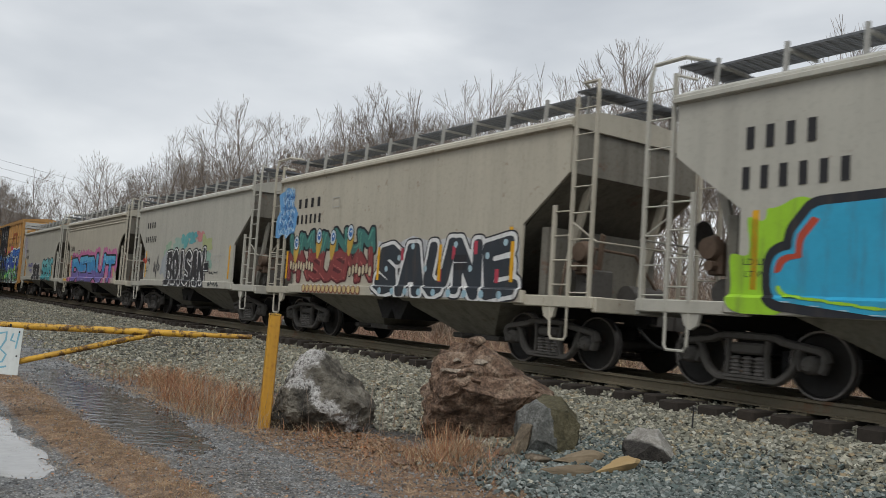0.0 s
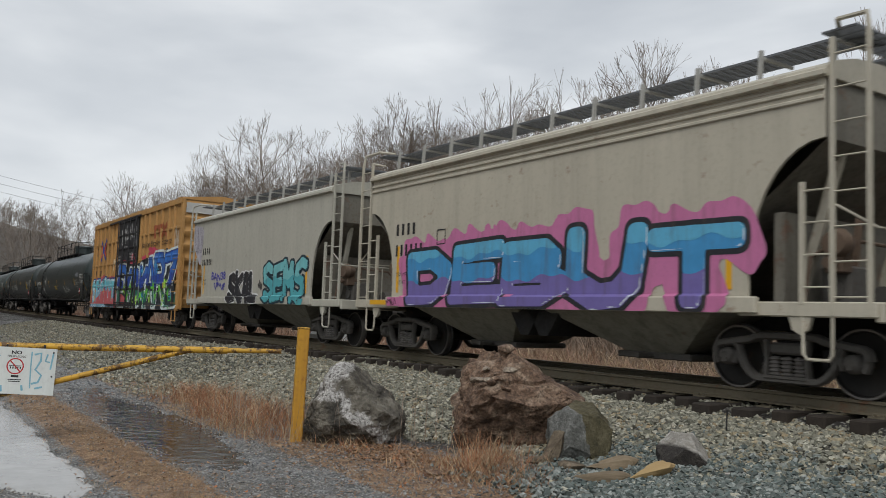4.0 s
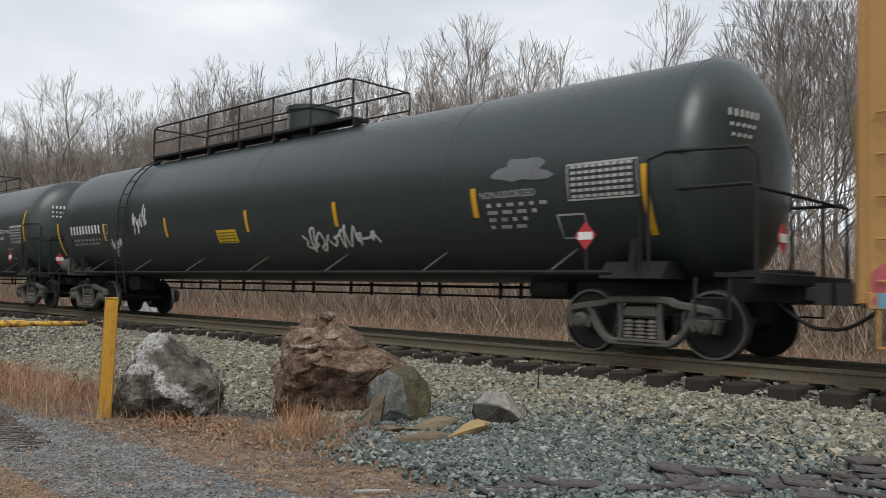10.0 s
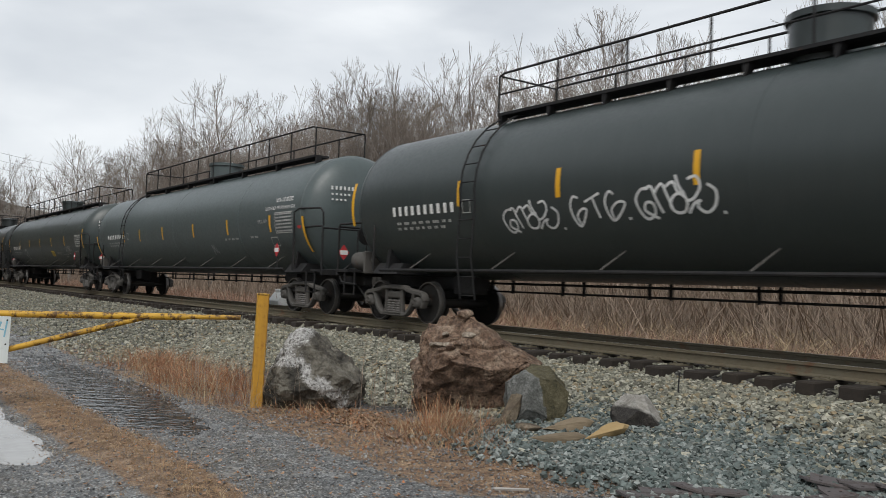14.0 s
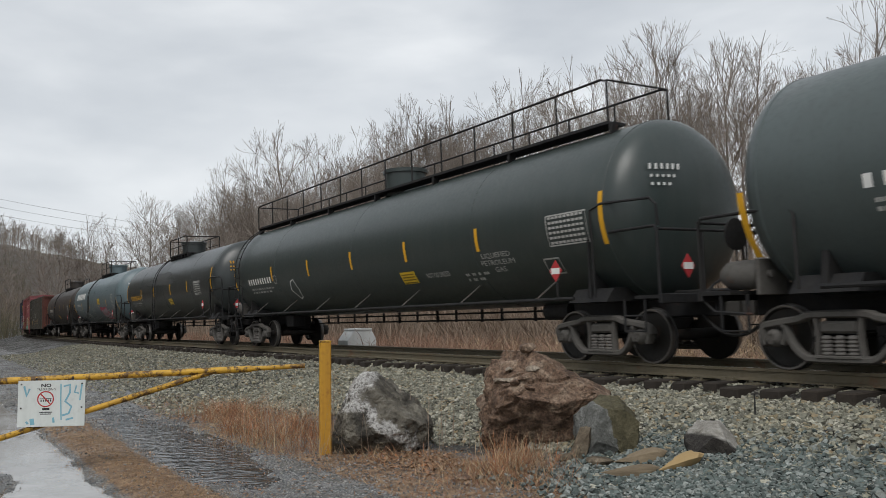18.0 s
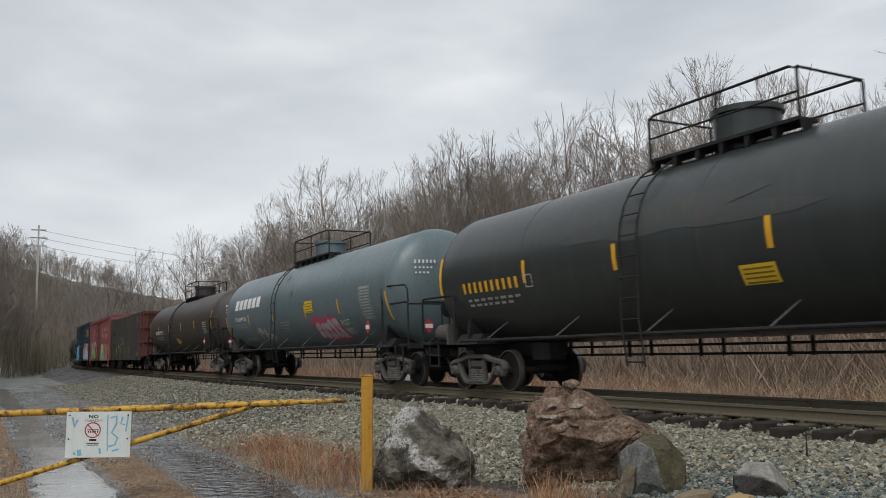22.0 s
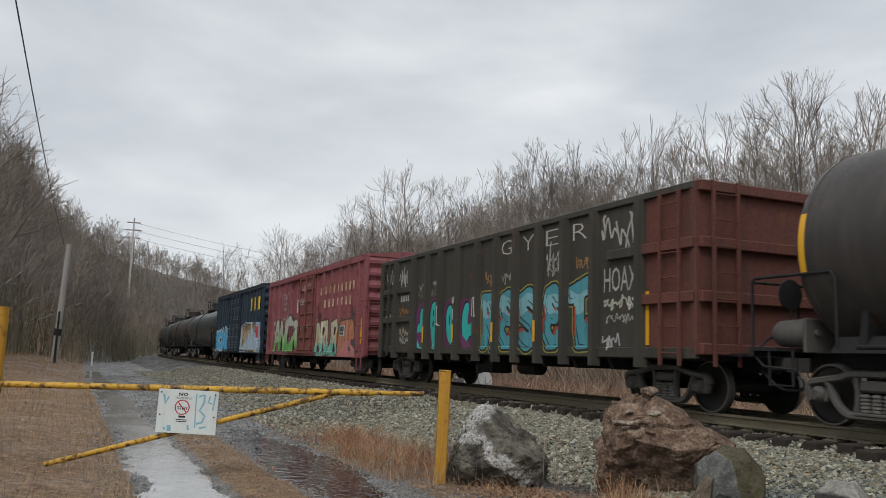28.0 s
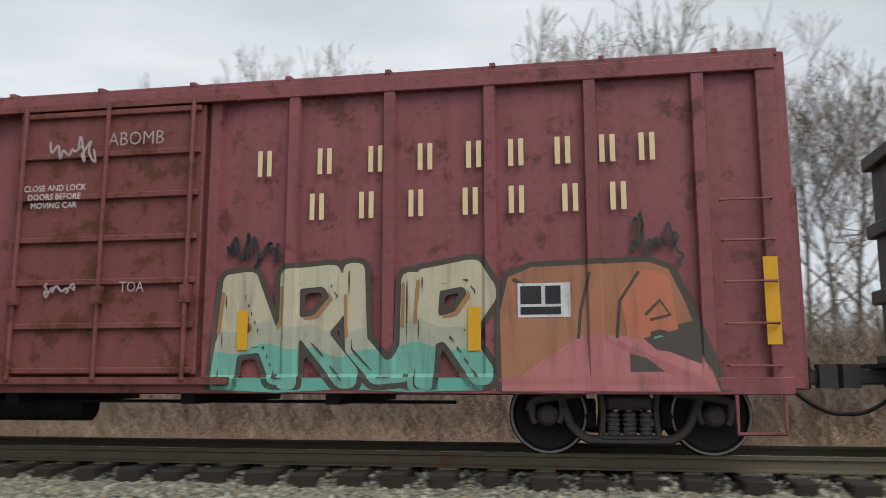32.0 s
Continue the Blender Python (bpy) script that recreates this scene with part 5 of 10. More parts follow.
# ---- high-sided gondola ----
def gondola_car(label, length, paint_fn=None):
    car = thing("gondola_car", label, "railway car")
    h = length / 2
    e = h - 0.72
    el = e - 0.32
    W, lo, top = 1.5, 0.92, 3.72
    for y in (-W, W):
        d = -1 if y < 0 else 1
        part("side_sheet", Geo().box(-el, 6.2, min(y, y - d * 0.04), max(y, y - d * 0.04), lo, top - 0.06), M_GONBLACK, car)
        part("rusty_side_sheet", Geo().box(6.2, e, min(y, y - d * 0.04), max(y, y - d * 0.04), lo, top - 0.06), M_GONRUST, car, "rust-red end panel")
        part("top_chord", Geo().box(-el, e, min(y - d * 0.07, y + d * 0.06), max(y - d * 0.07, y + d * 0.06), top - 0.12, top, 0.012), M_GONBLACK, car)
        part("bottom_chord", Geo().box(-el, e, min(y - d * 0.06, y + d * 0.05), max(y - d * 0.06, y + d * 0.05), lo - 0.06, lo + 0.12, 0.012), M_GONBLACK, car)
        xs = P_GON
        for x in xs:
            part("side_post", Geo().prism([(x - 0.10, y - d * 0.02), (x + 0.10, y - d * 0.02), (x + 0.065, y + d * 0.15), (x - 0.065, y + d * 0.15)], lo - 0.22, top - 0.1, "z"), M_GONBLACK, car)
        part("corner_post", Geo().box(e - 0.1, e + 0.03, min(y - d * 0.05, y + d * 0.05), max(y - d * 0.05, y + d * 0.05), lo, top, 0.01), M_GONRUST, car)
        for xa, xb in ((e - 1.3, e), (-el + 0.1, -6.0), (-5.77, -4.57), (e - 2.35, e - 1.5)):
            for z in ((2.72, 1.85) if xa < 0 or xb == e else (2.72,)):
                part("side_rail", Geo().box(xa, xb, min(y - d * 0.02, y + d * 0.10), max(y - d * 0.02, y + d * 0.10), z - 0.09, z + 0.09, 0.015), M_GONRUST if xb == e else M_GONBLACK, car)
    for d in (-1, 1):
        mt = M_GONRUST if d > 0 else M_GONBLACK
        q = e if d > 0 else el
        part("end_sheet", Geo().box(d * q - 0.02, d * q + 0.02, -W + 0.04, W - 0.04, lo, top), mt, car, "rusty end wall" if d > 0 else "")
        for z in (top - 0.08, 2.72, 1.85, lo + 0.1):
            part("end_rail", Geo().box(min(d * q, d * (q + 0.13)), max(d * q, d * (q + 0.13)), -W, W, z - 0.09, z + 0.09, 0.015), mt, car)
        ladder(car, d * (q - 0.55), -W - 0.10, 0.75, top - 0.1, 0.48, mat=mt, rungs=7)
        ladder(car, d * (q + 0.18), -1.05, 0.75, top, 0.5, along="y", mat=mt, rungs=7)
        g = Geo()
        g.box(min(d * q, d * (h - 0.35)), max(d * q, d * (h - 0.35)), -0.95, 0.95, 0.92, 0.97)
        part("end_platform", g, M_SHADE, car)
        coupler(car, d * q, d * h)
    g = Geo()
    g.box(-el, e, -1.35, 1.35, lo - 0.08, lo)
    g.box(-el, e, -0.25, 0.25, 0.66, lo)
    for k in range(9):
        x = -e + 2.6 + (2 * e - 5.2) * k / 8
        g.prism([(-1.4, lo), (1.4, lo), (1.25, lo - 0.28), (-1.25, lo - 0.28)], x - 0.05, x + 0.05, "x")
    g.box(-1.5, -0.7, -0.9, -0.3, 0.42, 0.8, 0.03)
    g.tube((0.4, -0.6, 0.6), (1.2, -0.6, 0.6), 0.18, n=12)
    part("underframe", g, M_SHADE, car)
    part("floor", Geo().box(-el, e, -W + 0.05, W - 0.05, lo, lo + 0.05), M_GONRUST, car)
    add_trucks(car, (-(h - 2.1), h - 2.1), 1.78)
    if paint_fn:
        paint_fn(car, -W - 0.006, e)
    return car

# ---- painted marks and graffiti ----
SPRAYS = {}


def sp(r, g, b, var=0.2):
    key = (r, g, b)
    if key not in SPRAYS:
        SPRAYS[key] = spray("sprayed_paint", key, 0.5, var, True)
    return SPRAYS[key]


TURQ, DEEPTURQ, INK, CHALK = (0.08, 0.36, 0.40), (0.05, 0.42, 0.38), (0.018, 0.02, 0.026), (0.66, 0.67, 0.66)


def lay(parent, name, me, y_at, cuts_x=(), cuts_z=(), lift=0.0, label=""):
    """Lays a flat painted mesh (in x and z) on an uneven side: y_at(x, z) gives the side's surface."""
    bm = bmesh.new()
    bm.from_mesh(me)
    xs = [v.co.x for v in bm.verts]
    zs = [v.co.z for v in bm.verts]
    if not xs:
        bm.free()
        return None
    for c in cuts_x:
        if min(xs) < c < max(xs):
            bmesh.ops.bisect_plane(bm, geom=bm.verts[:] + bm.edges[:] + bm.faces[:], plane_co=(c, 0, 0), plane_no=(1, 0, 0))
    for c in cuts_z:
        if min(zs) < c < max(zs):
            bmesh.ops.bisect_plane(bm, geom=bm.verts[:] + bm.edges[:] + bm.faces[:], plane_co=(0, 0, c), plane_no=(0, 0, 1))
    for v in bm.verts:
        v.co.y = y_at(v.co.x, v.co.z) - lift
    for f in bm.faces:
        if f.normal.y > 0:
            f.normal_flip()
    bm.to_mesh(me)
    bm.free()
    return part(name, me, None, parent, label, smooth=False)


def smooth_line(P, k=4):
    """A flowing line through the points."""
    out = []
    n = len(P)
    for i in range(n - 1):
        a, b, c, d = P[max(0, i - 1)], P[i], P[i + 1], P[min(n - 1, i + 2)]
        for q in range(k):
            t = q / k
            out.append(tuple(0.5 * (2 * b[m] + (c[m] - a[m]) * t + (2 * a[m] - 5 * b[m] + 4 * c[m] - d[m]) * t * t + (3 * b[m] - a[m] - 3 * c[m] + d[m]) * t ** 3) for m in (0, 1)))
    return out + [P[-1]]


# skeletons of hand-drawn letters in a unit square
SKELETON = {
    "A": (((0, 0), (0.38, 1), (0.62, 1), (1, 0)), ((0.2, 0.36), (0.8, 0.36))),
    "B": (((0, 0), (0, 1), (0.7, 1), (0.9, 0.78), (0.6, 0.53), (0.05, 0.52)), ((0.6, 0.53), (1, 0.28), (0.75, 0), (0, 0))),
    "C": (((1, 0.85), (0.7, 1), (0.2, 0.95), (0, 0.5), (0.2, 0.05), (0.7, 0), (1, 0.15)),),
    "D": (((0, 0), (0, 1), (0.6, 0.98), (1, 0.6), (0.9, 0.2), (0.55, 0), (0, 0)),),
    "E": (((1, 1), (0.05, 0.97), (0, 0), (1, 0.02)), ((0.02, 0.5), (0.78, 0.5))),
    "e": (((0.95, 0.86), (0.6, 1.0), (0.2, 0.93), (0.08, 0.74), (0.3, 0.56), (0.7, 0.53)), ((0.3, 0.53), (0.04, 0.38), (0.02, 0.16), (0.3, 0.0), (0.7, 0.02), (1.0, 0.2))),
    "t": (((0, 0.95), (1, 1)), ((0.45, 0.97), (0.38, 0.3), (0.5, 0.04), (0.8, 0.02), (1, 0.25))),
    "F": (((1, 1), (0.05, 0.95), (0, -0.05)), ((0.02, 0.5), (0.75, 0.5))),
    "I": (((0.5, 0), (0.5, 1)),),
    "K": (((0, 0), (0, 1)), ((0.95, 1), (0.1, 0.5), (1, 0))),
    "L": (((0, 1), (0, 0.02), (1, 0)),),
    "M": (((0, 0), (0.08, 1), (0.5, 0.4), (0.92, 1), (1, 0)),),
    "N": (((0, 0), (0.05, 1), (0.95, 0), (1, 1.05)),),
    "O": (((0.5, 1), (0.08, 0.8), (0, 0.4), (0.3, 0.02), (0.7, 0.02), (1, 0.4), (0.92, 0.8), (0.5, 1)),),
    "P": (((0, 0), (0, 1), (0.7, 1), (1, 0.75), (0.7, 0.48), (0.05, 0.46)),),
    "R": (((0, 0), (0, 1), (0.7, 1), (0.95, 0.76), (0.65, 0.5), (0.05, 0.48)), ((0.45, 0.48), (1, -0.02))),
    "S": (((1, 0.88), (0.6, 1), (0.12, 0.88), (0.1, 0.6), (0.85, 0.42), (0.92, 0.12), (0.45, 0), (0, 0.12)),),
    "T": (((0, 0.97), (1, 1)), ((0.5, 0.97), (0.52, 0))),
    "U": (((0, 1), (0.04, 0.25), (0.4, 0), (0.75, 0.06), (0.97, 0.3), (1, 1)),),
    "Y": (((0, 1), (0.45, 0.45), (1, 1)), ((0.47, 0.45), (0.42, 0))),
    "Z": (((0, 0.95), (1, 1), (0.05, 0), (1, 0.03)),),
}


def field_mesh(name, F, xs, zs, mat):
    """The part of a grid where F is above zero, as one flat mesh with an even edge."""
    keys, vs, fs = {}, [], []

    def at(x, z):
        q = (round(x, 4), round(z, 4))
        if q not in keys:
            keys[q] = len(vs)
            vs.append((x, 0.0, z))
        return keys[q]

    pos = F > 0
    some = pos[:-1, :-1] | pos[1:, :-1] | pos[:-1, 1:] | pos[1:, 1:]
    for i, j in zip(*np.nonzero(some)):
        ring = ((i, j), (i + 1, j), (i + 1, j + 1), (i, j + 1))
        face = []
        for (a, b), (c, d) in zip(ring, ring[1:] + ring[:1]):
            fa, fc = F[a, b], F[c, d]
            if fa > 0:
                face.append(at(xs[a], zs[b]))
            if (fa > 0) != (fc > 0):
                t = fa / (fa - fc)
                face.append(at(xs[a] + (xs[c] - xs[a]) * t, zs[b] + (zs[d] - zs[b]) * t))
        face = [q for k, q in enumerate(face) if q != face[k - 1]]
        if len(face) > 2:
            fs.append(tuple(face))
    me = bpy.data.meshes.new(name)
    me.from_pydata(vs, [], fs)
    me.materials.append(mat)
    return me


class Side:
    """A side to paint on: its surface and the edges of its ribs."""

    def __init__(self, car, y_at, cuts_x=(), cuts_z=(), dx=0.0, floor=0.0):
        self.car, self.y_at, self.cx, self.cz, self.dx, self.floor = car, y_at, cuts_x, cuts_z, dx, floor

    def put(self, name, me, lift, label=""):
        if self.dx:
            me.transform(Matrix.Translation((self.dx, 0, 0)))
        return lay(self.car, name, me, self.y_at, self.cx, self.cz, lift, label)

    def poly(self, pts, col, lift=0.002, name="paint_patch"):
        me = bpy.data.meshes.new(name)
        me.from_pydata([(x, 0, z) for x, z in pts], [], [tuple(range(len(pts)))])
        bm = bmesh.new()
        bm.from_mesh(me)
        bmesh.ops.triangulate(bm, faces=bm.faces)
        bm.to_mesh(me)
        bm.free()
        me.materials.append(sp(*col) if isinstance(col, tuple) else col)
        return self.put(name, me, lift)

    def blob(self, x0, x1, z0, z1, col, seed, lift=0.002, n=26, rag=0.16, name="paint_patch"):
        rnd = random.Random(seed)
        pts = []
        ph = [rnd.uniform(0, 6) for _ in range(3)]
        for i in range(n):
            a = 2 * math.pi * i / n
            r = 1 + rag * (math.sin(3 * a + ph[0]) + 0.7 * math.sin(5 * a + ph[1]) + 0.5 * math.sin(8 * a + ph[2])) * 0.6
            c, s = math.cos(a), math.sin(a)
            q = max(abs(c), abs(s)) ** 0.55
            pts.append(((x0 + x1) / 2 + (x1 - x0) / 2 * c / q * r * 0.95, (z0 + z1) / 2 + (z1 - z0) / 2 * s / q * r * 0.95))
        return self.poly(pts, col, lift, name)

    def line(self, pts, r, col, lift=0.006, name="paint_stroke"):
        g = Geo()
        P = [Vector(p) for p in pts]
        a, b = [], []
        for i, p in enumerate(P):
            d = P[min(i + 1, len(P) - 1)] - P[max(i - 1, 0)]
            d = d.normalized() if d.length > 1e-9 else Vector((1, 0))
            q = Vector((-d.y, d.x)) * r
            a.append(p + q)
            b.append(p - q)
        k = len(P)
        g.add([(v.x, 0, v.y) for v in a] + [(v.x, 0, v.y) for v in b], [(i, i + 1, k + i + 1, k + i) for i in range(k - 1)])
        me = bpy.data.meshes.new(name)
        me.from_pydata(g.v, [], g.f)
        me.materials.append(sp(*col) if isinstance(col, tuple) else col)
        return self.put(name, me, lift)

    def scribble(self, x0, x1, z0, z1, col, seed, r=0.014, turns=7, lift=0.006):
        """A quick zigzag tag that cannot be read."""
        rnd = random.Random(seed)
        k = max(6, turns * 2 + 2)
        ctrl = []
        for i in range(k):
            t = i / (k - 1)
            x = x0 + (x1 - x0) * min(1, max(0, t + rnd.uniform(-0.7, 0.45) / k))
            hi = i % 2 == 0
            z = z1 - (z1 - z0) * rnd.uniform(0, 0.55) if hi else z0 + (z1 - z0) * rnd.uniform(0, 0.5)
            ctrl.append((x, z))
            if rnd.random() < 0.6:
                q = rnd.choice((-1, 1)) * (x1 - x0) * rnd.uniform(0.5, 1.3) / k
                ctrl += [(x + q, z + (z1 - z0) * rnd.uniform(-0.3, 0.3)), (x + q * 0.4, z + (z1 - z0) * rnd.uniform(-0.45, 0.45))]
        return self.line(smooth_line(ctrl, 5), r, col, lift, "spray_tag")

    def cursive(self, curves, x0, x1, z0, z1, col, r=0.02, name="spray_tag"):
        """A tag written in loose curves; each curve in units of the box."""
        for k, c in enumerate(curves):
            self.line(smooth_line([(x0 + u * (x1 - x0), z0 + v * (z1 - z0)) for u, v in c], 5), r, col, 0.004 + 0.0006 * k, name)

    def text(self, body, x0, x1, z0, z1, col, lift=0.004, heavy=0.0, shear=0.0, tilt=0.0, spacing=1.0, name="lettering", bounce=0.0, seed=1, label=""):
        me = text_mesh(name, body, 1.0, sp(*col) if isinstance(col, tuple) else col, 0, heavy, shear, spacing)
        co = np.empty(len(me.vertices) * 3)
        me.vertices.foreach_get("co", co)
        co = co.reshape(-1, 3)
        lo, hi = co.min(0), co.max(0)
        c = (co - lo) / np.maximum(hi - lo, 1e-6)
        X = x0 + c[:, 0] * (x1 - x0)
        Z = z0 + c[:, 2] * (z1 - z0) + (X - (x0 + x1) / 2) * tilt
        if bounce:
            Z = Z + bounce * np.sin((X - x0) / (x1 - x0) * 3.1 * len(body) * 0.5 + seed)
        me.vertices.foreach_set("co", np.c_[X, 0 * X, Z].ravel())
        return self.put(name, me, lift, label)

    def bars(self, x0, x1, z0, z1, count, fill, line, seed=1, base=0.003, wild=0.5, shine=None):
        """Graffiti that cannot be read: leaning rounded bars with an outline."""
        rnd = random.Random(seed)
        w = (x1 - x0) / count
        h = z1 - z0
        for i in range(count):
            a = x0 + w * (i + 0.5) + rnd.uniform(-0.1, 0.1) * w
            lean = rnd.uniform(-wild, wild) * w
            top = z1 - rnd.uniform(0, 0.22) * h
            low = z0 + rnd.uniform(0, 0.10) * h
            ww = w * rnd.uniform(0.40, 0.54)

            def shape(m):
                up, dn, q = top + m, low - m, ww + m
                mid = (up + dn) / 2
                bite = rnd2.uniform(0.45, 0.8)
                return [(a - q - lean, dn), (a + q * 0.9 - lean, dn), (a + q * 1.05, dn + (mid - dn) * 0.5), (a + q * bite, mid), (a + q + lean * 0.6, mid + (up - mid) * 0.45), (a + q * 0.9 + lean, up), (a + lean * 1.2, up + 0.05 * h), (a - q * 0.85 + lean, up - 0.04 * h), (a - q + lean * 0.3, mid + (up - mid) * 0.4), (a - q * bite, mid - 0.03 * h), (a - q * 1.05 - lean * 0.5, dn + (mid - dn) * 0.4)]

            rnd2 = random.Random(seed * 31 + i)
            self.poly(shape(0.055), line, base, "graffiti_outline")
            rnd2 = random.Random(seed * 31 + i)
            self.poly(shape(0.0), fill[i % len(fill)] if isinstance(fill, list) else fill, base + 0.003, "graffiti_fill")
            cx, cz = a + rnd.uniform(-0.1, 0.1) * w, (top + low) / 2 + rnd.uniform(-0.1, 0.15) * h
            self.poly([(cx - w * 0.09, cz - h * 0.11), (cx + w * 0.07, cz - h * 0.08), (cx + w * 0.10, cz + h * 0.10), (cx - w * 0.04, cz + h * 0.13)], line, base + 0.006, "graffiti_counter")
            if shine:
                self.line([(a - ww * 0.75 - lean * 0.3, low + h * 0.12), (a - ww * 0.7 + lean * 0.1, (low + top) / 2), (a - ww * 0.55 + lean * 0.8, top - h * 0.08)], 0.018, shine, base + 0.006)

    def wild(self, body, x0, x1, z0, z1, r, layers, seed=1, gap=0.1, tall=0.12, res=0.038):
        """Large sprayed letters of heavy strokes. layers: grow, colour, lift, and then a height band (low, high) or an edge offset."""
        rnd = random.Random(seed)
        w = (x1 - x0) / len(body)
        for i, ch in enumerate(body):
            a, b = x0 + w * (i + gap / 2) + r, x0 + w * (i + 1 - gap / 2) - r
            lo, hi = z0 + r + rnd.uniform(0, tall) * (z1 - z0) * 0.4, z1 - r - rnd.uniform(0, tall) * (z1 - z0)
            lean, k1, k2 = rnd.uniform(-0.12, 0.12) * w, rnd.uniform(-0.1, 0.1), rnd.uniform(-0.12, 0.12)
            segs = []
            for line in SKELETON.get(ch, ()):
                P = [(a + (b - a) * (u + k1 * math.sin(5 * v)) + lean * (v - 0.5), lo + (hi - lo) * (v + k2 * (u - 0.5))) for u, v in line]
                rr = r * rnd.uniform(0.88, 1.12)
                segs += [(p, q, rr) for p, q in zip(P, P[1:])]
            self.letter(segs, layers, seed, res, 0.0004 * (i % 3))

    def letter(self, segs, layers, seed, res, up):
        """One sprayed letter from its heavy strokes, layer over layer."""
        m = max(max(l[0] for l in layers), 0) * 1.6 + 0.06 + max(q[2] for q in segs)
        px, pz = [v[0] for q in segs for v in q[:2]], [v[1] for q in segs for v in q[:2]]
        xs, zs = np.arange(min(px) - m, max(px) + m, res), np.arange(min(pz) - m, max(pz) + m, res)
        X, Z = np.meshgrid(xs, zs, indexing="ij")

        def field(X, Z):
            D = np.full(X.shape, 9.0)
            for (ax, az), (bx, bz), rr in segs:
                dx, dz = bx - ax, bz - az
                t = np.clip(((X - ax) * dx + (Z - az) * dz) / max(1e-9, dx * dx + dz * dz), 0, 1)
                ex, ez = np.abs(X - ax - t * dx), np.abs(Z - az - t * dz)
                D = np.minimum(D, (ex ** 3 + ez ** 3) ** (1 / 3) - rr)
            return D

        D = field(X, Z)
        for q, layer in enumerate(layers):
            grow, col, lift = layer[:3]
            rag = 0.35 * grow * (np.sin(X * 6.1 + seed) * np.sin(Z * 5.3 + X * 2.0) + 0.5 * np.sin(X * 13.0 + Z * 9.0)) if grow > 0.16 else 0.0
            F = np.minimum(grow + rag - D, Z - self.floor)
            if len(layer) > 3 and layer[3] is not None:
                wave = 0.05 * np.sin(X * 4.0 + seed) + 0.03 * np.sin(X * 11.0)
                F = np.minimum(F, np.minimum(Z - layer[3][0] + wave, layer[3][1] - Z - wave))
            if len(layer) > 4:
                F = np.minimum(F, field(X - layer[4][0], Z - layer[4][1]) - grow + 0.004)
            me = field_mesh("graffiti_layer", F, xs, zs, sp(*col) if isinstance(col, tuple) else col)
            if len(me.polygons):
                lay(self.car, ("graffiti_halo", "graffiti_outline", "graffiti_fill")[min(2, q)], me, self.y_at, (), (), lift + up)

    def disc(self, x, z, r, col, lift, rz=None, n=18, name="paint_dot"):
        return self.poly([(x + r * math.cos(2 * math.pi * i / n), z + (rz or r) * math.sin(2 * math.pi * i / n)) for i in range(n)], col, lift, name)

    def blocks(self, x0, x1, z0, z1, count, mat, slim=0.6, lift=0.004, rows=1, tilt=0.0, name="mark_bars", label=""):
        """Plain bars in place of marks and numbers; large ones are pieces of their own."""
        g = Geo()
        h = (z1 - z0) / rows
        w = (x1 - x0) / count
        for r in range(rows):
            a, b = z1 - (r + 0.82) * h if rows > 1 else z0, z1 - (r + 0.12) * h if rows > 1 else z1
            for i in range(count):
                x = x0 + w * i
                t = tilt * (x - x0)
                g.add([(x, 0, a + t), (x + w * slim, 0, a + t), (x + w * slim, 0, b + t), (x, 0, b + t)], [(0, 1, 2, 3)])
        if h > 0.12:
            for q in range(len(g.f)):
                me = bpy.data.meshes.new("mark_bar")
                me.from_pydata(g.v[4 * q:4 * q + 4], [], [(0, 1, 2, 3)])
                me.materials.append(mat)
                self.put("mark_bar", me, lift, label)
            return None
        me = bpy.data.meshes.new("fine_print")
        me.from_pydata(g.v, [], g.f)
        me.materials.append(mat)
        return tagged(self.put("fine_print", me, lift, label), label, kind="stuff")


def flat_side(car, y):
    return Side(car, lambda x, z: y + (-0.072 if z < 1.205 else 0.0), (), (1.2, 1.21), floor=0.985)


def ribbed_side(car, W, posts, door=None, rails=()):
    cx, cz = [], []
    for z in rails:
        cz += [z - 0.047, z - 0.045, z + 0.045, z + 0.047]
    for p in posts:
        cx += [p - 0.09, p - 0.06, p + 0.06, p + 0.09]
    if door:
        cx += [door[0] - 0.01, door[0], door[1], door[1] + 0.01]

    def y_at(x, z):
        if z < 0.845:
            return -W - 0.053
        if door and door[0] - 0.005 <= x <= door[1] + 0.005:
            return -W - 0.078
        for p in posts:
            d = abs(x - p)
            if d < 0.0605:
                return -W - 0.037
            if d < 0.0895:
                return -W - 0.037 + (d - 0.06) / 0.03 * 0.033
        if any(abs(z - q) < 0.046 for q in rails):
            return -W - 0.0235
        return -W - 0.003

    return Side(car, y_at, cx, cz, floor=0.69)


def round_side(car, R, zc, dx=0.0):
    return Side(car, lambda x, z: -math.sqrt(max(0.01, (R + 0.004) ** 2 - (z - zc) ** 2)), (), [0.9 + 0.07 * i for i in range(46)], dx)


PAINT = {}


def paints(key):
    def keep(fn):
        PAINT[key] = fn
        return fn
    return keep


def small_print(s, x, z, mat, seed=1, rows=2, w=1.0):
    rnd = random.Random(seed)
    for r in range(rows):
        a = x
        while a < x + w * (1 - 0.12 * r):
            q = rnd.uniform(0.08, 0.2)
            s.blocks(a, a + q, z - 0.10 * r, z - 0.10 * r + 0.05, max(1, int(q / 0.055)), mat, 0.75)
            a += q + 0.09


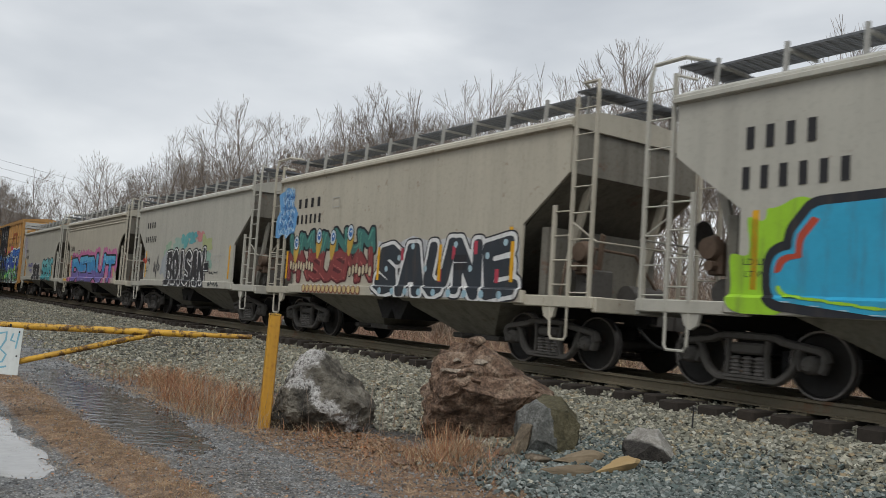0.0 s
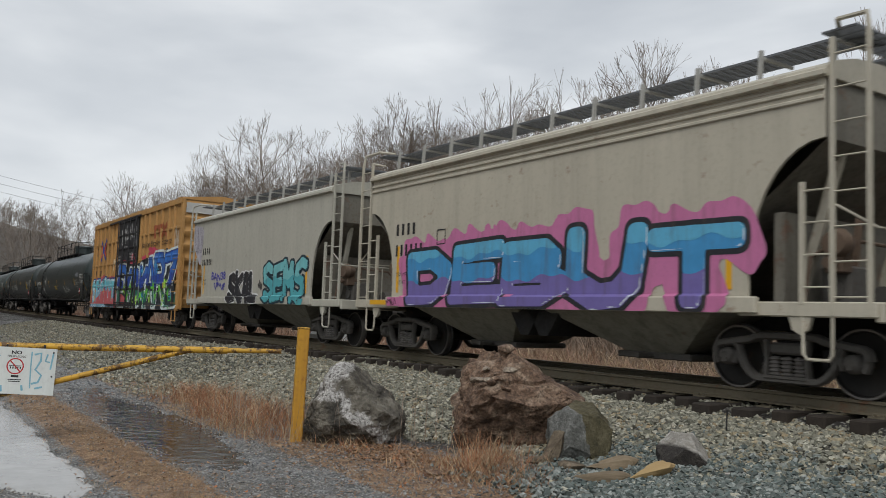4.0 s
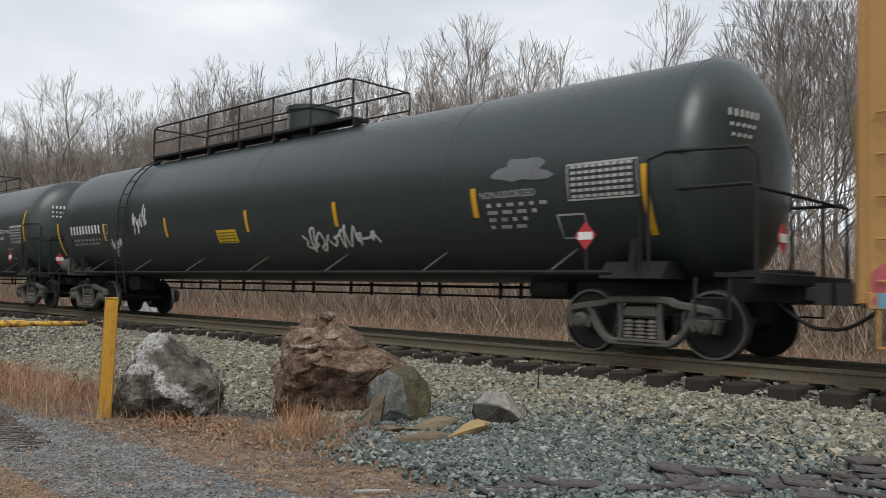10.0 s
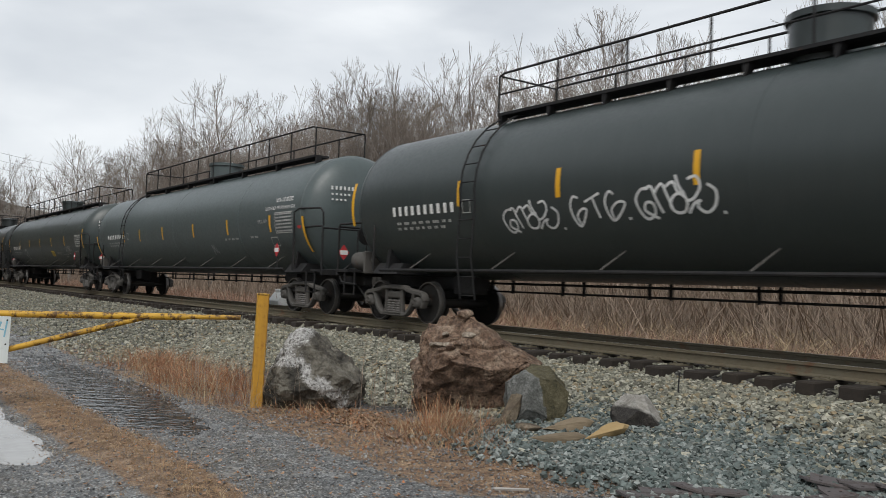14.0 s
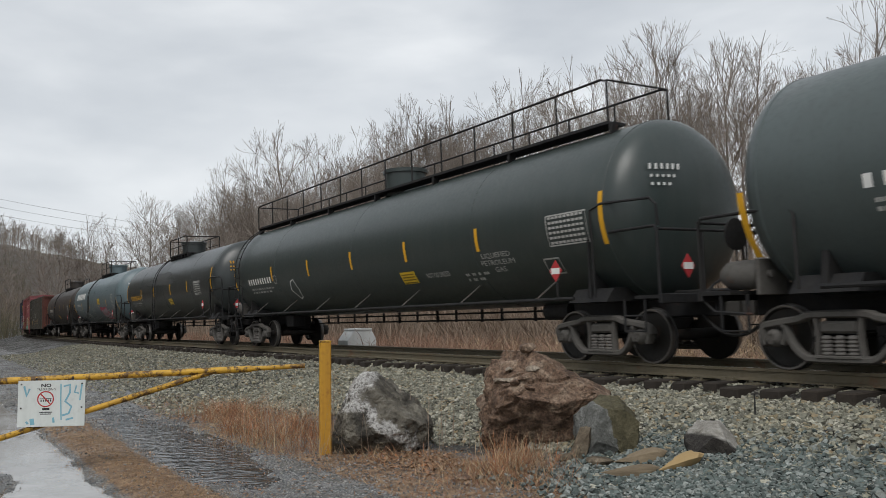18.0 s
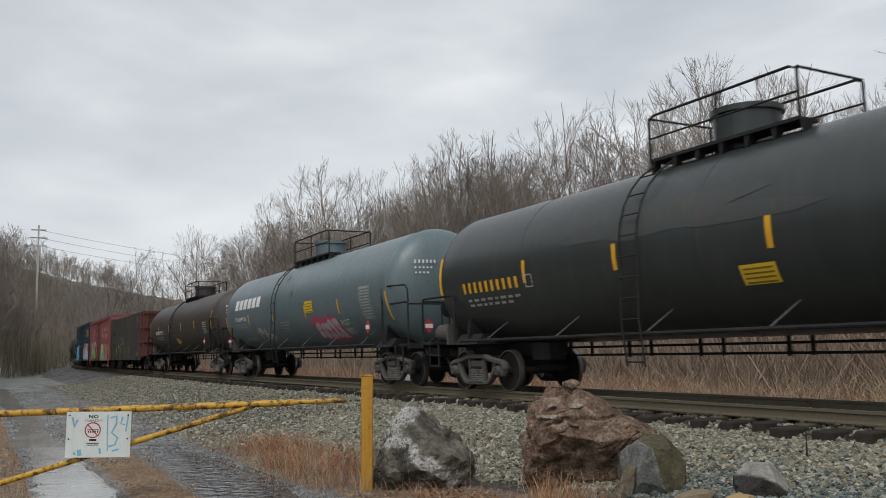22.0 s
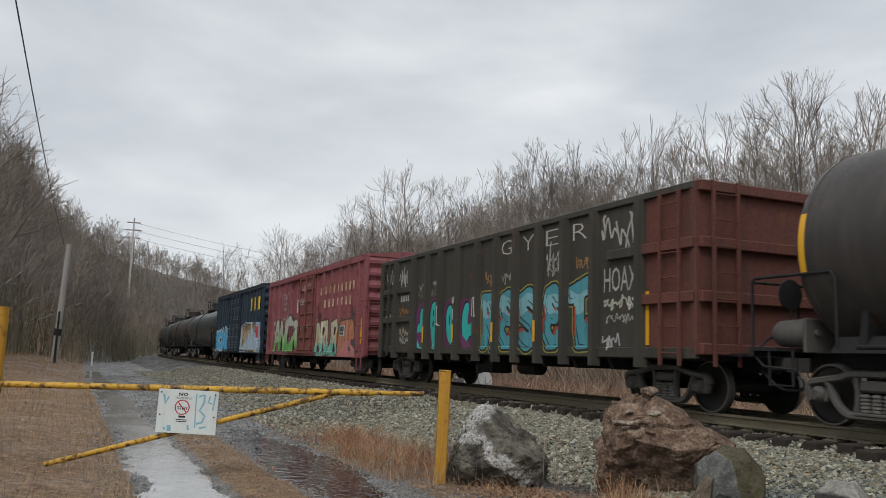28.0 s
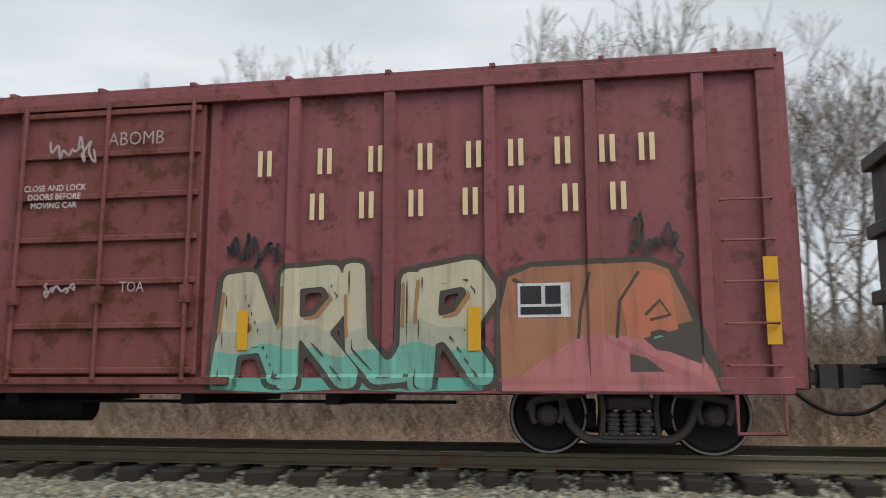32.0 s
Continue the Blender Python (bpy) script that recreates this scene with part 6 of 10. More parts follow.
@paints('hopper_a')
def paint_hopper_a(car, y, bx, ex):
    s = flat_side(car, y)
    s.blocks(-4.3, -3.22, 3.02, 3.30, 4, M_BLACKLET, 0.42, label="black reporting mark in plain bars")
    s.blocks(-4.34, -2.82, 2.52, 2.80, 6, M_BLACKLET, 0.42, label="black car number in plain bars")
    s.text("LD LMT", -4.28, -3.85, 1.58, 1.66, M_BLACKLET)
    s.text("LT WT", -4.25, -3.90, 1.43, 1.51, M_BLACKLET)
    s.blocks(-3.75, -3.38, 1.58, 1.66, 5, M_BLACKLET)
    s.blocks(-3.75, -3.38, 1.43, 1.51, 5, M_BLACKLET)
    lime, blue, red = (0.30, 0.55, 0.03), (0.03, 0.33, 0.52), (0.42, 0.06, 0.03)
    s.wild("SOC", -3.75, 4.3, 1.0, 2.36, 0.30, [(0.50, lime, 0.002, (0.99, 2.3)), (0.11, INK, 0.005), (0.0, blue, 0.008), (-0.05, red, 0.011, (1.5, 2.1), (0.08, -0.05)), (-0.06, lime, 0.014, (1.0, 1.35), (0.05, 0.03)), (0.0, (0.42, 0.56, 0.62), 0.017, None, (-0.02, 0.014))], 6, gap=-0.06, tall=0.05)


@paints('hopper_b')
def paint_hopper_b(car, y, bx, ex):
    s = flat_side(car, y)
    s.blocks(-4.25, -2.92, 3.05, 3.28, 4, M_BLACKLET, 0.42, label="black reporting mark in plain bars")
    s.blocks(-4.3, -2.9, 2.66, 2.88, 6, M_BLACKLET, 0.42, label="black car number in plain bars")
    s.line([(-2.45, 3.2), (-2.15, 3.2), (-2.15, 2.98), (-2.45, 2.98), (-2.45, 3.2)], 0.012, M_OFFWHITE)
    blue = (0.13, 0.33, 0.60)
    s.blob(-5.5, -4.35, 2.3, 3.6, blue, 9, 0.002, rag=0.25)
    for k in range(9):
        s.scribble(-5.4 + 0.04 * k, -4.5, 2.42 + 0.12 * k, 2.66 + 0.12 * k, (0.03, 0.13, 0.36) if k % 2 else (0.45, 0.62, 0.75), 20 + k, 0.014, 4, 0.005)
    teal, maroon, yel, cream = (0.05, 0.17, 0.15), (0.22, 0.05, 0.05), (0.50, 0.32, 0.06), (0.52, 0.44, 0.30)
    s.wild("UMUMNUM", -4.5, -0.45, 1.9, 2.45, 0.055, [(0.09, INK, 0.002), (0.04, teal, 0.005), (0.0, (0.10, 0.30, 0.24), 0.008, None, (0.03, -0.03))], 5, gap=-0.1)
    s.wild("MNSUSMN", -4.55, -0.5, 1.28, 2.02, 0.065, [(0.06, (0.10, 0.025, 0.03), 0.0035), (0.02, maroon, 0.0065), (0.0, (0.40, 0.12, 0.11), 0.0095, None, (0.025, 0.02))], 8, gap=-0.15)
    for k, (x, z) in enumerate(((-4.2, 2.2), (-3.0, 2.33), (-2.3, 2.28), (-1.5, 2.36))):
        s.poly(rounded([(x - 0.16, z - 0.05), (x - 0.06, z - 0.62), (x + 0.12, z - 0.35), (x + 0.2, z + 0.02)]), yel, 0.0115)
        s.disc(x, z, 0.15, INK, 0.0125, 0.19)
        s.disc(x, z, 0.125, (0.50, 0.58, 0.62), 0.0140, 0.165)
        s.disc(x + 0.01, z, 0.075, (0.05, 0.16, 0.42), 0.0155, 0.10)
        s.disc(x + 0.02, z + 0.02, 0.03, CHALK, 0.0170)
    for k in range(9):
        s.disc(-4.42 + 0.145 * k, 1.66 - 0.03 * (k % 3), 0.075, INK, 0.0115, 0.13, 10)
        s.disc(-4.42 + 0.145 * k, 1.66 - 0.03 * (k % 3), 0.055, cream, 0.0135, 0.11, 10, "painted_tooth")
    for k in range(7):
        s.disc(-1.42 + 0.145 * k, 1.50 + 0.03 * (k % 3), 0.075, INK, 0.0115, 0.13, 10)
        s.disc(-1.42 + 0.145 * k, 1.50 + 0.03 * (k % 3), 0.055, cream, 0.0135, 0.11, 10, "painted_tooth")
    for k in range(14):
        s.disc(-3.5 + 0.20 * k, 1.09, 0.10, (0.20, 0.06, 0.04), 0.003, 0.10, 10)
        s.disc(-3.5 + 0.20 * k, 1.10, 0.075, (0.55, 0.42, 0.20), 0.006, 0.08, 10, "painted_tooth")
    dark, red = (0.030, 0.038, 0.048), (0.42, 0.05, 0.08)
    s.poly([(-0.35, 1.02), (4.25, 1.02), (4.2, 1.95), (3.9, 2.1), (3.2, 2.0), (2.5, 2.18), (1.7, 2.05), (1.0, 2.2), (0.3, 2.02), (-0.3, 2.14)], (0.50, 0.52, 0.54), 0.002)
    s.wild("SAUNE", -0.3, 4.2, 1.0, 2.12, 0.15, [(0.10, INK, 0.004), (0.07, CHALK, 0.007), (0.0, dark, 0.010)], 12, gap=0.0, tall=0.08)
    for k in range(9):
        s.disc(0.0 + 0.48 * k, 1.10, 0.07, (0.30, 0.46, 0.54), 0.013)
        s.disc(0.1 + 0.47 * k, 1.55 + 0.22 * (k % 3), 0.06, (0.36, 0.50, 0.56), 0.013)
    for x, z in ((0.62, 1.72), (3.0, 1.8), (1.95, 1.3), (3.62, 1.3), (2.35, 1.72)):
        s.poly(rect(x, x + 0.10, z, z + 0.24), red, 0.0125)
    s.poly(rect(2.42, 2.82, 1.52, 1.80), INK, 0.0145, "data_panel")
    s.line([(2.43, 1.66), (2.81, 1.66)], 0.008, CHALK, 0.0165)
    for x in (-4.65, -0.22, 1.98, 4.05):
        s.poly(rect(x - 0.045, x + 0.045, 1.32, 2.0), M_REFLECT, 0.0175, "reflector")


@paints('hopper_c')
def paint_hopper_c(car, y, bx, ex):
    s = flat_side(car, y)
    s.blocks(-4.34, -3.22, 3.08, 3.30, 4, M_BLACKLET, 0.42, label="black reporting mark in plain bars")
    s.blocks(-4.38, -3.02, 2.56, 2.78, 6, M_BLACKLET, 0.42, label="black car number in plain bars")
    s.line([(-2.55, 3.16), (-2.28, 3.16), (-2.28, 2.92), (-2.55, 2.92), (-2.55, 3.16)], 0.012, M_OFFWHITE)
    s.text("LD LMT", -4.25, -3.85, 1.60, 1.67, M_BLACKLET)
    s.text("LT WT", -4.22, -3.88, 1.47, 1.54, M_BLACKLET)
    s.scribble(-4.55, -4.05, 1.80, 2.02, (0.55, 0.03, 0.03), 5, 0.03, 3)
    s.scribble(-3.98, -3.65, 1.80, 2.05, (0.09, 0.09, 0.09), 6, 0.016, 3)
    s.scribble(-3.1, -2.5, 1.3, 1.9, (0.07, 0.07, 0.08), 8, 0.016, 4)
    for k, (x0, x1, z0, z1, c) in enumerate(((-2.0, -1.2, 2.0, 2.5, (0.30, 0.42, 0.30)), (-1.2, 0.2, 2.2, 2.6, (0.30, 0.42, 0.36)), (-0.3, 0.5, 2.3, 2.75, (0.12, 0.36, 0.36)), (0.4, 1.2, 2.4, 2.8, (0.10, 0.33, 0.35)), (1.2, 1.9, 2.45, 2.78, (0.48, 0.20, 0.20)), (1.7, 2.6, 2.0, 2.6, (0.36, 0.40, 0.20)), (2.1, 2.7, 1.5, 2.1, (0.26, 0.40, 0.33)), (-2.3, -1.6, 1.3, 2.1, (0.33, 0.36, 0.38)))):
        s.blob(x0, x1, z0, z1, c, 300 + k, 0.0015 + 0.0003 * k, rag=0.4)
    s.wild("BOISAN", -1.6, 2.15, 1.02, 2.24, 0.105, [(0.10, INK, 0.0045), (0.055, CHALK, 0.0075), (0.015, (0.03, 0.033, 0.038), 0.0105), (0.0, (0.52, 0.53, 0.53), 0.0135, None, (-0.022, 0.012))], 3, gap=-0.06, tall=0.1)
    s.poly([(-1.7, 1.0), (2.3, 1.0), (2.25, 1.19), (-1.6, 1.19)], (0.045, 0.05, 0.06), 0.003)
    s.poly(rect(2.05, 2.5, 1.48, 1.82), INK, 0.012)
    s.line([(2.08, 1.78), (2.47, 1.78), (2.47, 1.52), (2.08, 1.52), (2.08, 1.78)], 0.012, CHALK, 0.015)
    s.scribble(2.7, 3.6, 1.05, 1.17, (0.06, 0.07, 0.07), 14, 0.014, 6)
    s.scribble(2.6, 3.3, 1.4, 1.5, (0.06, 0.07, 0.07), 15, 0.014, 3)
    small_print(s, 2.7, 1.95, M_OFFWHITE, 3, 3, 0.9)


@paints('hopper_d')
def paint_hopper_d(car, y, bx, ex):
    s = flat_side(car, y)
    s.blocks(-4.28, -3.42, 2.48, 2.72, 4, M_BLACKLET, 0.42, label="black reporting mark in plain bars")
    s.blocks(-4.28, -3.14, 2.04, 2.28, 6, M_BLACKLET, 0.42, label="black car number in plain bars")
    s.line([(-2.7, 2.5), (-2.42, 2.5), (-2.42, 2.22), (-2.7, 2.22), (-2.7, 2.5)], 0.014, M_BLACKLET)
    s.text("LD LMT", -4.2, -3.8, 1.62, 1.70, M_BLACKLET)
    s.text("LT WT", -4.15, -3.85, 1.45, 1.53, M_BLACKLET)
    pink, blue, violet = (0.50, 0.16, 0.32), (0.05, 0.26, 0.52), (0.16, 0.13, 0.36)
    s.wild("DEBUT", -3.75, 4.3, 0.99, 2.26, 0.185, [(0.26, pink, 0.002), (0.075, INK, 0.005), (0.0, violet, 0.008, (0.9, 1.52)), (0.0, blue, 0.0085, (1.5, 3.0)), (0.0, (0.10, 0.38, 0.58), 0.0115, (1.95, 3.0)), (-0.01, (0.60, 0.66, 0.72), 0.0145, None, (-0.022, 0.014))], 2, gap=-0.03, tall=0.12)
    s.poly(rect(-4.45, -3.7, 1.0, 1.18), pink, 0.003)
    for x, z, q in ((-3.35, 2.12, 0.05), (-1.05, 2.42, 0.09), (-0.85, 2.44, 0.04), (-3.0, 2.02, 0.07)):
        s.disc(x, z, q, pink, 0.003)
    s.poly(rect(-5.2, -4.5, 1.02, 1.12), M_REFLECT, 0.004, "reflector")
    s.scribble(-4.5, -4.05, 1.02, 1.16, (0.12, 0.03, 0.08), 5, 0.014, 3)
    for k in range(6):
        s.line([(-ex + 0.1, 3.66 + 0.04 * k), (ex - 0.1, 3.66 + 0.04 * k)], 0.006, (0.33, 0.29, 0.22), 0.002)


@paints('hopper_e')
def paint_hopper_e(car, y, bx, ex):
    s = flat_side(car, y)
    s.blocks(-4.4, -3.6, 2.62, 2.84, 4, M_BLACKLET, 0.42, label="black reporting mark in plain bars")
    s.blocks(-4.4, -3.4, 2.26, 2.46, 6, M_BLACKLET, 0.42, label="black car number in plain bars")
    s.line([(-2.52, 2.64), (-2.2, 2.64), (-2.2, 2.36), (-2.52, 2.36), (-2.52, 2.64)], 0.012, M_OFFWHITE)
    s.text("LD LMT", -4.3, -3.9, 1.72, 1.78, M_BLACKLET)
    s.text("LT WT", -4.28, -3.94, 1.60, 1.66, M_BLACKLET)
    s.poly([(-5.5, 3.7), (-5.45, 2.95), (-4.75, 2.3), (-4.6, 2.3), (-4.42, 3.4), (-4.6, 3.6)], (0.42, 0.40, 0.44), 0.002)
    for k in range(6):
        s.line([(-5.4 + 0.17 * k, 3.6), (-5.3 + 0.16 * k, 3.0), (-5.1 + 0.1 * k, 2.7)], 0.012, (0.10, 0.09, 0.12), 0.005)
    vio = (0.06, 0.06, 0.38)
    s.text("BAN38", -3.35, -2.0, 1.72, 1.98, vio, 0.004, 0.012, bounce=0.03)
    s.scribble(-3.0, -1.95, 1.42, 1.66, vio, 31, 0.02, 5)
    s.wild("SKAL", -1.65, 0.78, 1.0, 1.98, 0.085, [(0.085, CHALK, 0.003), (0.045, INK, 0.006), (0.0, (0.50, 0.51, 0.51), 0.009, None, (-0.018, 0.012))], 21, gap=-0.1, tall=0.12)
    s.scribble(0.85, 1.15, 1.35, 1.7, (0.06, 0.06, 0.06), 33, 0.02, 3)
    dk = (0.012, 0.035, 0.05)
    s.wild("SEMS", 1.25, 4.1, 1.0, 2.22, 0.115, [(0.065, dk, 0.003), (0.0, TURQ, 0.006), (0.0, (0.16, 0.46, 0.48), 0.009, (1.7, 3.0)), (0.0, dk, 0.012, None, (-0.02, 0.012))], 41, gap=-0.1, tall=0.22)
    s.poly([(3.5, 1.14), (4.15, 1.14), (4.05, 0.98), (3.75, 0.98)], TURQ, 0.005)
    small_print(s, 3.3, 1.75, M_OFFWHITE, 8, 1, 0.6)


P_FBOX = [-7.2, -6.45, -5.45, -4.55, -3.7, -2.9, -2.2, 1.75, 2.4, 3.1, 4.15, 5.0, 6.0, 6.75]
D_FBOX = (-1.95, 1.5)


@paints('yellow_box')
def paint_yellow_box(car, y, e):
    s = ribbed_side(car, 1.5, P_FBOX, D_FBOX, (1.73, 2.78, 3.83))
    s.text("next", -7.05, -6.56, 3.56, 3.74, M_BROWNDARK, shear=0.25)
    s.text("load", -7.05, -6.56, 3.27, 3.47, M_BROWNDARK, shear=0.25)
    s.text("any", -4.42, -4.0, 3.62, 3.82, M_BROWNDARK, shear=0.25)
    s.text("road", -4.44, -3.85, 3.34, 3.54, M_BROWNDARK, shear=0.25)
    cx, cz = -5.4, 3.55
    for a, b, c in (((-0.55, 0.42), (0.0, 0.05), M_LOGOBLUE), ((-0.55, -0.55), (0.05, 0.0), M_LOGOBLUE), ((0.10, 0.10), (0.52, 0.52), M_LOGOBLUE), ((0.10, -0.18), (0.50, -0.52), M_LOGOBLUE), ((-0.56, 0.22), (-0.12, -0.02), M_LOGORED), ((-0.56, -0.38), (-0.12, -0.06), M_LOGORED), ((0.12, -0.02), (0.55, 0.34), M_LOGORED), ((0.12, -0.10), (0.55, -0.30), M_LOGORED)):
        s.line([(cx + a[0], cz + a[1]), (cx + b[0], cz + b[1])], 0.085, c, 0.004, "emblem_bar")
    s.line([(cx - 0.05, cz + 0.10), (cx + 0.06, cz - 0.03), (cx - 0.02, cz - 0.15)], 0.08, M_LOGOBLUE, 0.006, "emblem_bar")
    s.blocks(-6.95, -6.5, 2.30, 2.52, 2, M_BROWNDARK, 0.66)
    s.blocks(-6.05, -5.5, 2.26, 2.50, 2, M_BROWNDARK, 0.66)
    # sprayed red mist and pale blue letters at the rear half
    red, pale, navy = (0.46, 0.10, 0.11), (0.20, 0.40, 0.52), (0.03, 0.06, 0.20)
    s.poly([(-7.75, 0.72), (-7.8, 1.35), (-7.3, 1.75), (-6.6, 2.22), (-5.9, 2.10), (-5.0, 2.32), (-4.2, 2.12), (-3.4, 2.2), (-2.75, 2.18), (-2.3, 1.85), (-2.22, 1.2), (-1.96, 1.0), (-1.96, 0.72)], red, 0.002)
    s.poly([(-1.94, 0.85), (-0.4, 0.85), (0.1, 1.1), (-0.5, 1.3), (-1.94, 1.35)], red, 0.002)
    s.wild("SPERT", -7.55, -2.35, 0.70, 2.05, 0.155, [(0.13, navy, 0.004), (0.05, (0.52, 0.64, 0.70), 0.008), (0.0, pale, 0.011), (0.0, (0.13, 0.44, 0.52), 0.0135, (1.55, 3.0)), (-0.02, (0.60, 0.70, 0.74), 0.016, None, (-0.016, -0.03))], 51, gap=-0.02, tall=0.05)
    for x in (-6.75, -4.75, -2.98):
        s.poly(rect(x - 0.09, x + 0.06, 0.98, 1.6), M_REFLECT, 0.016, "reflector")
    s.blocks(-6.95, -6.4, 1.84, 2.02, 2, M_BROWNDARK, 0.66, 0.016)
    s.blocks(-6.0, -5.5, 1.84, 2.02, 2, M_BROWNDARK, 0.66, 0.016)
    s.blocks(-5.1, -4.6, 1.86, 2.04, 2, M_BROWNDARK, 0.66, 0.016)
    s.scribble(-3.0, -2.5, 2.5, 3.1, (0.62, 0.5, 0.33), 61, 0.02, 4)
    s.poly(rect(-2.36, -2.22, 2.86, 3.12), CHALK, 0.004)
    # the long dark blue piece over the door and the front half
    blue, dark, white, green, cyan = (0.02, 0.06, 0.30), (0.016, 0.022, 0.03), (0.60, 0.68, 0.68), (0.13, 0.50, 0.05), (0.05, 0.30, 0.55)
    s.poly([(-1.2, 0.78), (-0.6, 1.3), (-1.0, 2.15), (0.2, 2.62), (1.0, 2.48), (2.2, 2.72), (3.9, 2.9), (4.6, 2.6), (6.1, 3.1), (6.1, 2.85), (7.3, 2.78), (7.4, 0.78)], dark, 0.003)
    for body, q in (("FYAK", (-1.5, 3.4, 0.72, 2.75)), ("ARZ", (3.1, 7.6, 0.72, 3.05))):
        s.wild(body, q[0], q[1], q[2], q[3], 0.20, [(0.11, white, 0.006), (0.02, dark, 0.0095), (0.0, (0.015, 0.13, 0.09), 0.0125, (0.5, 1.45)), (0.0, blue, 0.0125, (1.62, 4.0)), (-0.05, (0.03, 0.14, 0.46), 0.0155, (2.1, 4.0)), (0.0, (0.46, 0.60, 0.56), 0.0175, (0.5, 1.7), (0.05, 0.03))], len(body), gap=-0.14, tall=0.16, res=0.04)
    for k, (x, z) in enumerate(((-0.3, 1.5), (0.3, 1.2), (0.9, 1.6), (1.8, 1.1), (2.4, 1.25), (3.4, 1.4), (3.9, 1.1), (4.8, 1.2), (5.3, 1.5), (5.9, 1.1), (6.5, 1.3), (7.0, 1.0), (1.3, 0.95), (2.9, 0.95), (4.4, 1.6), (6.1, 1.7))):
        pts = []
        rnd = random.Random(70 + k)
        for i in range(10):
            a = math.pi * i / 5 + k
            r = rnd.uniform(0.26, 0.42) if i % 2 else 0.11
            pts.append((x + r * math.cos(a), z + r * 0.9 * math.sin(a)))
        s.poly(pts, green if k % 3 else (0.30, 0.56, 0.08), 0.0195)
    for k, (x, z) in enumerate(((0.1, 2.3), (2.5, 2.3), (4.5, 2.5), (4.9, 2.3), (7.0, 1.2), (1.2, 1.9), (2.7, 1.2))):
        for i in range(4):
            a = math.pi * i / 4
            s.line([(x - 0.2 * math.cos(a), z - 0.2 * math.sin(a)), (x + 0.2 * math.cos(a), z + 0.2 * math.sin(a))], 0.02, cyan, 0.0185)
    for k, (x0, x1, z0, z1) in enumerate(((-1.0, 0.0, 2.45, 2.85), (0.6, 1.4, 2.6, 3.1), (2.3, 3.0, 2.75, 2.95), (3.2, 4.6, 2.9, 3.25), (6.15, 6.5, 2.3, 3.0), (-1.6, 0.2, 0.8, 1.1), (7.3, 7.65, 2.0, 2.7))):
        s.blob(x0, x1, z0, z1, (0.50, 0.05, 0.10), 400 + k, 0.001, rag=0.3)
    sill = Side(car, lambda x, z: -1.553)
    sill.poly(rect(-1.95, 7.6, 0.69, 0.845), dark, 0.002)
    sill.poly(rect(-7.7, -2.3, 0.69, 0.845), (0.16, 0.34, 0.45), 0.002)
    sill.poly(rect(-2.3, -1.95, 0.69, 0.845), red, 0.002)
    for k, (xa, xb) in enumerate(((-1.4, -0.3), (0.9, 1.5), (2.9, 3.6), (4.4, 5.0), (5.9, 6.2))):
        sill.poly([(xa, 0.69), (xb, 0.69), (xb - 0.1, 0.845), (xa + 0.15, 0.845)], white, 0.004)
    s.scribble(-1.2, 0.6, 3.6, 4.3, (0.55, 0.56, 0.56), 71, 0.025, 7)
    s.text("2020", -0.9, -0.1, 3.35, 3.5, (0.5, 0.5, 0.5), shear=0.2)
    s.scribble(0.9, 1.4, 3.5, 4.4, (0.40, 0.41, 0.42), 73, 0.018, 6)
    s.text("CLOSE AND LOCK\nDOOR BEFORE\nMOVING CAR", 0.3, 1.35, 2.75, 3.15, M_WHITE)
    s.blocks(-1.75, -1.35, 2.55, 3.1, 2, M_OFFWHITE, 0.6, rows=4)
    s.text("Railcar Pooling Experts", 2.15, 6.65, 3.18, 3.52, M_BROWNDARK)
    for x0, x1 in ((3.85, 4.45), (4.5, 5.1)):
        s.poly(rect(x0, x1, 3.95, 4.12), M_BROWNRED, 0.004, "emblem_bar")
        s.poly(rect((x0 + x1) / 2 - 0.09, (x0 + x1) / 2 + 0.09, 3.58, 3.95), M_BROWNRED, 0.004, "emblem_bar")
    s.line([(5.15, 3.58), (5.85, 4.12)], 0.09, M_BROWNRED, 0.004, "emblem_bar")
    s.line([(5.15, 4.12), (5.85, 3.58)], 0.09, M_BROWNRED, 0.0055, "emblem_bar")
    s.scribble(6.95, 7.6, 2.9, 3.7, (0.55, 0.46, 0.36), 75, 0.02, 6)
    s.poly(rect(5.75, 6.1, 1.55, 1.75), M_YSIGN, 0.018, "notice")
    g = Geo().box(e + 0.095, e + 0.10, -1.4, 0.9, 4.36, 4.74)
    part("end_notice", g, M_OFFWHITE, car, "pale notice board on the end", smooth=False)


M_BROWNDARK = spray("dark_brown_lettering", (0.055, 0.03, 0.015), var=0.1)


def hazard_table(s, x0, x1, z0, z1, mat=None):
    mat = mat or M_OFFWHITE
    s.line([(x0, z1), (x1, z1), (x1, z0), (x0, z0), (x0, z1)], 0.012, mat)
    n = max(3, int((z1 - z0) / 0.075))
    for r in range(n):
        z = z0 + (z1 - z0) * (r + 0.3) / n
        s.blocks(x0 + 0.05, x1 - 0.05, z, z + 0.04, 9, mat, 0.75)


def yellow_notice(s, x0, x1, z0, z1):
    s.poly(rect(x0, x1, z0, z1), M_YSIGN, 0.004, "notice")
    for k in range(4):
        z = z0 + (z1 - z0) * (k + 0.4) / 4.4
        s.line([(x0 + 0.05, z), (x1 - 0.05, z)], 0.012, (0.22, 0.14, 0.01), 0.008)


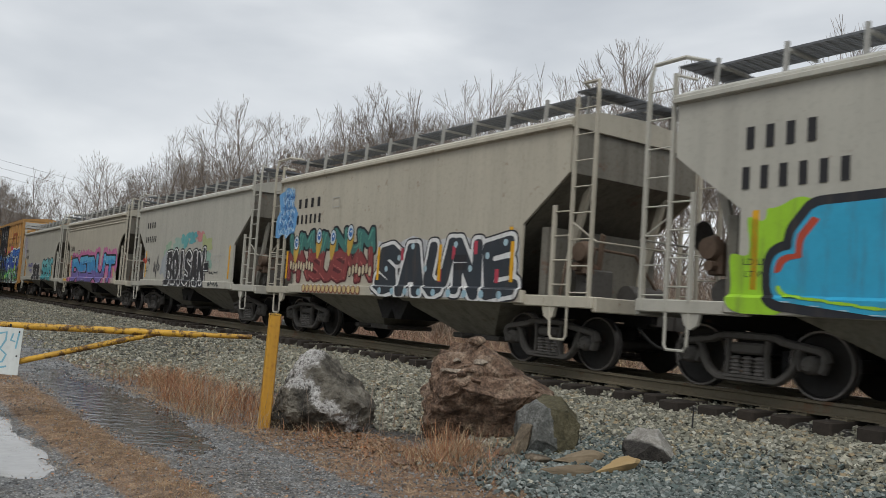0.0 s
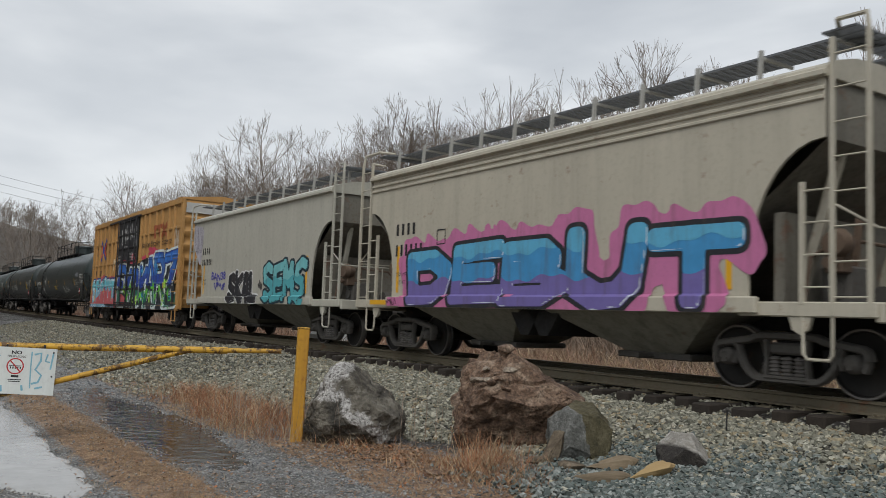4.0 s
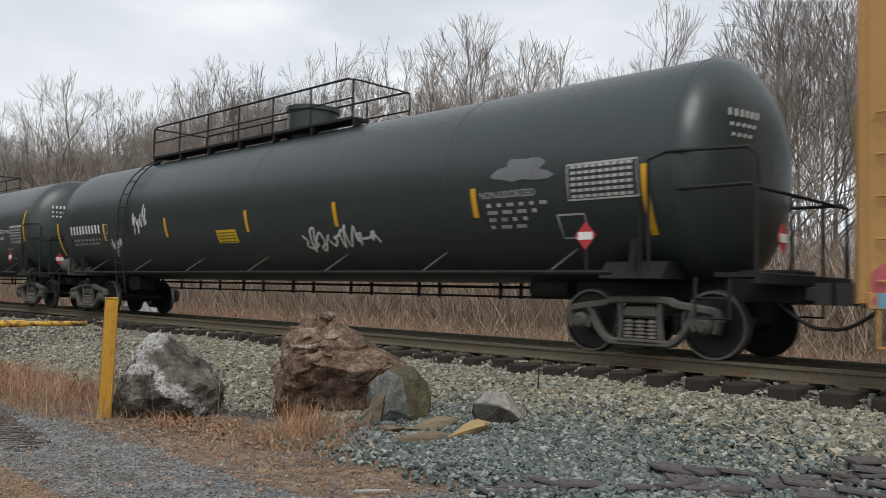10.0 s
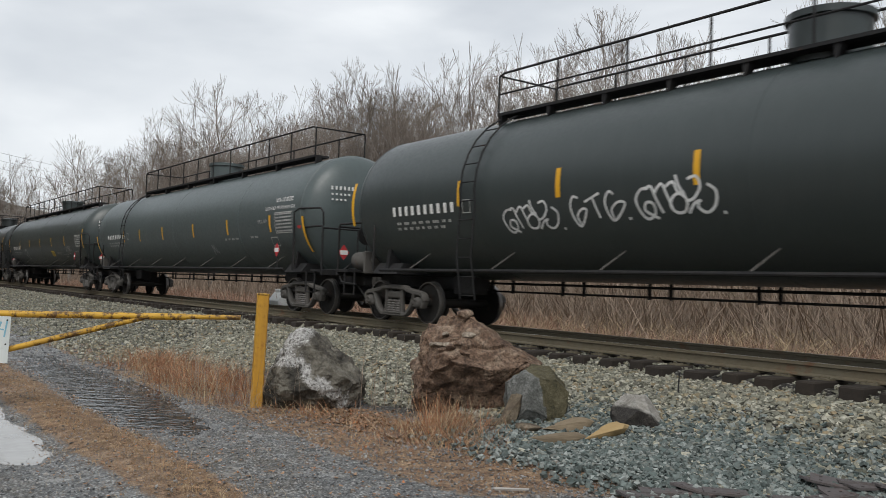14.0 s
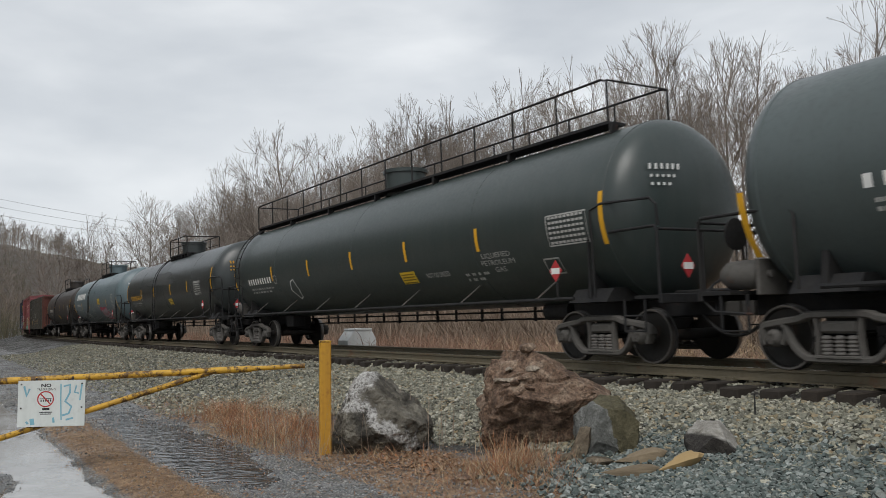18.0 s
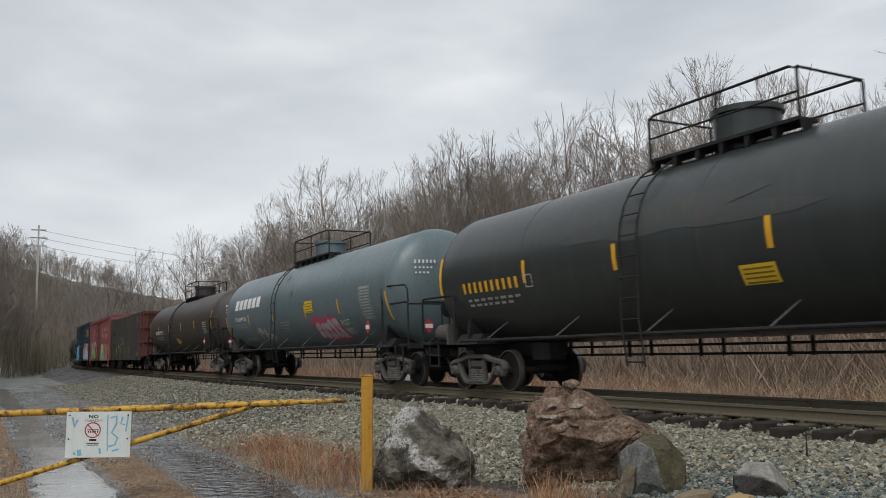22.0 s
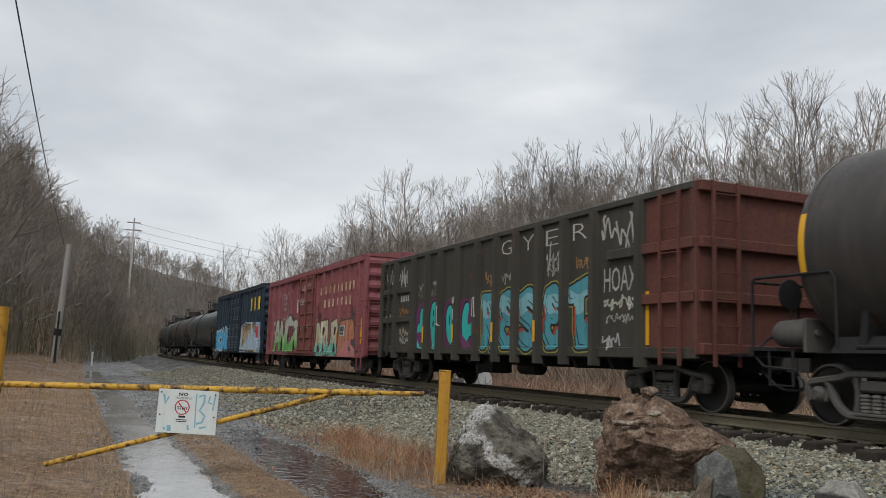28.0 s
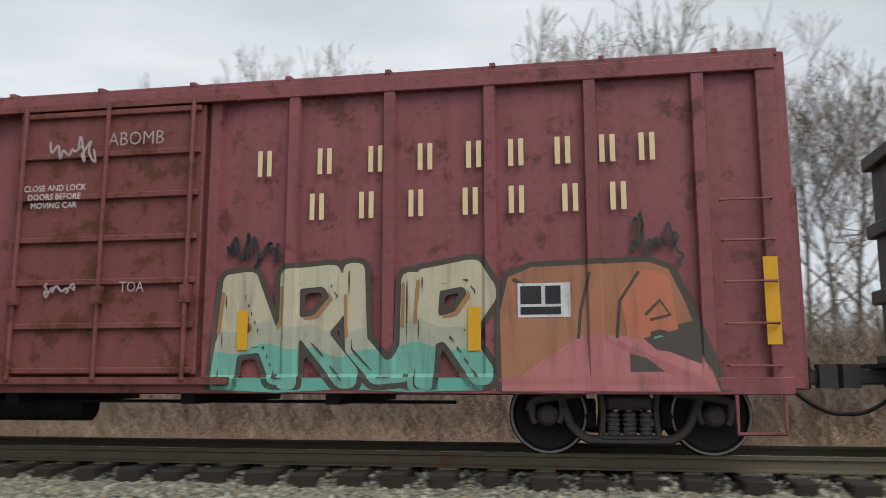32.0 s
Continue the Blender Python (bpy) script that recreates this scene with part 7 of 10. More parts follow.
def tank_marks(s, x0, x1, z, n, mat, size=0.10):
    s.blocks(x0, x1, z - size * 0.9, z + size * 0.9, n, mat, 0.46, label="car number in plain bars")
    small_print(s, x0 + 0.1, z - size - 0.16, M_OFFWHITE, int(x0 * 10) + 99, 2, (x1 - x0) * 0.85)
    s.line([(x1 + 0.15, z + 0.1), (x1 + 0.36, z + 0.1), (x1 + 0.36, z - 0.12), (x1 + 0.15, z - 0.12), (x1 + 0.15, z + 0.1)], 0.012, M_OFFWHITE)


@paints('tank_a')
def paint_tank_a(car, wrap, h):
    s = round_side(car, 1.50, 2.42)
    tank_marks(s, -8.64, -6.75, 2.15, 10, M_WHITE, 0.12)
    s.scribble(-6.35, -5.8, 1.55, 1.98, CHALK, 1, 0.02, 6)
    s.scribble(-4.95, -4.3, 2.0, 2.6, CHALK, 2, 0.016, 5)
    s.scribble(1.6, 3.7, 1.45, 1.85, CHALK, 3, 0.022, 8)
    yellow_notice(s, -1.3, -0.55, 1.66, 1.92)
    hazard_table(s, 7.65, 8.7, 2.0, 2.46)
    s.blob(6.4, 7.35, 2.3, 2.62, (0.16, 0.17, 0.18), 5, 0.004, rag=0.3)
    s.text("NON-ODORIZED", 6.1, 7.1, 2.1, 2.2, M_OFFWHITE)
    small_print(s, 6.2, 1.98, M_OFFWHITE, 4, 4, 1.0)
    s.line([(7.42, 1.82), (7.85, 1.82), (7.85, 1.52), (7.42, 1.52), (7.42, 1.82)], 0.014, M_OFFWHITE)
    end_marks(car, h, 2.42, 1.5, M_WHITE)


def end_marks(car, h, zc, R, mat):
    """Small bars of lettering on the front tank head."""
    g = Geo()
    x = h - 0.78 - 0.06
    for r in range(3):
        for i in range(6 - r):
            y = -0.95 + 0.10 * i
            z = zc + 0.55 - 0.13 * r
            rr = math.hypot(y + 0.05, z - zc)
            q = min(0.995, rr / R)
            xx = h - 0.78 - 0.62 * (1 - math.sqrt(1 - q * q)) + 0.03
            g.add([(xx, y, z), (xx, y + 0.055, z), (xx, y + 0.055, z + (0.09 if r == 0 else 0.045)), (xx, y, z + (0.09 if r == 0 else 0.045))], [(0, 1, 2, 3)])
    tagged(part("head_print", g, mat, car, smooth=False), kind="stuff")


LOOPY = (((0.17, 0.74), (0.07, 0.72), (0.0, 0.48), (0.05, 0.14), (0.13, 0.0), (0.22, 0.14), (0.21, 0.36), (0.13, 0.40), (0.10, 0.22), (0.19, 0.08), (0.26, 0.0)), ((0.12, 0.72), (0.20, 0.78), (0.25, 0.5), (0.32, 0.12)), ((0.24, 0.62), (0.33, 0.82), (0.39, 0.55), (0.45, 0.14)), ((0.38, 0.74), (0.47, 0.84), (0.52, 0.6), (0.62, 0.4), (0.58, 0.14), (0.48, 0.12), (0.42, 0.3), (0.48, 0.52), (0.60, 0.58)), ((0.50, 1.0), (0.54, 0.72), (0.60, 0.5)), ((0.64, 0.88), (0.74, 0.92), (0.78, 0.68), (0.70, 0.42), (0.60, 0.36)), ((0.62, 0.08), (0.70, 0.3), (0.78, 0.36)), ((0.86, 0.72), (0.95, 0.55), (0.93, 0.25), (0.83, 0.08), (0.74, 0.2), (0.76, 0.38)), ((1.0, 0.06), (1.03, 0.05)))


@paints('tank_b')
def paint_tank_b(car, wrap, h):
    s = round_side(car, 1.50, 2.42, 0.1)
    tank_marks(s, -8.05, -5.95, 2.2, 10, M_WHITE, 0.10)
    s.cursive(LOOPY, -4.74, -3.38, 1.70, 2.20, CHALK, 0.018)
    s.cursive(((( 0.16, 0.88), (0.06, 0.93), (0.0, 0.6), (0.06, 0.15), (0.14, 0.0), (0.24, 0.25), (0.29, 0.5), (0.2, 0.52), (0.11, 0.32), (0.14, 0.05)), ((0.27, 0.74), (0.55, 0.98)), ((0.42, 0.86), (0.48, 0.5), (0.52, 0.22)), ((0.80, 0.90), (0.72, 1.0), (0.64, 0.72), (0.68, 0.3), (0.76, 0.12), (0.90, 0.35), (0.98, 0.62), (0.86, 0.66), (0.74, 0.45), (0.76, 0.15)), ((1.0, 0.16), (1.05, 0.15))), -3.16, -2.06, 1.75, 2.22, CHALK, 0.018)
    s.cursive(LOOPY, -1.88, -0.50, 1.80, 2.36, CHALK, 0.02)
    s.text("LIQUEFIED PETROLEUM GAS", 6.04, 7.66, 2.24, 2.37, M_WHITE)
    s.text("NOT ODORIZED", 6.5, 7.2, 2.07, 2.17, M_WHITE)
    hazard_table(s, 7.72, 8.72, 1.95, 2.46)
    yellow_notice(s, 5.66, 6.3, 1.83, 2.2)
    small_print(s, 5.6, 1.75, M_OFFWHITE, 21, 3, 0.8)
    s.line([(7.25, 1.78), (7.7, 1.78), (7.7, 1.5), (7.25, 1.5), (7.25, 1.78)], 0.016, M_OFFWHITE)
    s.line([(7.48, 1.78), (7.48, 1.5)], 0.012, M_OFFWHITE)
    end_marks(car, h, 2.42, 1.5, M_WHITE)


@paints('tank_c')
def paint_tank_c(car, wrap, h):
    s = round_side(car, 1.50, 2.42, -0.15)
    tank_marks(s, -7.5, -5.1, 2.2, 10, M_WHITE, 0.09)
    s.text("NON-ODORIZED", 7.8, 8.75, 2.72, 2.83, M_WHITE)
    s.text("LIQUEFIED PETROLEUM GAS", 7.25, 8.92, 2.52, 2.62, M_WHITE)
    hazard_table(s, 7.8, 8.78, 1.95, 2.45)
    s.text("FRA AIP", 6.8, 7.33, 2.22, 2.31, M_OFFWHITE)
    s.blob(9.0, 9.2, 2.02, 2.1, (0.5, 0.03, 0.03), 2, 0.004)
    s.line([(7.42, 1.85), (7.8, 1.85), (7.8, 1.64), (7.42, 1.64), (7.42, 1.85)], 0.014, M_OFFWHITE)
    small_print(s, 4.4, 1.84, M_OFFWHITE, 5, 1, 0.9)
    small_print(s, 6.2, 1.86, M_OFFWHITE, 6, 1, 0.4)
    s.scribble(3.2, 3.5, 1.5, 1.75, (0.35, 0.36, 0.36), 7, 0.012, 3)
    end_marks(car, h, 2.42, 1.5, M_WHITE)


@paints('tank_d')
def paint_tank_d(car, wrap, h):
    s = round_side(car, 1.50, 2.45, 0.0)
    tank_marks(s, -7.75, -5.65, 2.08, 10, M_WHITE, 0.10)
    s.line([(-4.25, 1.95), (-4.0, 2.0), (-3.85, 1.7), (-3.9, 1.5), (-4.1, 1.45), (-4.25, 1.6), (-4.4, 1.7), (-4.25, 1.95)], 0.018, CHALK)
    yellow_notice(s, 2.2, 2.85, 1.56, 1.82)
    s.text("NOT ODORIZED", 3.3, 4.2, 1.64, 1.74, M_OFFWHITE)
    small_print(s, 4.75, 1.6, M_OFFWHITE, 9, 2, 0.7)
    s.text("LIQUEFIED\nPETROLEUM\nGAS", 5.45, 6.5, 1.62, 1.98, M_OFFWHITE)
    hazard_table(s, 7.6, 8.6, 1.95, 2.45)
    s.line([(7.3, 1.75), (7.7, 1.75), (7.7, 1.5), (7.3, 1.5), (7.3, 1.75)], 0.014, M_OFFWHITE)
    end_marks(car, h, 2.45, 1.5, M_WHITE)


@paints('tank_e')
def paint_tank_e(car, wrap, h):
    s = round_side(car, 1.46, 2.42, -0.25)
    tank_marks(s, -6.4, -4.25, 2.14, 10, M_REFLECT, 0.12)
    yellow_notice(s, 0.9, 1.5, 1.65, 1.92)
    hazard_table(s, 5.2, 6.1, 1.95, 2.45)
    s.blob(-2.6, 1.8, 2.5, 3.1, (0.05, 0.055, 0.055), 5, 0.002, rag=0.4)
    end_marks(car, h, 2.42, 1.46, M_REFLECT)


@paints('tank_f')
def paint_tank_f(car, wrap, h):
    s = round_side(car, 1.52, 2.50, -0.9)
    s.blocks(-5.5, -2.1, 2.60, 2.98, 6, M_WHITE, 0.74, label="white company name in plain blocks")
    tank_marks(s, -5.5, -4.0, 2.24, 9, M_WHITE, 0.08)
    s.scribble(-3.0, -1.5, 1.40, 1.85, CHALK, 31, 0.018, 8)
    s.scribble(-4.9, -3.4, 1.35, 1.6, (0.35, 0.37, 0.38), 33, 0.014, 7)
    small_print(s, -0.1, 1.9, M_OFFWHITE, 14, 4, 0.8)
    yellow_notice(s, 2.57, 3.25, 2.12, 2.48)
    s.poly([(2.85, 1.95), (2.95, 1.4), (3.3, 1.22), (4.9, 1.24), (5.15, 1.35), (4.95, 1.75), (4.5, 1.98), (3.8, 1.9), (3.4, 1.96)], (0.52, 0.06, 0.11), 0.003)
    s.bars(2.98, 4.95, 1.30, 1.86, 5, (0.50, 0.42, 0.46), (0.48, 0.10, 0.15), 35, 0.006, 0.35)
    s.text("HOT\nMESS", 5.12, 5.78, 1.40, 1.80, CHALK, shear=0.1)
    hazard_table(s, 6.9, 7.55, 1.75, 2.6)
    s.blob(1.2, 1.35, 2.7, 2.95, (0.05, 0.06, 0.07), 8, 0.003)
    s.blob(0.2, 0.4, 3.3, 3.5, (0.05, 0.06, 0.07), 9, 0.003)
    end_marks(car, h, 2.5, 1.52, M_WHITE)


@paints('tank_g')
def paint_tank_g(car, wrap, h):
    s = round_side(car, 1.47, 2.42, 0.55)
    tank_marks(s, -6.15, -4.1, 2.2, 10, M_WHITE, 0.11)
    hazard_table(s, 5.2, 5.9, 1.9, 2.4)
    s.blob(-1.2, -0.3, 1.5, 1.8, (0.55, 0.36, 0.03), 3, 0.004, rag=0.3)
    end_marks(car, h, 2.42, 1.47, M_WHITE)


P_GON = [-7.02, -5.87, -4.47, -3.42, -2.52, -1.45, -0.28, 0.75, 1.68, 2.68, 3.7, 4.75, 6.15]


FAT_D = ((0.34, 1.0), (0.98, 1.02), (1.0, 0.6), (1.0, -0.03), (0.4, -0.04), (0.02, 0.08), (0.0, 0.46), (0.16, 0.6), (0.34, 0.6))
FAT_E = ((0.28, 1.0), (0.62, 1.02), (0.78, 0.86), (0.70, 0.62), (0.96, 0.63), (1.0, 0.4), (0.96, 0.05), (0.8, -0.03), (0.34, 0.0), (0.2, 0.25), (0.0, 0.55), (0.04, 0.86))
FAT_A = ((0.18, 0.95), (0.5, 1.0), (0.6, 0.90), (0.72, 1.0), (1.0, 1.0), (0.94, 0.5), (1.0, 0.02), (0.85, 0.15), (0.64, 0.0), (0.28, 0.12), (0.08, 0.3), (0.0, 0.7))
FAT_L = ((0.18, 0.98), (0.48, 1.04), (0.52, 0.85), (0.42, 0.52), (0.48, 0.44), (0.72, 0.53), (1.0, 0.5), (1.02, 0.02), (0.85, 0.15), (0.6, 0.2), (0.36, -0.02), (0.1, 0.1), (0.0, 0.6))
FAT_LETTERS = (
    (FAT_D, -4.22, -3.53, 1.02, 2.13, ((0.27, 0.34, 0.09, 0.06),)),
    (FAT_E, -3.27, -2.64, 1.00, 2.25, ((0.36, 0.76, 0.06, 0.08), (0.36, 0.53, 0.09, 0.07))),
    (FAT_A, -2.20, -1.56, 1.06, 2.14, ((0.36, 0.63, 0.06, 0.14),)),
    (FAT_L, -1.22, -0.40, 1.14, 2.12, ()),
)


def rounded(pts, times=2):
    """The outline with its corners cut off again and again."""
    for _ in range(times):
        out = []
        for p, q in zip(pts, pts[1:] + pts[:1]):
            out += [(0.75 * p[0] + 0.25 * q[0], 0.75 * p[1] + 0.25 * q[1]), (0.25 * p[0] + 0.75 * q[0], 0.25 * p[1] + 0.75 * q[1])]
        pts = out
    return pts


@paints('gondola')
def paint_gondola(car, y, e):
    s, posts = Side(car, lambda x, z: -1.504 if z > 1.045 else -1.554, floor=0.87), ribbed_gon(car)
    teal, teal2, blk, red, lime, plum = (0.03, 0.40, 0.36), (0.07, 0.28, 0.33), (0.012, 0.014, 0.016), (0.33, 0.05, 0.03), (0.30, 0.28, 0.06), (0.11, 0.03, 0.08)
    for k, (shape, x0, x1, z0, z1, holes) in enumerate(FAT_LETTERS):
        s.blob(x0 - 0.20, x1 + 0.16, 0.98, z1 + 0.17, plum, 500 + k, 0.002, rag=0.10)
        for grow, col, lift, nm in ((0.055, blk, 0.005, "graffiti_outline"), (0.0, teal, 0.008, "graffiti_fill")):
            s.poly(rounded([(x0 - grow + u * (x1 - x0 + 2 * grow), z0 - grow + v * (z1 - z0 + 2 * grow)) for u, v in shape]), col, lift, nm)
        for u, v, du, dv in holes:
            s.poly(rounded([(x0 + (u + du * c) * (x1 - x0), z0 + (v + dv * d) * (z1 - z0)) for c, d in ((-1, -1), (0.8, -1), (1, 0.9), (-0.6, 1))]), blk, 0.0105, "graffiti_hole")
    for k, (ch, x0, x1, zz) in enumerate((("R", -0.02, 0.62, 2.28), ("e", 0.85, 1.58, 2.30), ("S", 1.78, 2.55, 2.27), ("e", 2.86, 3.49, 2.30), ("t", 3.85, 4.6, 2.30))):
        s.wild(ch, x0 - 0.08, x1 + 0.08, 0.96, zz + 0.05, 0.165, [(0.075, lime, 0.002), (0.045, blk, 0.005), (0.0, teal2, 0.008), (0.0, (0.20, 0.42, 0.46), 0.011, (1.75, 2.15)), (0.0, red, 0.014, (1.3, 1.9), (0.06, -0.05)), (-0.085, blk, 0.017, None, (0.02, 0.014))], (540, 541, 542, 541, 544)[k], gap=0.0, tall=0.02, res=0.025)
    for ch, x in (("G", 1.15), ("Y", 2.15), ("E", 3.15), ("R", 4.2)):
        s.text(ch, x - 0.28, x + 0.22, 3.15, 3.48, (0.48, 0.46, 0.42), 0.004, -0.02, name="chalk_letter")
    s.scribble(4.95, 5.95, 2.85, 3.5, (0.48, 0.46, 0.42), 41, 0.022, 4)
    s.text("HOAX", 5.0, 6.0, 2.05, 2.5, (0.42, 0.42, 0.38), 0.004, 0.0, name="spray_tag")
    s.scribble(5.0, 6.0, 1.75, 1.95, (0.50, 0.50, 0.42), 43, 0.018, 7)
    s.scribble(5.1, 5.9, 1.5, 1.65, (0.36, 0.36, 0.32), 44, 0.012, 8)
    s.scribble(4.95, 5.5, 1.02, 1.3, (0.42, 0.42, 0.42), 45, 0.018, 4)
    s.scribble(2.95, 3.5, 2.6, 3.05, (0.42, 0.42, 0.40), 46, 0.014, 5)
    s.blocks(-5.6, -4.75, 2.38, 2.56, 6, M_OFFWHITE, 0.62, label="car number in plain bars")
    s.scribble(-6.9, -6.2, 2.9, 3.4, (0.45, 0.45, 0.42), 47, 0.02, 4)
    s.scribble(-5.9, -5.1, 2.85, 3.4, (0.45, 0.45, 0.42), 48, 0.016, 6)
    s.scribble(-5.6, -4.6, 1.95, 2.2, (0.30, 0.16, 0.06), 49, 0.02, 6)
    s.scribble(-5.6, -4.6, 1.35, 1.6, (0.42, 0.36, 0.26), 50, 0.016, 8)
    s.scribble(-5.5, -4.5, 1.1, 1.32, (0.42, 0.42, 0.38), 51, 0.016, 7)
    s.scribble(-6.9, -5.9, 1.85, 2.0, (0.52, 0.48, 0.34), 52, 0.02, 6)
    for x in (-6.2, 6.3):
        s.poly(rect(x - 0.05, x + 0.05, 1.08, 2.0), M_REFLECT, 0.014, "reflector")
    for x in (-3.42, -1.45, 0.75, 2.68):
        posts.poly(rect(x - 0.05, x + 0.05, 1.15, 1.6), M_REFLECT, 0.012, "reflector")
    for k, x in enumerate((0.3, 1.2, 4.3, 3.2)):
        s.scribble(x - 0.25, x + 0.25, 2.5, 2.85 - 0.1 * (k % 2), (0.34, 0.33, 0.30) if k % 2 else (0.36, 0.20, 0.08), 60 + k, 0.012, 4)
    # thin tags over the large letters and on the posts
    for x0, x1, z0, col, sd in ((-4.25, -3.62, 2.42, (0.13, 0.15, 0.10), 81), (-4.1, -3.7, 2.62, (0.30, 0.30, 0.27), 82), (-3.25, -2.68, 2.40, (0.19, 0.21, 0.15), 83), (-3.1, -2.8, 2.66, (0.34, 0.34, 0.31), 84)):
        s.scribble(x0, x1, z0, z0 + 0.2, col, sd, 0.010, 6)
    pale = (0.46, 0.46, 0.43)
    for pts in ([(-2.57, 2.08), (-2.48, 2.12), (-2.50, 1.75), (-2.45, 1.60), (-2.56, 1.66)], [(-1.49, 2.13), (-1.41, 2.17), (-1.40, 2.30), (-1.49, 2.28), (-1.48, 2.12)], [(-1.46, 2.0), (-1.43, 1.72)], [(-0.33, 1.78), (-0.32, 2.24), (-0.24, 2.24), (-0.23, 1.76)]):
        posts.line(pts, 0.022, pale, 0.010, "spray_tag")


def ribbed_gon(car):
    cx = []
    for p in P_GON:
        cx += [p - 0.10, p - 0.066, p + 0.066, p + 0.10]

    def y_at(x, z):
        for p in P_GON:
            d = abs(x - p)
            if d < 0.0665:
                return -1.652
            if d < 0.0995:
                return -1.652 + (d - 0.066) / 0.034 * 0.13
        return -1.504

    return Side(car, y_at, cx)


P_WC = [-6.6, -5.4, -4.1, -2.95, -1.85, 1.5, 2.44, 3.55, 4.67, 5.75, 6.87]
D_WC = (-1.0, 1.38)


@paints('maroon_box')
def paint_maroon_box(car, y, e):
    s = ribbed_side(car, 1.5, P_WC, D_WC)
    # the company name in plain upright blocks, one a letter
    for i, x in enumerate((2.12, 2.83, 3.42, 3.98, 4.52, 4.98, 5.48, 5.95, 6.36)):
        s.blocks(x - 0.11, x + 0.11, 3.08, 3.38, 2, M_CREAMLET, 0.5, label="cream block letter")
    for i, x in enumerate((2.75, 3.32, 3.88, 4.48, 4.98, 5.55, 6.05)):
        s.blocks(x - 0.11, x + 0.11, 2.56, 2.86, 2, M_CREAMLET, 0.5, label="cream block letter")
    cream, teal, ink = (0.52, 0.48, 0.34), (0.13, 0.40, 0.33), (0.07, 0.06, 0.05)
    rusty, pink = (0.36, 0.16, 0.09), (0.42, 0.15, 0.15)
    s.wild("ARUR", 1.58, 4.66, 0.70, 2.05, 0.12, [(0.06, ink, 0.002), (0.0, (0.16, 0.42, 0.34), 0.005, (0.5, 1.18)), (0.0, (0.40, 0.42, 0.32), 0.0055, (1.12, 1.4)), (0.0, cream, 0.006, (1.36, 3.0)), (0.0, (0.36, 0.20, 0.09), 0.009, (1.3, 1.8), (0.04, -0.03)), (-0.06, ink, 0.012, None, (0.015, 0.01))], 71, gap=-0.16, tall=0.1)
    s.poly(rect(1.84, 1.96, 1.12, 1.56), M_REFLECT, 0.016, "reflector")
    s.poly(rect(4.42, 4.56, 1.10, 1.56), M_REFLECT, 0.016, "reflector")
    s.poly([(4.72, 0.68), (4.7, 1.5), (4.8, 1.92), (5.1, 2.03), (6.3, 2.06), (6.55, 1.97), (6.72, 1.6), (7.05, 0.68)], ink, 0.002)
    s.poly([(4.78, 0.68), (4.76, 1.5), (4.85, 1.87), (5.1, 1.97), (6.3, 2.0), (6.5, 1.92), (6.65, 1.58), (6.95, 0.68)], rusty, 0.005)
    s.poly([(4.78, 0.68), (4.78, 1.20), (5.7, 1.26), (6.3, 1.22), (6.78, 1.1), (6.94, 0.68)], pink, 0.008)
    s.poly([(6.1, 1.0), (6.0, 1.7), (6.25, 1.93), (6.5, 1.85), (6.56, 1.4), (6.62, 1.0)], (0.50, 0.17, 0.10), 0.0095)
    for pts in ([(5.95, 1.1), (6.0, 1.6), (6.2, 1.9)], [(6.25, 1.45), (6.4, 1.6), (6.5, 1.45), (6.3, 1.4)], [(5.55, 1.0), (5.6, 1.5), (5.7, 1.9)], [(4.9, 1.85), (5.2, 1.7), (5.0, 1.45)]):
        s.line(pts, 0.016, ink, 0.0115)
    s.blob(6.28, 6.5, 1.1, 1.3, ink, 9, 0.0115)
    s.blob(6.32, 6.44, 1.15, 1.24, (0.18, 0.36, 0.30), 10, 0.013)
    sill = Side(car, lambda x, z: -1.553)
    sill.poly([(1.65, 0.82), (4.6, 0.82), (4.58, 0.69), (3.8, 0.67), (3.1, 0.70), (2.3, 0.66), (1.68, 0.69)], teal, 0.002)
    sill.poly([(4.78, 0.82), (6.9, 0.82), (6.88, 0.68), (6.1, 0.70), (5.5, 0.66), (4.8, 0.68)], pink, 0.002)
    s.poly(rect(4.95, 5.5, 1.44, 1.80), CHALK, 0.014, "data_plate")
    for a, b, c, d in ((4.98, 5.2, 1.58, 1.77), (5.24, 5.4, 1.58, 1.77), (4.98, 5.4, 1.47, 1.55)):
        s.poly(rect(a, b, c, d), INK, 0.0165, "data_panel")
    s.poly(rect(7.42, 7.56, 1.14, 2.02), M_REFLECT, 0.035, "reflector")
    # rear end: pale green letters, shield outline, stencils
    s.wild("ANCR", -6.0, -1.35, 0.72, 2.4, 0.18, [(0.07, ink, 0.002), (0.0, (0.13, 0.38, 0.10), 0.005, (0.5, 1.3)), (0.0, (0.28, 0.42, 0.22), 0.0055, (1.24, 1.62)), (0.0, (0.42, 0.44, 0.37), 0.006, (1.56, 3.0)), (-0.05, ink, 0.009, None, (0.018, 0.012))], 81, gap=-0.16, tall=0.16)
    s.poly(rect(-3.0, -2.2, 1.5, 1.95), (0.14, 0.05, 0.05), 0.0125)
    s.line([(-4.75, 3.4), (-4.3, 3.5), (-3.9, 3.36), (-3.4, 3.5), (-3.25, 3.3), (-3.4, 3.0), (-3.3, 2.7), (-3.5, 2.4), (-4.1, 2.25), (-4.6, 2.4), (-4.75, 2.7), (-4.6, 3.1), (-4.75, 3.4)], 0.02, (0.45, 0.36, 0.36), 0.004)
    for z in (2.7, 2.95, 3.2):
        s.blocks(-4.4, -3.6, z, z + 0.12, 6, M_OFFWHITE, 0.5)
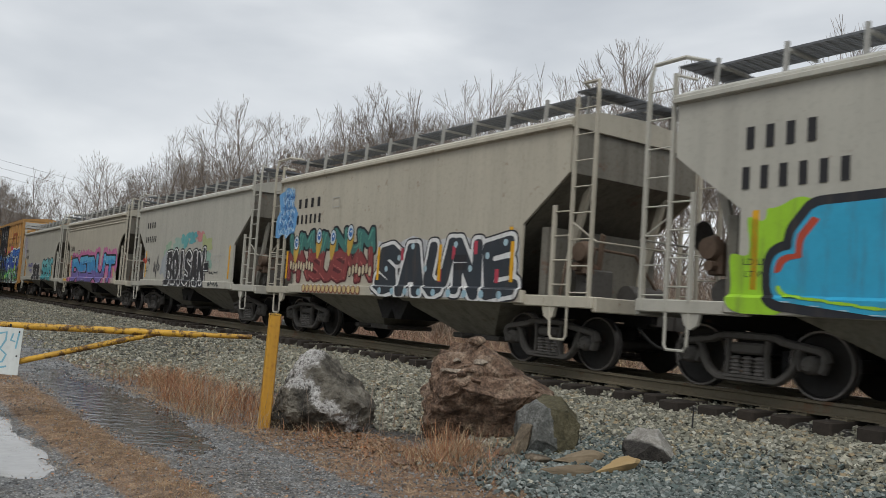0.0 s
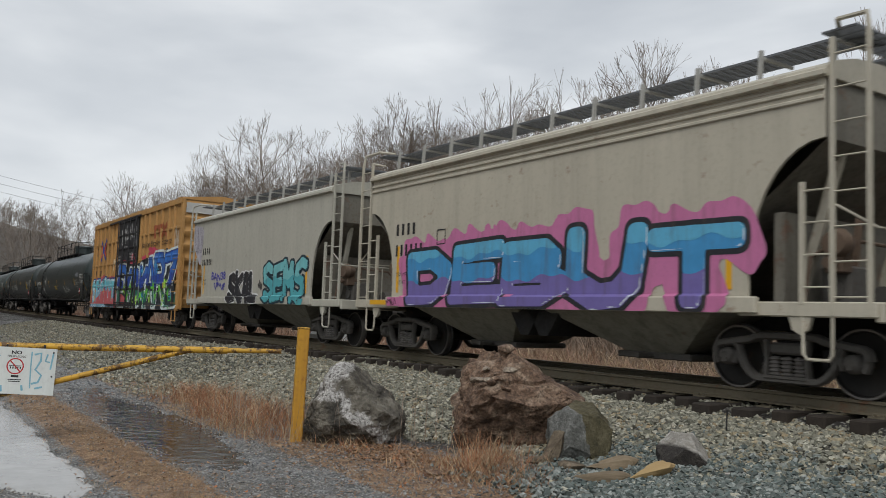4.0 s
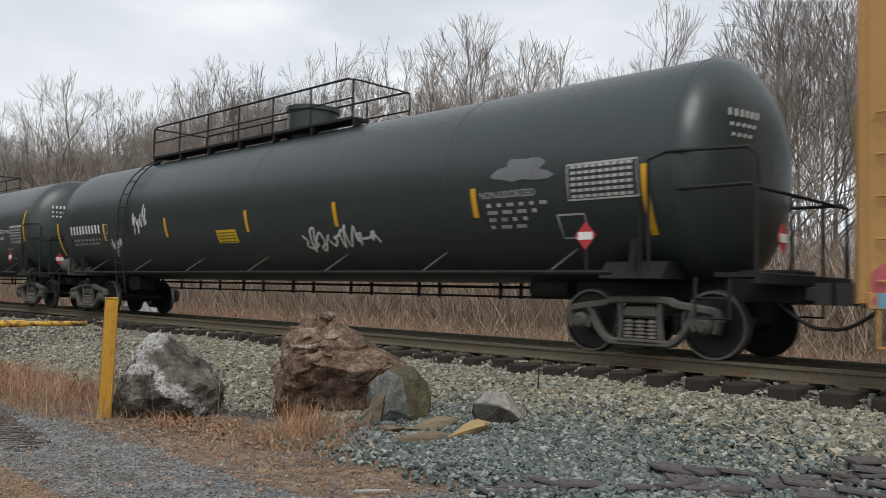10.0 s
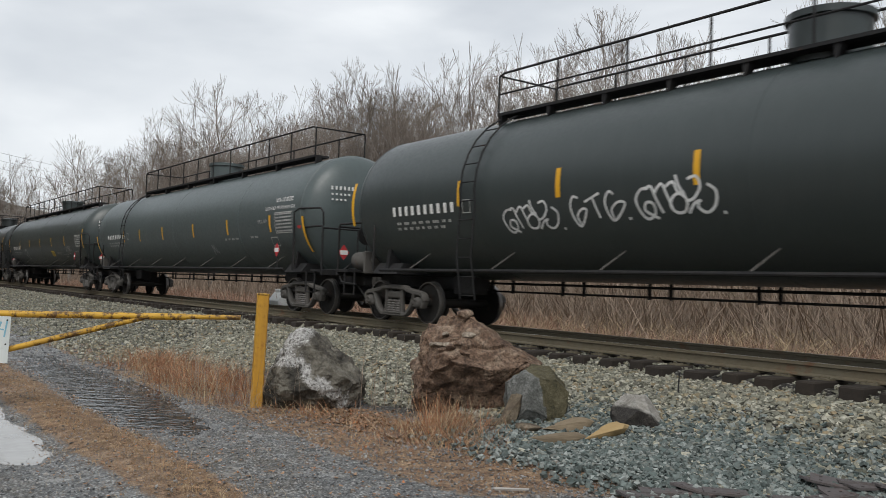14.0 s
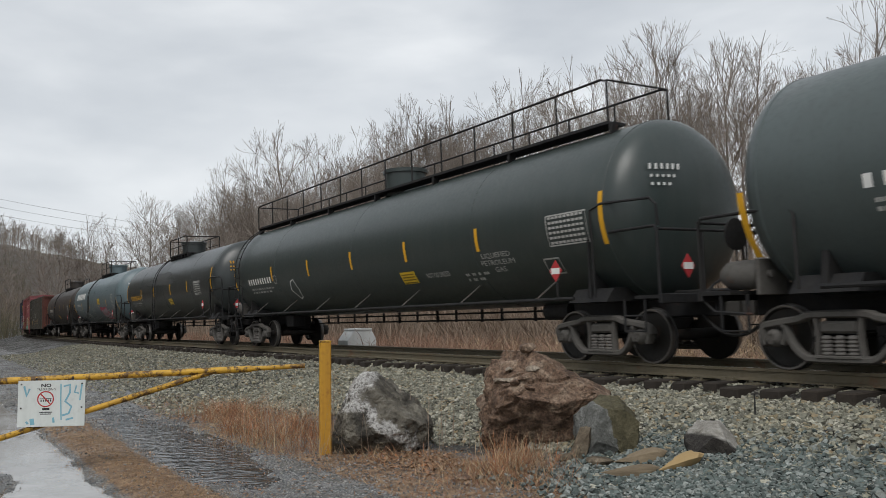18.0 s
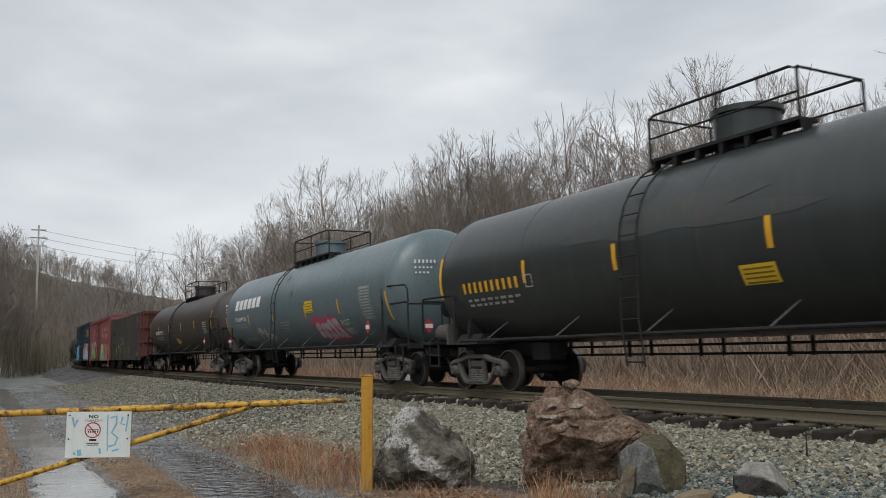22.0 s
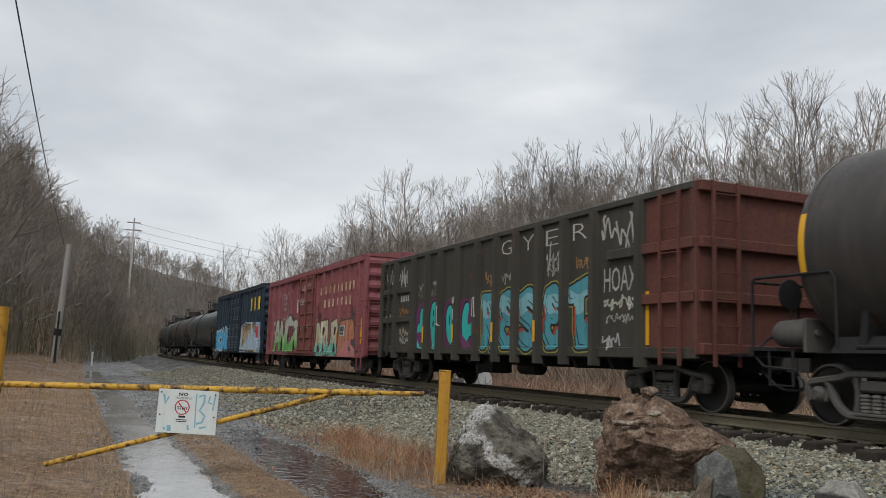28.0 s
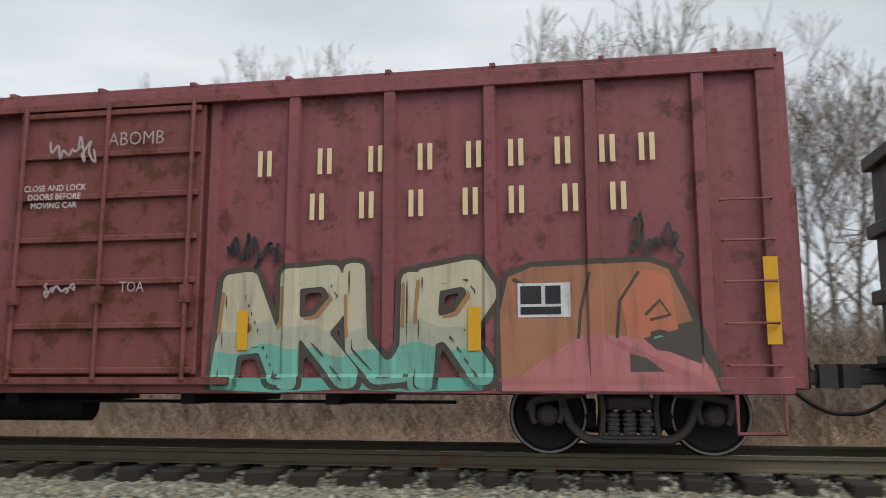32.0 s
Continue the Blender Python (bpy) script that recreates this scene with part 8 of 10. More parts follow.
    s.blocks(-6.2, -5.75, 2.05, 2.2, 2, M_OFFWHITE)
    s.blocks(-6.2, -5.1, 1.62, 1.80, 5, M_OFFWHITE)
    s.blocks(-1.75, -1.35, 2.5, 3.1, 2, M_WHITE, 0.7, rows=5)
    s.text("CLOSE AND LOCK\nDOORS BEFORE\nMOVING CAR", -0.85, -0.05, 2.78, 3.06, M_WHITE, 0.05)
    s.text("ABOMB", 0.2, 0.9, 3.50, 3.66, (0.42, 0.36, 0.36), 0.05, -0.01, name="spray_tag")
    s.scribble(-0.55, 0.0, 3.3, 3.62, (0.42, 0.36, 0.36), 91, 0.014, 5, 0.05)
    s.scribble(-0.5, -0.1, 1.75, 1.9, (0.42, 0.36, 0.34), 92, 0.012, 4, 0.05)
    s.text("TOA", 0.45, 0.75, 1.78, 1.9, (0.45, 0.40, 0.38), 0.05, name="spray_tag")
    s.scribble(1.7, 2.3, 2.1, 2.4, (0.03, 0.03, 0.035), 93, 0.02, 5)
    s.scribble(6.15, 6.65, 2.05, 2.45, (0.05, 0.05, 0.05), 94, 0.016, 5)


@paints('navy_box')
def paint_navy_box(car, y, e):
    s = ribbed_side(car, 1.5, P_FBOX, D_FBOX)
    for x in (4.7, 5.7, 6.7):
        s.poly(rect(x - 0.3, x + 0.25, 3.0, 3.7), M_YSIGN, 0.004, "emblem_bar")
    pale, brown, cy = (0.36, 0.46, 0.55), (0.26, 0.16, 0.07), (0.08, 0.36, 0.58)
    s.poly([(1.8, 0.72), (1.9, 2.2), (3.2, 2.4), (5.0, 2.35), (7.6, 2.3), (7.7, 0.72)], pale, 0.002)
    s.wild("SMRE", 2.0, 6.1, 0.75, 2.3, 0.22, [(0.07, INK, 0.005), (0.0, brown, 0.008), (0.0, (0.36, 0.30, 0.2), 0.011, (1.4, 1.9))], 95, gap=-0.1)
    s.poly(rect(6.2, 7.3, 1.5, 2.1), (0.50, 0.05, 0.07), 0.006)
    s.poly(rect(6.3, 7.2, 0.85, 1.45), (0.40, 0.58, 0.72), 0.006)
    s.wild("KONE", -7.2, -2.2, 0.75, 2.2, 0.2, [(0.08, (0.5, 0.6, 0.66), 0.003), (0.0, cy, 0.006)], 96, gap=-0.05)
    for k in range(18):
        s.line([(-1.8, 0.95 + 0.17 * k), (1.4, 0.95 + 0.17 * k)], 0.03, (0.16, 0.20, 0.24), 0.006)
    s.poly(rect(6.4, 6.9, 0.72, 0.9), M_YSIGN, 0.008)

# ---- the train: each car's rear and front coupling along the track at the clip's start ----
CARS = []


def in_train(car, s_front, s_rear):
    CARS.append((car, (s_front + s_rear) / 2, s_rear - s_front))
    return car


in_train(hopper_car("light grey covered hopper car with lime and blue graffiti", 12.8, M_GREY2, PAINT.get("hopper_a")), -4.4, 8.4)
in_train(hopper_car("cream-grey covered hopper car with black and red graffiti", 12.6, M_CREAM, PAINT.get("hopper_b")), 8.4, 21.0)
in_train(hopper_car("light grey covered hopper car with black graffiti", 12.9, M_GREY2, PAINT.get("hopper_c")), 21.0, 33.9)
in_train(hopper_car("cream-grey covered hopper car with pink and purple graffiti", 12.9, M_CREAM, PAINT.get("hopper_d"), arch=True, ridges=2), 33.9, 46.8)
in_train(hopper_car("light grey covered hopper car with turquoise graffiti", 12.9, M_GREY, PAINT.get("hopper_e"), arch=True), 46.8, 59.7)
in_train(box_car("yellow boxcar with a black door and large graffiti", 17.2, M_ORANGE, M_ORANGE, M_BOXDOOR, 0.68, 4.88, P_FBOX, D_FBOX, PAINT.get("yellow_box"), rows=4), 59.75, 76.95)


def strips(ends, mids, end_z=(1.6, 2.45), mid_z=(1.95, 2.38)):
    return [(x, end_z[0], end_z[1]) for x in ends] + [(x, mid_z[0], mid_z[1]) for x in mids]


G = "long black pressure tank car with white graffiti"
in_train(tank_car(G, 21.1, 1.50, 2.42, M_DEEPBLACK, "long", strips((-9.5, 8.8), (-6.6, -3.4, -0.1, 2.7, 5.97), (1.52, 2.38), (1.85, 2.27)), PAINT.get("tank_a"), rail=(-5.6, 2.2)), 76.95, 98.05)
in_train(tank_car("long black pressure tank car with white script graffiti", 21.15, 1.50, 2.42, M_BLACK, "long", strips((-9.5, 8.98), (-5.8, -3.3, -0.75, 2.25, 5.62), (1.98, 2.9), (2.2, 2.66)), PAINT.get("tank_b"), manway=0.2, rail=(-5.7, 1.9)), 98.05, 119.2)
in_train(tank_car("long green-black pressure tank car with white lettering", 20.9, 1.50, 2.42, M_GREENGREY, "long", strips((-9.3, 9.17), (-5.5, -3.57, -1.05, 1.85, 4.55, 7.35), (1.47, 2.3), (1.98, 2.4)), PAINT.get("tank_c"), manway=0.6, rail=(-5.6, 8.2), rail_mid=False), 119.2, 140.1)
in_train(tank_car("long dark green tank car with a full-length top railing", 20.8, 1.50, 2.45, M_GREENBLACK, "long", strips((-9.03, 8.95), (-5.6, -2.8, -0.06, 2.68, 5.48), (1.87, 2.7), (2.03, 2.47)), PAINT.get("tank_d"), manway=0.2, rail=(-8.8, 8.4), rail_mid=False), 140.1, 160.9)
in_train(tank_car("black pressure tank car with yellow lettering", 17.9, 1.46, 2.42, M_GLOSSBLACK, "short", strips((-7.6, 7.3), (-4.37, -1.79, 1.25, 3.95), (1.98, 2.89), (2.09, 2.52)), PAINT.get("tank_e"), manway=-0.2, rail=(-1.6, 1.3)), 160.9, 178.8)
in_train(tank_car("blue-grey tank car with a small top platform and graffiti", 18.2, 1.52, 2.50, M_BLUEGREY, "short", strips((-7.8, 7.65), (-4.62, -1.7, 1.62, 4.4), (1.66, 2.39), (1.97, 2.38)), PAINT.get("tank_f"), manway=0.1, rail=(-1.5, 1.8)), 178.8, 197.0)
in_train(tank_car("dark brown-black tank car with a small top platform", 17.9, 1.47, 2.42, M_BROWNBLACK, "short", strips((-7.6, 7.4), (-4.86, -2.05, 1.1, 4.07), (2.04, 2.88), (2.16, 2.55)), PAINT.get("tank_g"), manway=0.1, rail=(-1.4, 1.6)), 197.0, 214.9)
in_train(gondola_car("tall black ribbed gondola car with one rusty end and blue graffiti", 16.5, PAINT.get("gondola")), 214.9, 231.4)
in_train(box_car("weathered maroon boxcar with cream lettering and graffiti", 16.9, M_MAROON, M_MAROON, M_RUSTDOOR, 0.65, 4.16, P_WC, D_WC, PAINT.get("maroon_box")), 231.4, 248.3)
in_train(box_car("navy blue boxcar with pale blue and brown graffiti", 16.9, M_NAVY, M_NAVY, M_NAVY, 0.65, 4.3, P_FBOX, D_FBOX, PAINT.get("navy_box"), roof_mat=M_SHADE), 248.3, 265.2)
for k in range(4):
    in_train(tank_car("black tank car far back in the train", 17.4, 1.46, 2.42, M_BROWNBLACK if k % 2 else M_BLACK, "short", strips((-7.2, 7.2), (-3.6, 0.0, 3.6)), None, rail=(-1.4, 1.2)), 265.2 + 17.4 * k, 282.6 + 17.4 * k)


def motions():
    """Each car rolls along the track, its wheels turning."""
    for car, s0, length in CARS:
        rows = []
        for i in range(33):
            t = i * 1.0
            s = s0 - SPEED * t
            a, b = track(s + length * 0.35), track(s - length * 0.35)
            d = b - a
            mid = (a + b) / 2
            rows.append((t, Matrix.Translation(mid) @ Matrix.Rotation(math.atan2(d.y, d.x), 4, "Z") @ Matrix.Rotation(-math.atan2(d.z, math.hypot(d.x, d.y)), 4, "Y")))
        walk(car, rows)
    turn = SPEED / WHEEL_R
    step = 1 / 15
    spins = [(k * step, Matrix.Rotation(turn * k * step, 4, "Y")) for k in range(481)]
    for w, x in SPINNING:
        at = Matrix.Translation(w.location.copy())
        walk(w, [(t, at @ m) for t, m in spins])

# ---- ties and tie plates ----
def make_ties():
    bed = thing("railway_track", "weathered wooden ties bedded in stone ballast", "track", kind="structure")
    rnd = random.Random(3)
    shapes = []
    for k in range(4):
        g = Geo()
        w, hgt, c = 0.115 + 0.012 * k, 0.17, 0.018
        g.box(-w, w, -1.29 - 0.03 * k, 1.29 + 0.02 * k, -0.19 - hgt, -0.19, c)
        shapes.append(g.mesh("tie", M_TIE))
    gp = Geo()
    for y in (-0.7525, 0.7525):
        gp.box(-0.10, 0.10, y - 0.17, y + 0.17, -0.192, -0.171)
        for a in (-0.06, 0.06):
            for b in (-0.10, 0.10):
                gp.box(a - 0.012, a + 0.012, y + b - 0.014, y + b + 0.014, -0.175, -0.150)
    plate = gp.mesh("tie_plate", M_RAIL)
    i = 0
    s = -16.0
    while s < 62:
        ob = part("tie", shapes[rnd.randrange(4)], None, bed)
        p = track(s + rnd.uniform(-0.03, 0.03), rnd.uniform(-0.06, 0.04), rnd.uniform(-0.035, 0.012))
        ob.matrix_basis = Matrix.Translation(p) @ Matrix.Rotation(heading(s) + math.pi / 2 + rnd.uniform(-0.02, 0.02), 4, "Z") @ Matrix.Rotation(math.pi / 2, 4, "Z") @ Matrix.Rotation(math.pi / 2, 4, "Z")
        if s < 24:
            pl = part("tie_plate", plate, None, ob)
        s += 0.52
        i += 1
    g = Geo()
    while s < 260:
        a = Vector((math.cos(heading(s)), math.sin(heading(s)), 0))
        b = Vector((-a.y, a.x, 0))
        c = track(s, 0, -0.19)
        vs = [c + a * u * 1.3 + b * v * 0.12 + Vector((0, 0, w)) for w in (-0.12, 0) for u, v in ((-1, -1), (1, -1), (1, 1), (-1, 1))]
        g.add(vs, [(0, 1, 2, 3), (4, 5, 6, 7), (0, 1, 5, 4), (1, 2, 6, 5), (2, 3, 7, 6), (3, 0, 4, 7)])
        s += 0.52
    tagged(part("far_ties", g, M_TIE, bed), kind="stuff")


make_ties()


# ---- loose stone: the ballast and the pile of fresh blue-grey stone ----
def mesh_np(name, V, F, mat, smooth_it=False):
    me = bpy.data.meshes.new(name)
    k = F.shape[1]
    me.vertices.add(len(V))
    me.vertices.foreach_set("co", V.astype(np.float32).ravel())
    me.loops.add(F.size)
    me.loops.foreach_set("vertex_index", F.astype(np.int32).ravel())
    me.polygons.add(len(F))
    me.polygons.foreach_set("loop_start", np.arange(0, F.size, k, dtype=np.int32))
    me.update(calc_edges=True)
    me.validate()
    if smooth_it:
        me.polygons.foreach_set("use_smooth", [True] * len(me.polygons))
    else:
        me.shade_flat()
    me.materials.append(mat)
    return me


OCT_V = np.array([(1, 0, 0), (-1, 0, 0), (0, 1, 0), (0, -1, 0), (0, 0, 1), (0, 0, -1)], float)
OCT_F = np.array([(0, 2, 4), (2, 1, 4), (1, 3, 4), (3, 0, 4), (2, 0, 5), (1, 2, 5), (3, 1, 5), (0, 3, 5)])


BLOCK_V = np.array([(x, y, z) for x in (-0.72, 0.72) for y in (-0.72, 0.72) for z in (-0.72, 0.72)])
BLOCK_F = np.array([(0, 1, 3), (0, 3, 2), (4, 6, 7), (4, 7, 5), (0, 4, 5), (0, 5, 1), (2, 3, 7), (2, 7, 6), (0, 2, 6), (0, 6, 4), (1, 5, 7), (1, 7, 3)])


def stones(name, S, Nn, size, mat, label, rng, lift=0.3, plain=False):
    shape, faces = (OCT_V, OCT_F) if plain else (BLOCK_V, BLOCK_F)
    nv = len(shape)
    X, Y = UX * S + NX * Nn, UY * S + NY * Nn
    Z = ground_z(X, Y)
    k = len(S)
    q = rng.normal(size=(k, 4))
    q /= np.linalg.norm(q, axis=1)[:, None]
    w, x, y, z = q.T
    R = np.stack([1 - 2 * (y * y + z * z), 2 * (x * y - z * w), 2 * (x * z + y * w), 2 * (x * y + z * w), 1 - 2 * (x * x + z * z), 2 * (y * z - x * w), 2 * (x * z - y * w), 2 * (y * z + x * w), 1 - 2 * (x * x + y * y)], -1).reshape(k, 3, 3)
    dims = size * rng.uniform(0.5, 1.4, (k, 1)) * rng.uniform(0.5, 1.25, (k, 3))
    base = shape[None] * (1 + rng.uniform(-0.48, 0.28, (k, nv, 3)))
    V = np.einsum("kij,kvj->kvi", R, base * dims[:, None])
    V[..., 2] *= 0.8
    V += np.stack([X, Y, Z + lift * size * rng.uniform(0.2, 1.4, k)], -1)[:, None]
    F = faces[None] + (np.arange(k) * nv)[:, None, None]
    ob = new(name, mesh_np(name, V.reshape(-1, 3), F.reshape(-1, 3), mat))
    return tagged(ob, label, "gravel", kind="stuff")


def on_track_gap(S, Nn):
    """True where no tie lies."""
    ph = ((S + 16.0) % 0.52) / 0.52
    return (Nn < MID_N - 1.35) | (Nn > MID_N + 1.35) | ((ph > 0.28) & (ph < 0.72))


def make_ballast():
    rng = np.random.default_rng(11)
    k = 64000
    S = -7 + 25 * rng.random(k) ** 1.25
    Nn = 5.0 + 4.2 * rng.random(k) ** 0.8
    keep = (Nn > 5.5 + 0.35 * np.sin(S * 1.7) + 0.25 * np.sin(S * 4.1)) & (Nn - 5.0 > rng.random(k) * 0.9 - 0.2)
    stones("ballast", S[keep], Nn[keep], 0.033, M_BALLAST, "grey crushed stone ballast beside the track", rng, 0.55)
    k = 22000
    S = -9 + 33 * rng.random(k)
    Nn = 8.9 + 3.2 * rng.random(k)
    keep = on_track_gap(S, Nn)
    S2, N2 = S[keep], Nn[keep]
    stones("ballast", S2, N2, 0.038, M_BALLAST, "grey crushed stone ballast between the ties", rng, 0.7, True)
    k = 30000
    S = 15 + 45 * rng.random(k) ** 1.4
    Nn = 3.7 + 5.7 * rng.random(k) ** 0.72
    stones("ballast", S, Nn, 0.045, M_BALLAST, "grey crushed stone ballast sloping to the road", rng, 0.6, True)
    k = 17000
    S, Nn = 4.2 + rng.normal(size=k) * 1.9, 6.0 + rng.normal(size=k) * 0.62
    keep = (S > 0.5) & (Nn > 4.6) & (S < 7.3)
    stones("fresh_stone", S[keep], Nn[keep], 0.028, M_FRESH, "fresh blue-grey crushed stone in a low heap", rng, 1.2)
    k = 26000
    S = 1.5 + 15 * rng.random(k) ** 1.3
    Nn = 0.3 + 5.0 * rng.random(k) ** 0.75
    keep = (np.abs(Nn - 2.0) > 0.4) | (rng.random(k) < 0.25)
    S, Nn = S[keep], Nn[keep]
    far_s, far_n = 14 + 36 * rng.random(9000) ** 1.3, 0.2 + 4.8 * rng.random(9000) ** 0.7
    stones("road_gravel", far_s, far_n, 0.026, M_ROADSTONE, "grey stones strewn over the road", rng, 0.35, True)
    stones("road_gravel", S, Nn, 0.014, M_ROADSTONE, "fine wet grey gravel on the road", rng, 0.5, True)


M_FRESH = per_piece("fresh_blue_grey_stone", [(0, (0.04, 0.056, 0.052)), (0.3, (0.145, 0.178, 0.166)), (0.55, (0.075, 0.105, 0.098)), (0.88, (0.33, 0.36, 0.34)), (1, (0.16, 0.17, 0.145))], grain=25, rough=0.7)
M_ROADSTONE = per_piece("road_gravel_stone", [(0, (0.09, 0.095, 0.10)), (0.5, (0.21, 0.215, 0.22)), (0.85, (0.40, 0.39, 0.37)), (1, (0.22, 0.16, 0.11))], grain=30, rough=0.6)
make_ballast()


# ---- boulders ----
def boulder(name, label, place, half, seed, mat, planes=14, rough=0.06, lean=(0, 0), turn=0.0, sub=4, group="", faces=(), body=1.0):
    """A broken rock: an uneven body cut by flat breaks, with fine roughness. half: half sizes along x, y, z; faces: chosen breaks."""
    rnd = random.Random(seed)
    bm = bmesh.new()
    bmesh.ops.create_icosphere(bm, subdivisions=sub, radius=1)
    cuts = [(Vector(f[:3]).normalized(), f[3]) for f in faces]
    for _ in range(planes):
        nrm = Vector((rnd.gauss(0, 1), rnd.gauss(0, 1), rnd.gauss(0, 1))).normalized()
        cuts.append((nrm, rnd.uniform(0.62, 0.98) if not faces else rnd.uniform(0.84, 1.05)))
    off = Vector((seed * 3.1, seed * 1.7, seed * 0.9))
    for v in bm.verts:
        d = v.co.normalized()
        r = min([body] + [dist / max(0.05, d.dot(nrm)) for nrm, dist in cuts if d.dot(nrm) > 0.05])
        r *= 1 + rough * (noise.fractal(d * 2.2 + off, 0.9, 2.1, 6)) + rough * 0.5 * noise.noise(d * 9 + off) + rough * 0.25 * noise.noise(d * 23 + off)
        x, y, z = d * r
        x, y, z = x * half[0], y * half[1], z * half[2]
        v.co = (x + lean[0] * z, y + lean[1] * z, z)
    me = bpy.data.meshes.new(name)
    m = Matrix.Translation(place) @ Matrix.Rotation(turn, 4, "Z")
    tree = BVHTree.FromBMesh(bm)
    bm.to_mesh(me)
    bm.free()
    me.polygons.foreach_set("use_smooth", [True] * len(me.polygons))
    me.set_sharp_from_angle(angle=radians(28))
    me.materials.append(mat)
    ob = new(name, me)
    ob.matrix_basis = m
    ROCK_TOPS[ob.name] = (tree, m)
    return tagged(ob, label, "rock", group)


ROCK_TOPS = {}


def top_of(rock, x, y):
    """Height of a rock's surface over a place of the plan."""
    tree, m = ROCK_TOPS[rock.name]
    q = m.inverted() @ Vector((x, y, 4))
    hit = tree.ray_cast(q, Vector((0, 0, -1)))[0]
    return (m @ hit).z if hit is not None else -0.7


def two_tone(name, a, b2, ax, ay, az, off, wob=0.5, scale=6):
    """A rock of two tones: a on one side of a plane, b2 on the other, with an uneven seam."""
    m, nt, N, L, b = node_mat(name)
    co = N("ShaderNodeTexCoord").outputs["Object"]
    dot = N("ShaderNodeVectorMath")
    dot.operation = "DOT_PRODUCT"
    L(co, dot.inputs[0])
    dot.inputs[1].default_value = (ax, ay, az)
    n1 = noise_node(N, L, co, scale, 8, 0.68)
    n2 = noise_node(N, L, co, scale * 5, 6, 0.7)
    seam = N("ShaderNodeMath")
    seam.operation = "MULTIPLY_ADD"
    L(n1, seam.inputs[0])
    seam.inputs[1].default_value = wob
    L(dot.outputs["Value"], seam.inputs[2])
    f = ramp_node(N, L, seam.outputs[0], [(off + 0.5 * wob - 0.02, (0, 0, 0)), (off + 0.5 * wob + 0.03, (1, 1, 1))])
    tone = mix_node(N, L, 0.45, n1, n2)
    ca = ramp_node(N, L, tone, [(0.36, a[0]), (0.5, a[1]), (0.64, a[2])])
    cb = ramp_node(N, L, tone, [(0.36, b2[0]), (0.5, b2[1]), (0.64, b2[2])])
    L(mix_node(N, L, f, ca, cb), b.inputs["Base Color"])
    b.inputs["Roughness"].default_value = 0.88
    bump_node(N, L, mix_node(N, L, 0.6, n1, n2), 0.9, 0.05, b)
    return m


def broken_block(name, label, place, half, faces, mat, seed, rough=0.03, lean=(0, 0), turn=0.0, group="", cuts=3, strata=0.0):
    """A stone split along flat breaks with crisp edges; half: half sizes; faces: the breaks in units of half."""
    bm = bmesh.new()
    bmesh.ops.create_cube(bm, size=2)
    for f in faces:
        nrm = Vector(f[:3]).normalized()
        r = bmesh.ops.bisect_plane(bm, geom=bm.verts[:] + bm.edges[:] + bm.faces[:], plane_co=nrm * f[3], plane_no=nrm, clear_outer=True)
        edges = [e for e in r["geom_cut"] if isinstance(e, bmesh.types.BMEdge)]
        if len(edges) > 2:
            bmesh.ops.contextual_create(bm, geom=edges)
    bmesh.ops.triangulate(bm, faces=bm.faces[:])
    for _ in range(cuts):
        bmesh.ops.subdivide_edges(bm, edges=bm.edges[:], cuts=1, use_grid_fill=True)
        bmesh.ops.triangulate(bm, faces=bm.faces[:])
    off = Vector((seed * 3.1, seed * 1.7, seed * 0.9))
    for v in bm.verts:
        p = v.co.copy()
        p *= 1 + rough * (1.6 * noise.fractal(p * 1.3 + off, 0.9, 2.1, 5) + 1.2 * noise.noise(p * 5 + off))
        if strata:
            w = (p.dot(Vector((-0.55, 0.25, 0.80))) + 0.25 * noise.noise(p * 1.7 + off)) * 4.2
            p *= 1 - strata * smooth(0.6, 1.0, w - math.floor(w)) * max(0.0, 0.3 + 2.0 * noise.noise(p * 2.6 - off))
            p *= 1 + 0.02 * noise.noise(p * 11 + off) + 0.012 * noise.noise(p * 23 + off)
        x, y, z = p.x * half[0], p.y * half[1], p.z * half[2]
        v.co = (x + lean[0] * z, y + lean[1] * z, z)
    bmesh.ops.recalc_face_normals(bm, faces=bm.faces[:])
    me = bpy.data.meshes.new(name)
    tree = BVHTree.FromBMesh(bm)
    bm.to_mesh(me)
    bm.free()
    me.polygons.foreach_set("use_smooth", [True] * len(me.polygons))
    me.set_sharp_from_angle(angle=radians(24))
    me.materials.append(mat)
    ob = new(name, me)
    ob.matrix_basis = Matrix.Translation(place) @ Matrix.Rotation(turn, 4, "Z")
    ROCK_TOPS[ob.name] = (tree, ob.matrix_basis.copy())
    return tagged(ob, label, "rock", group)


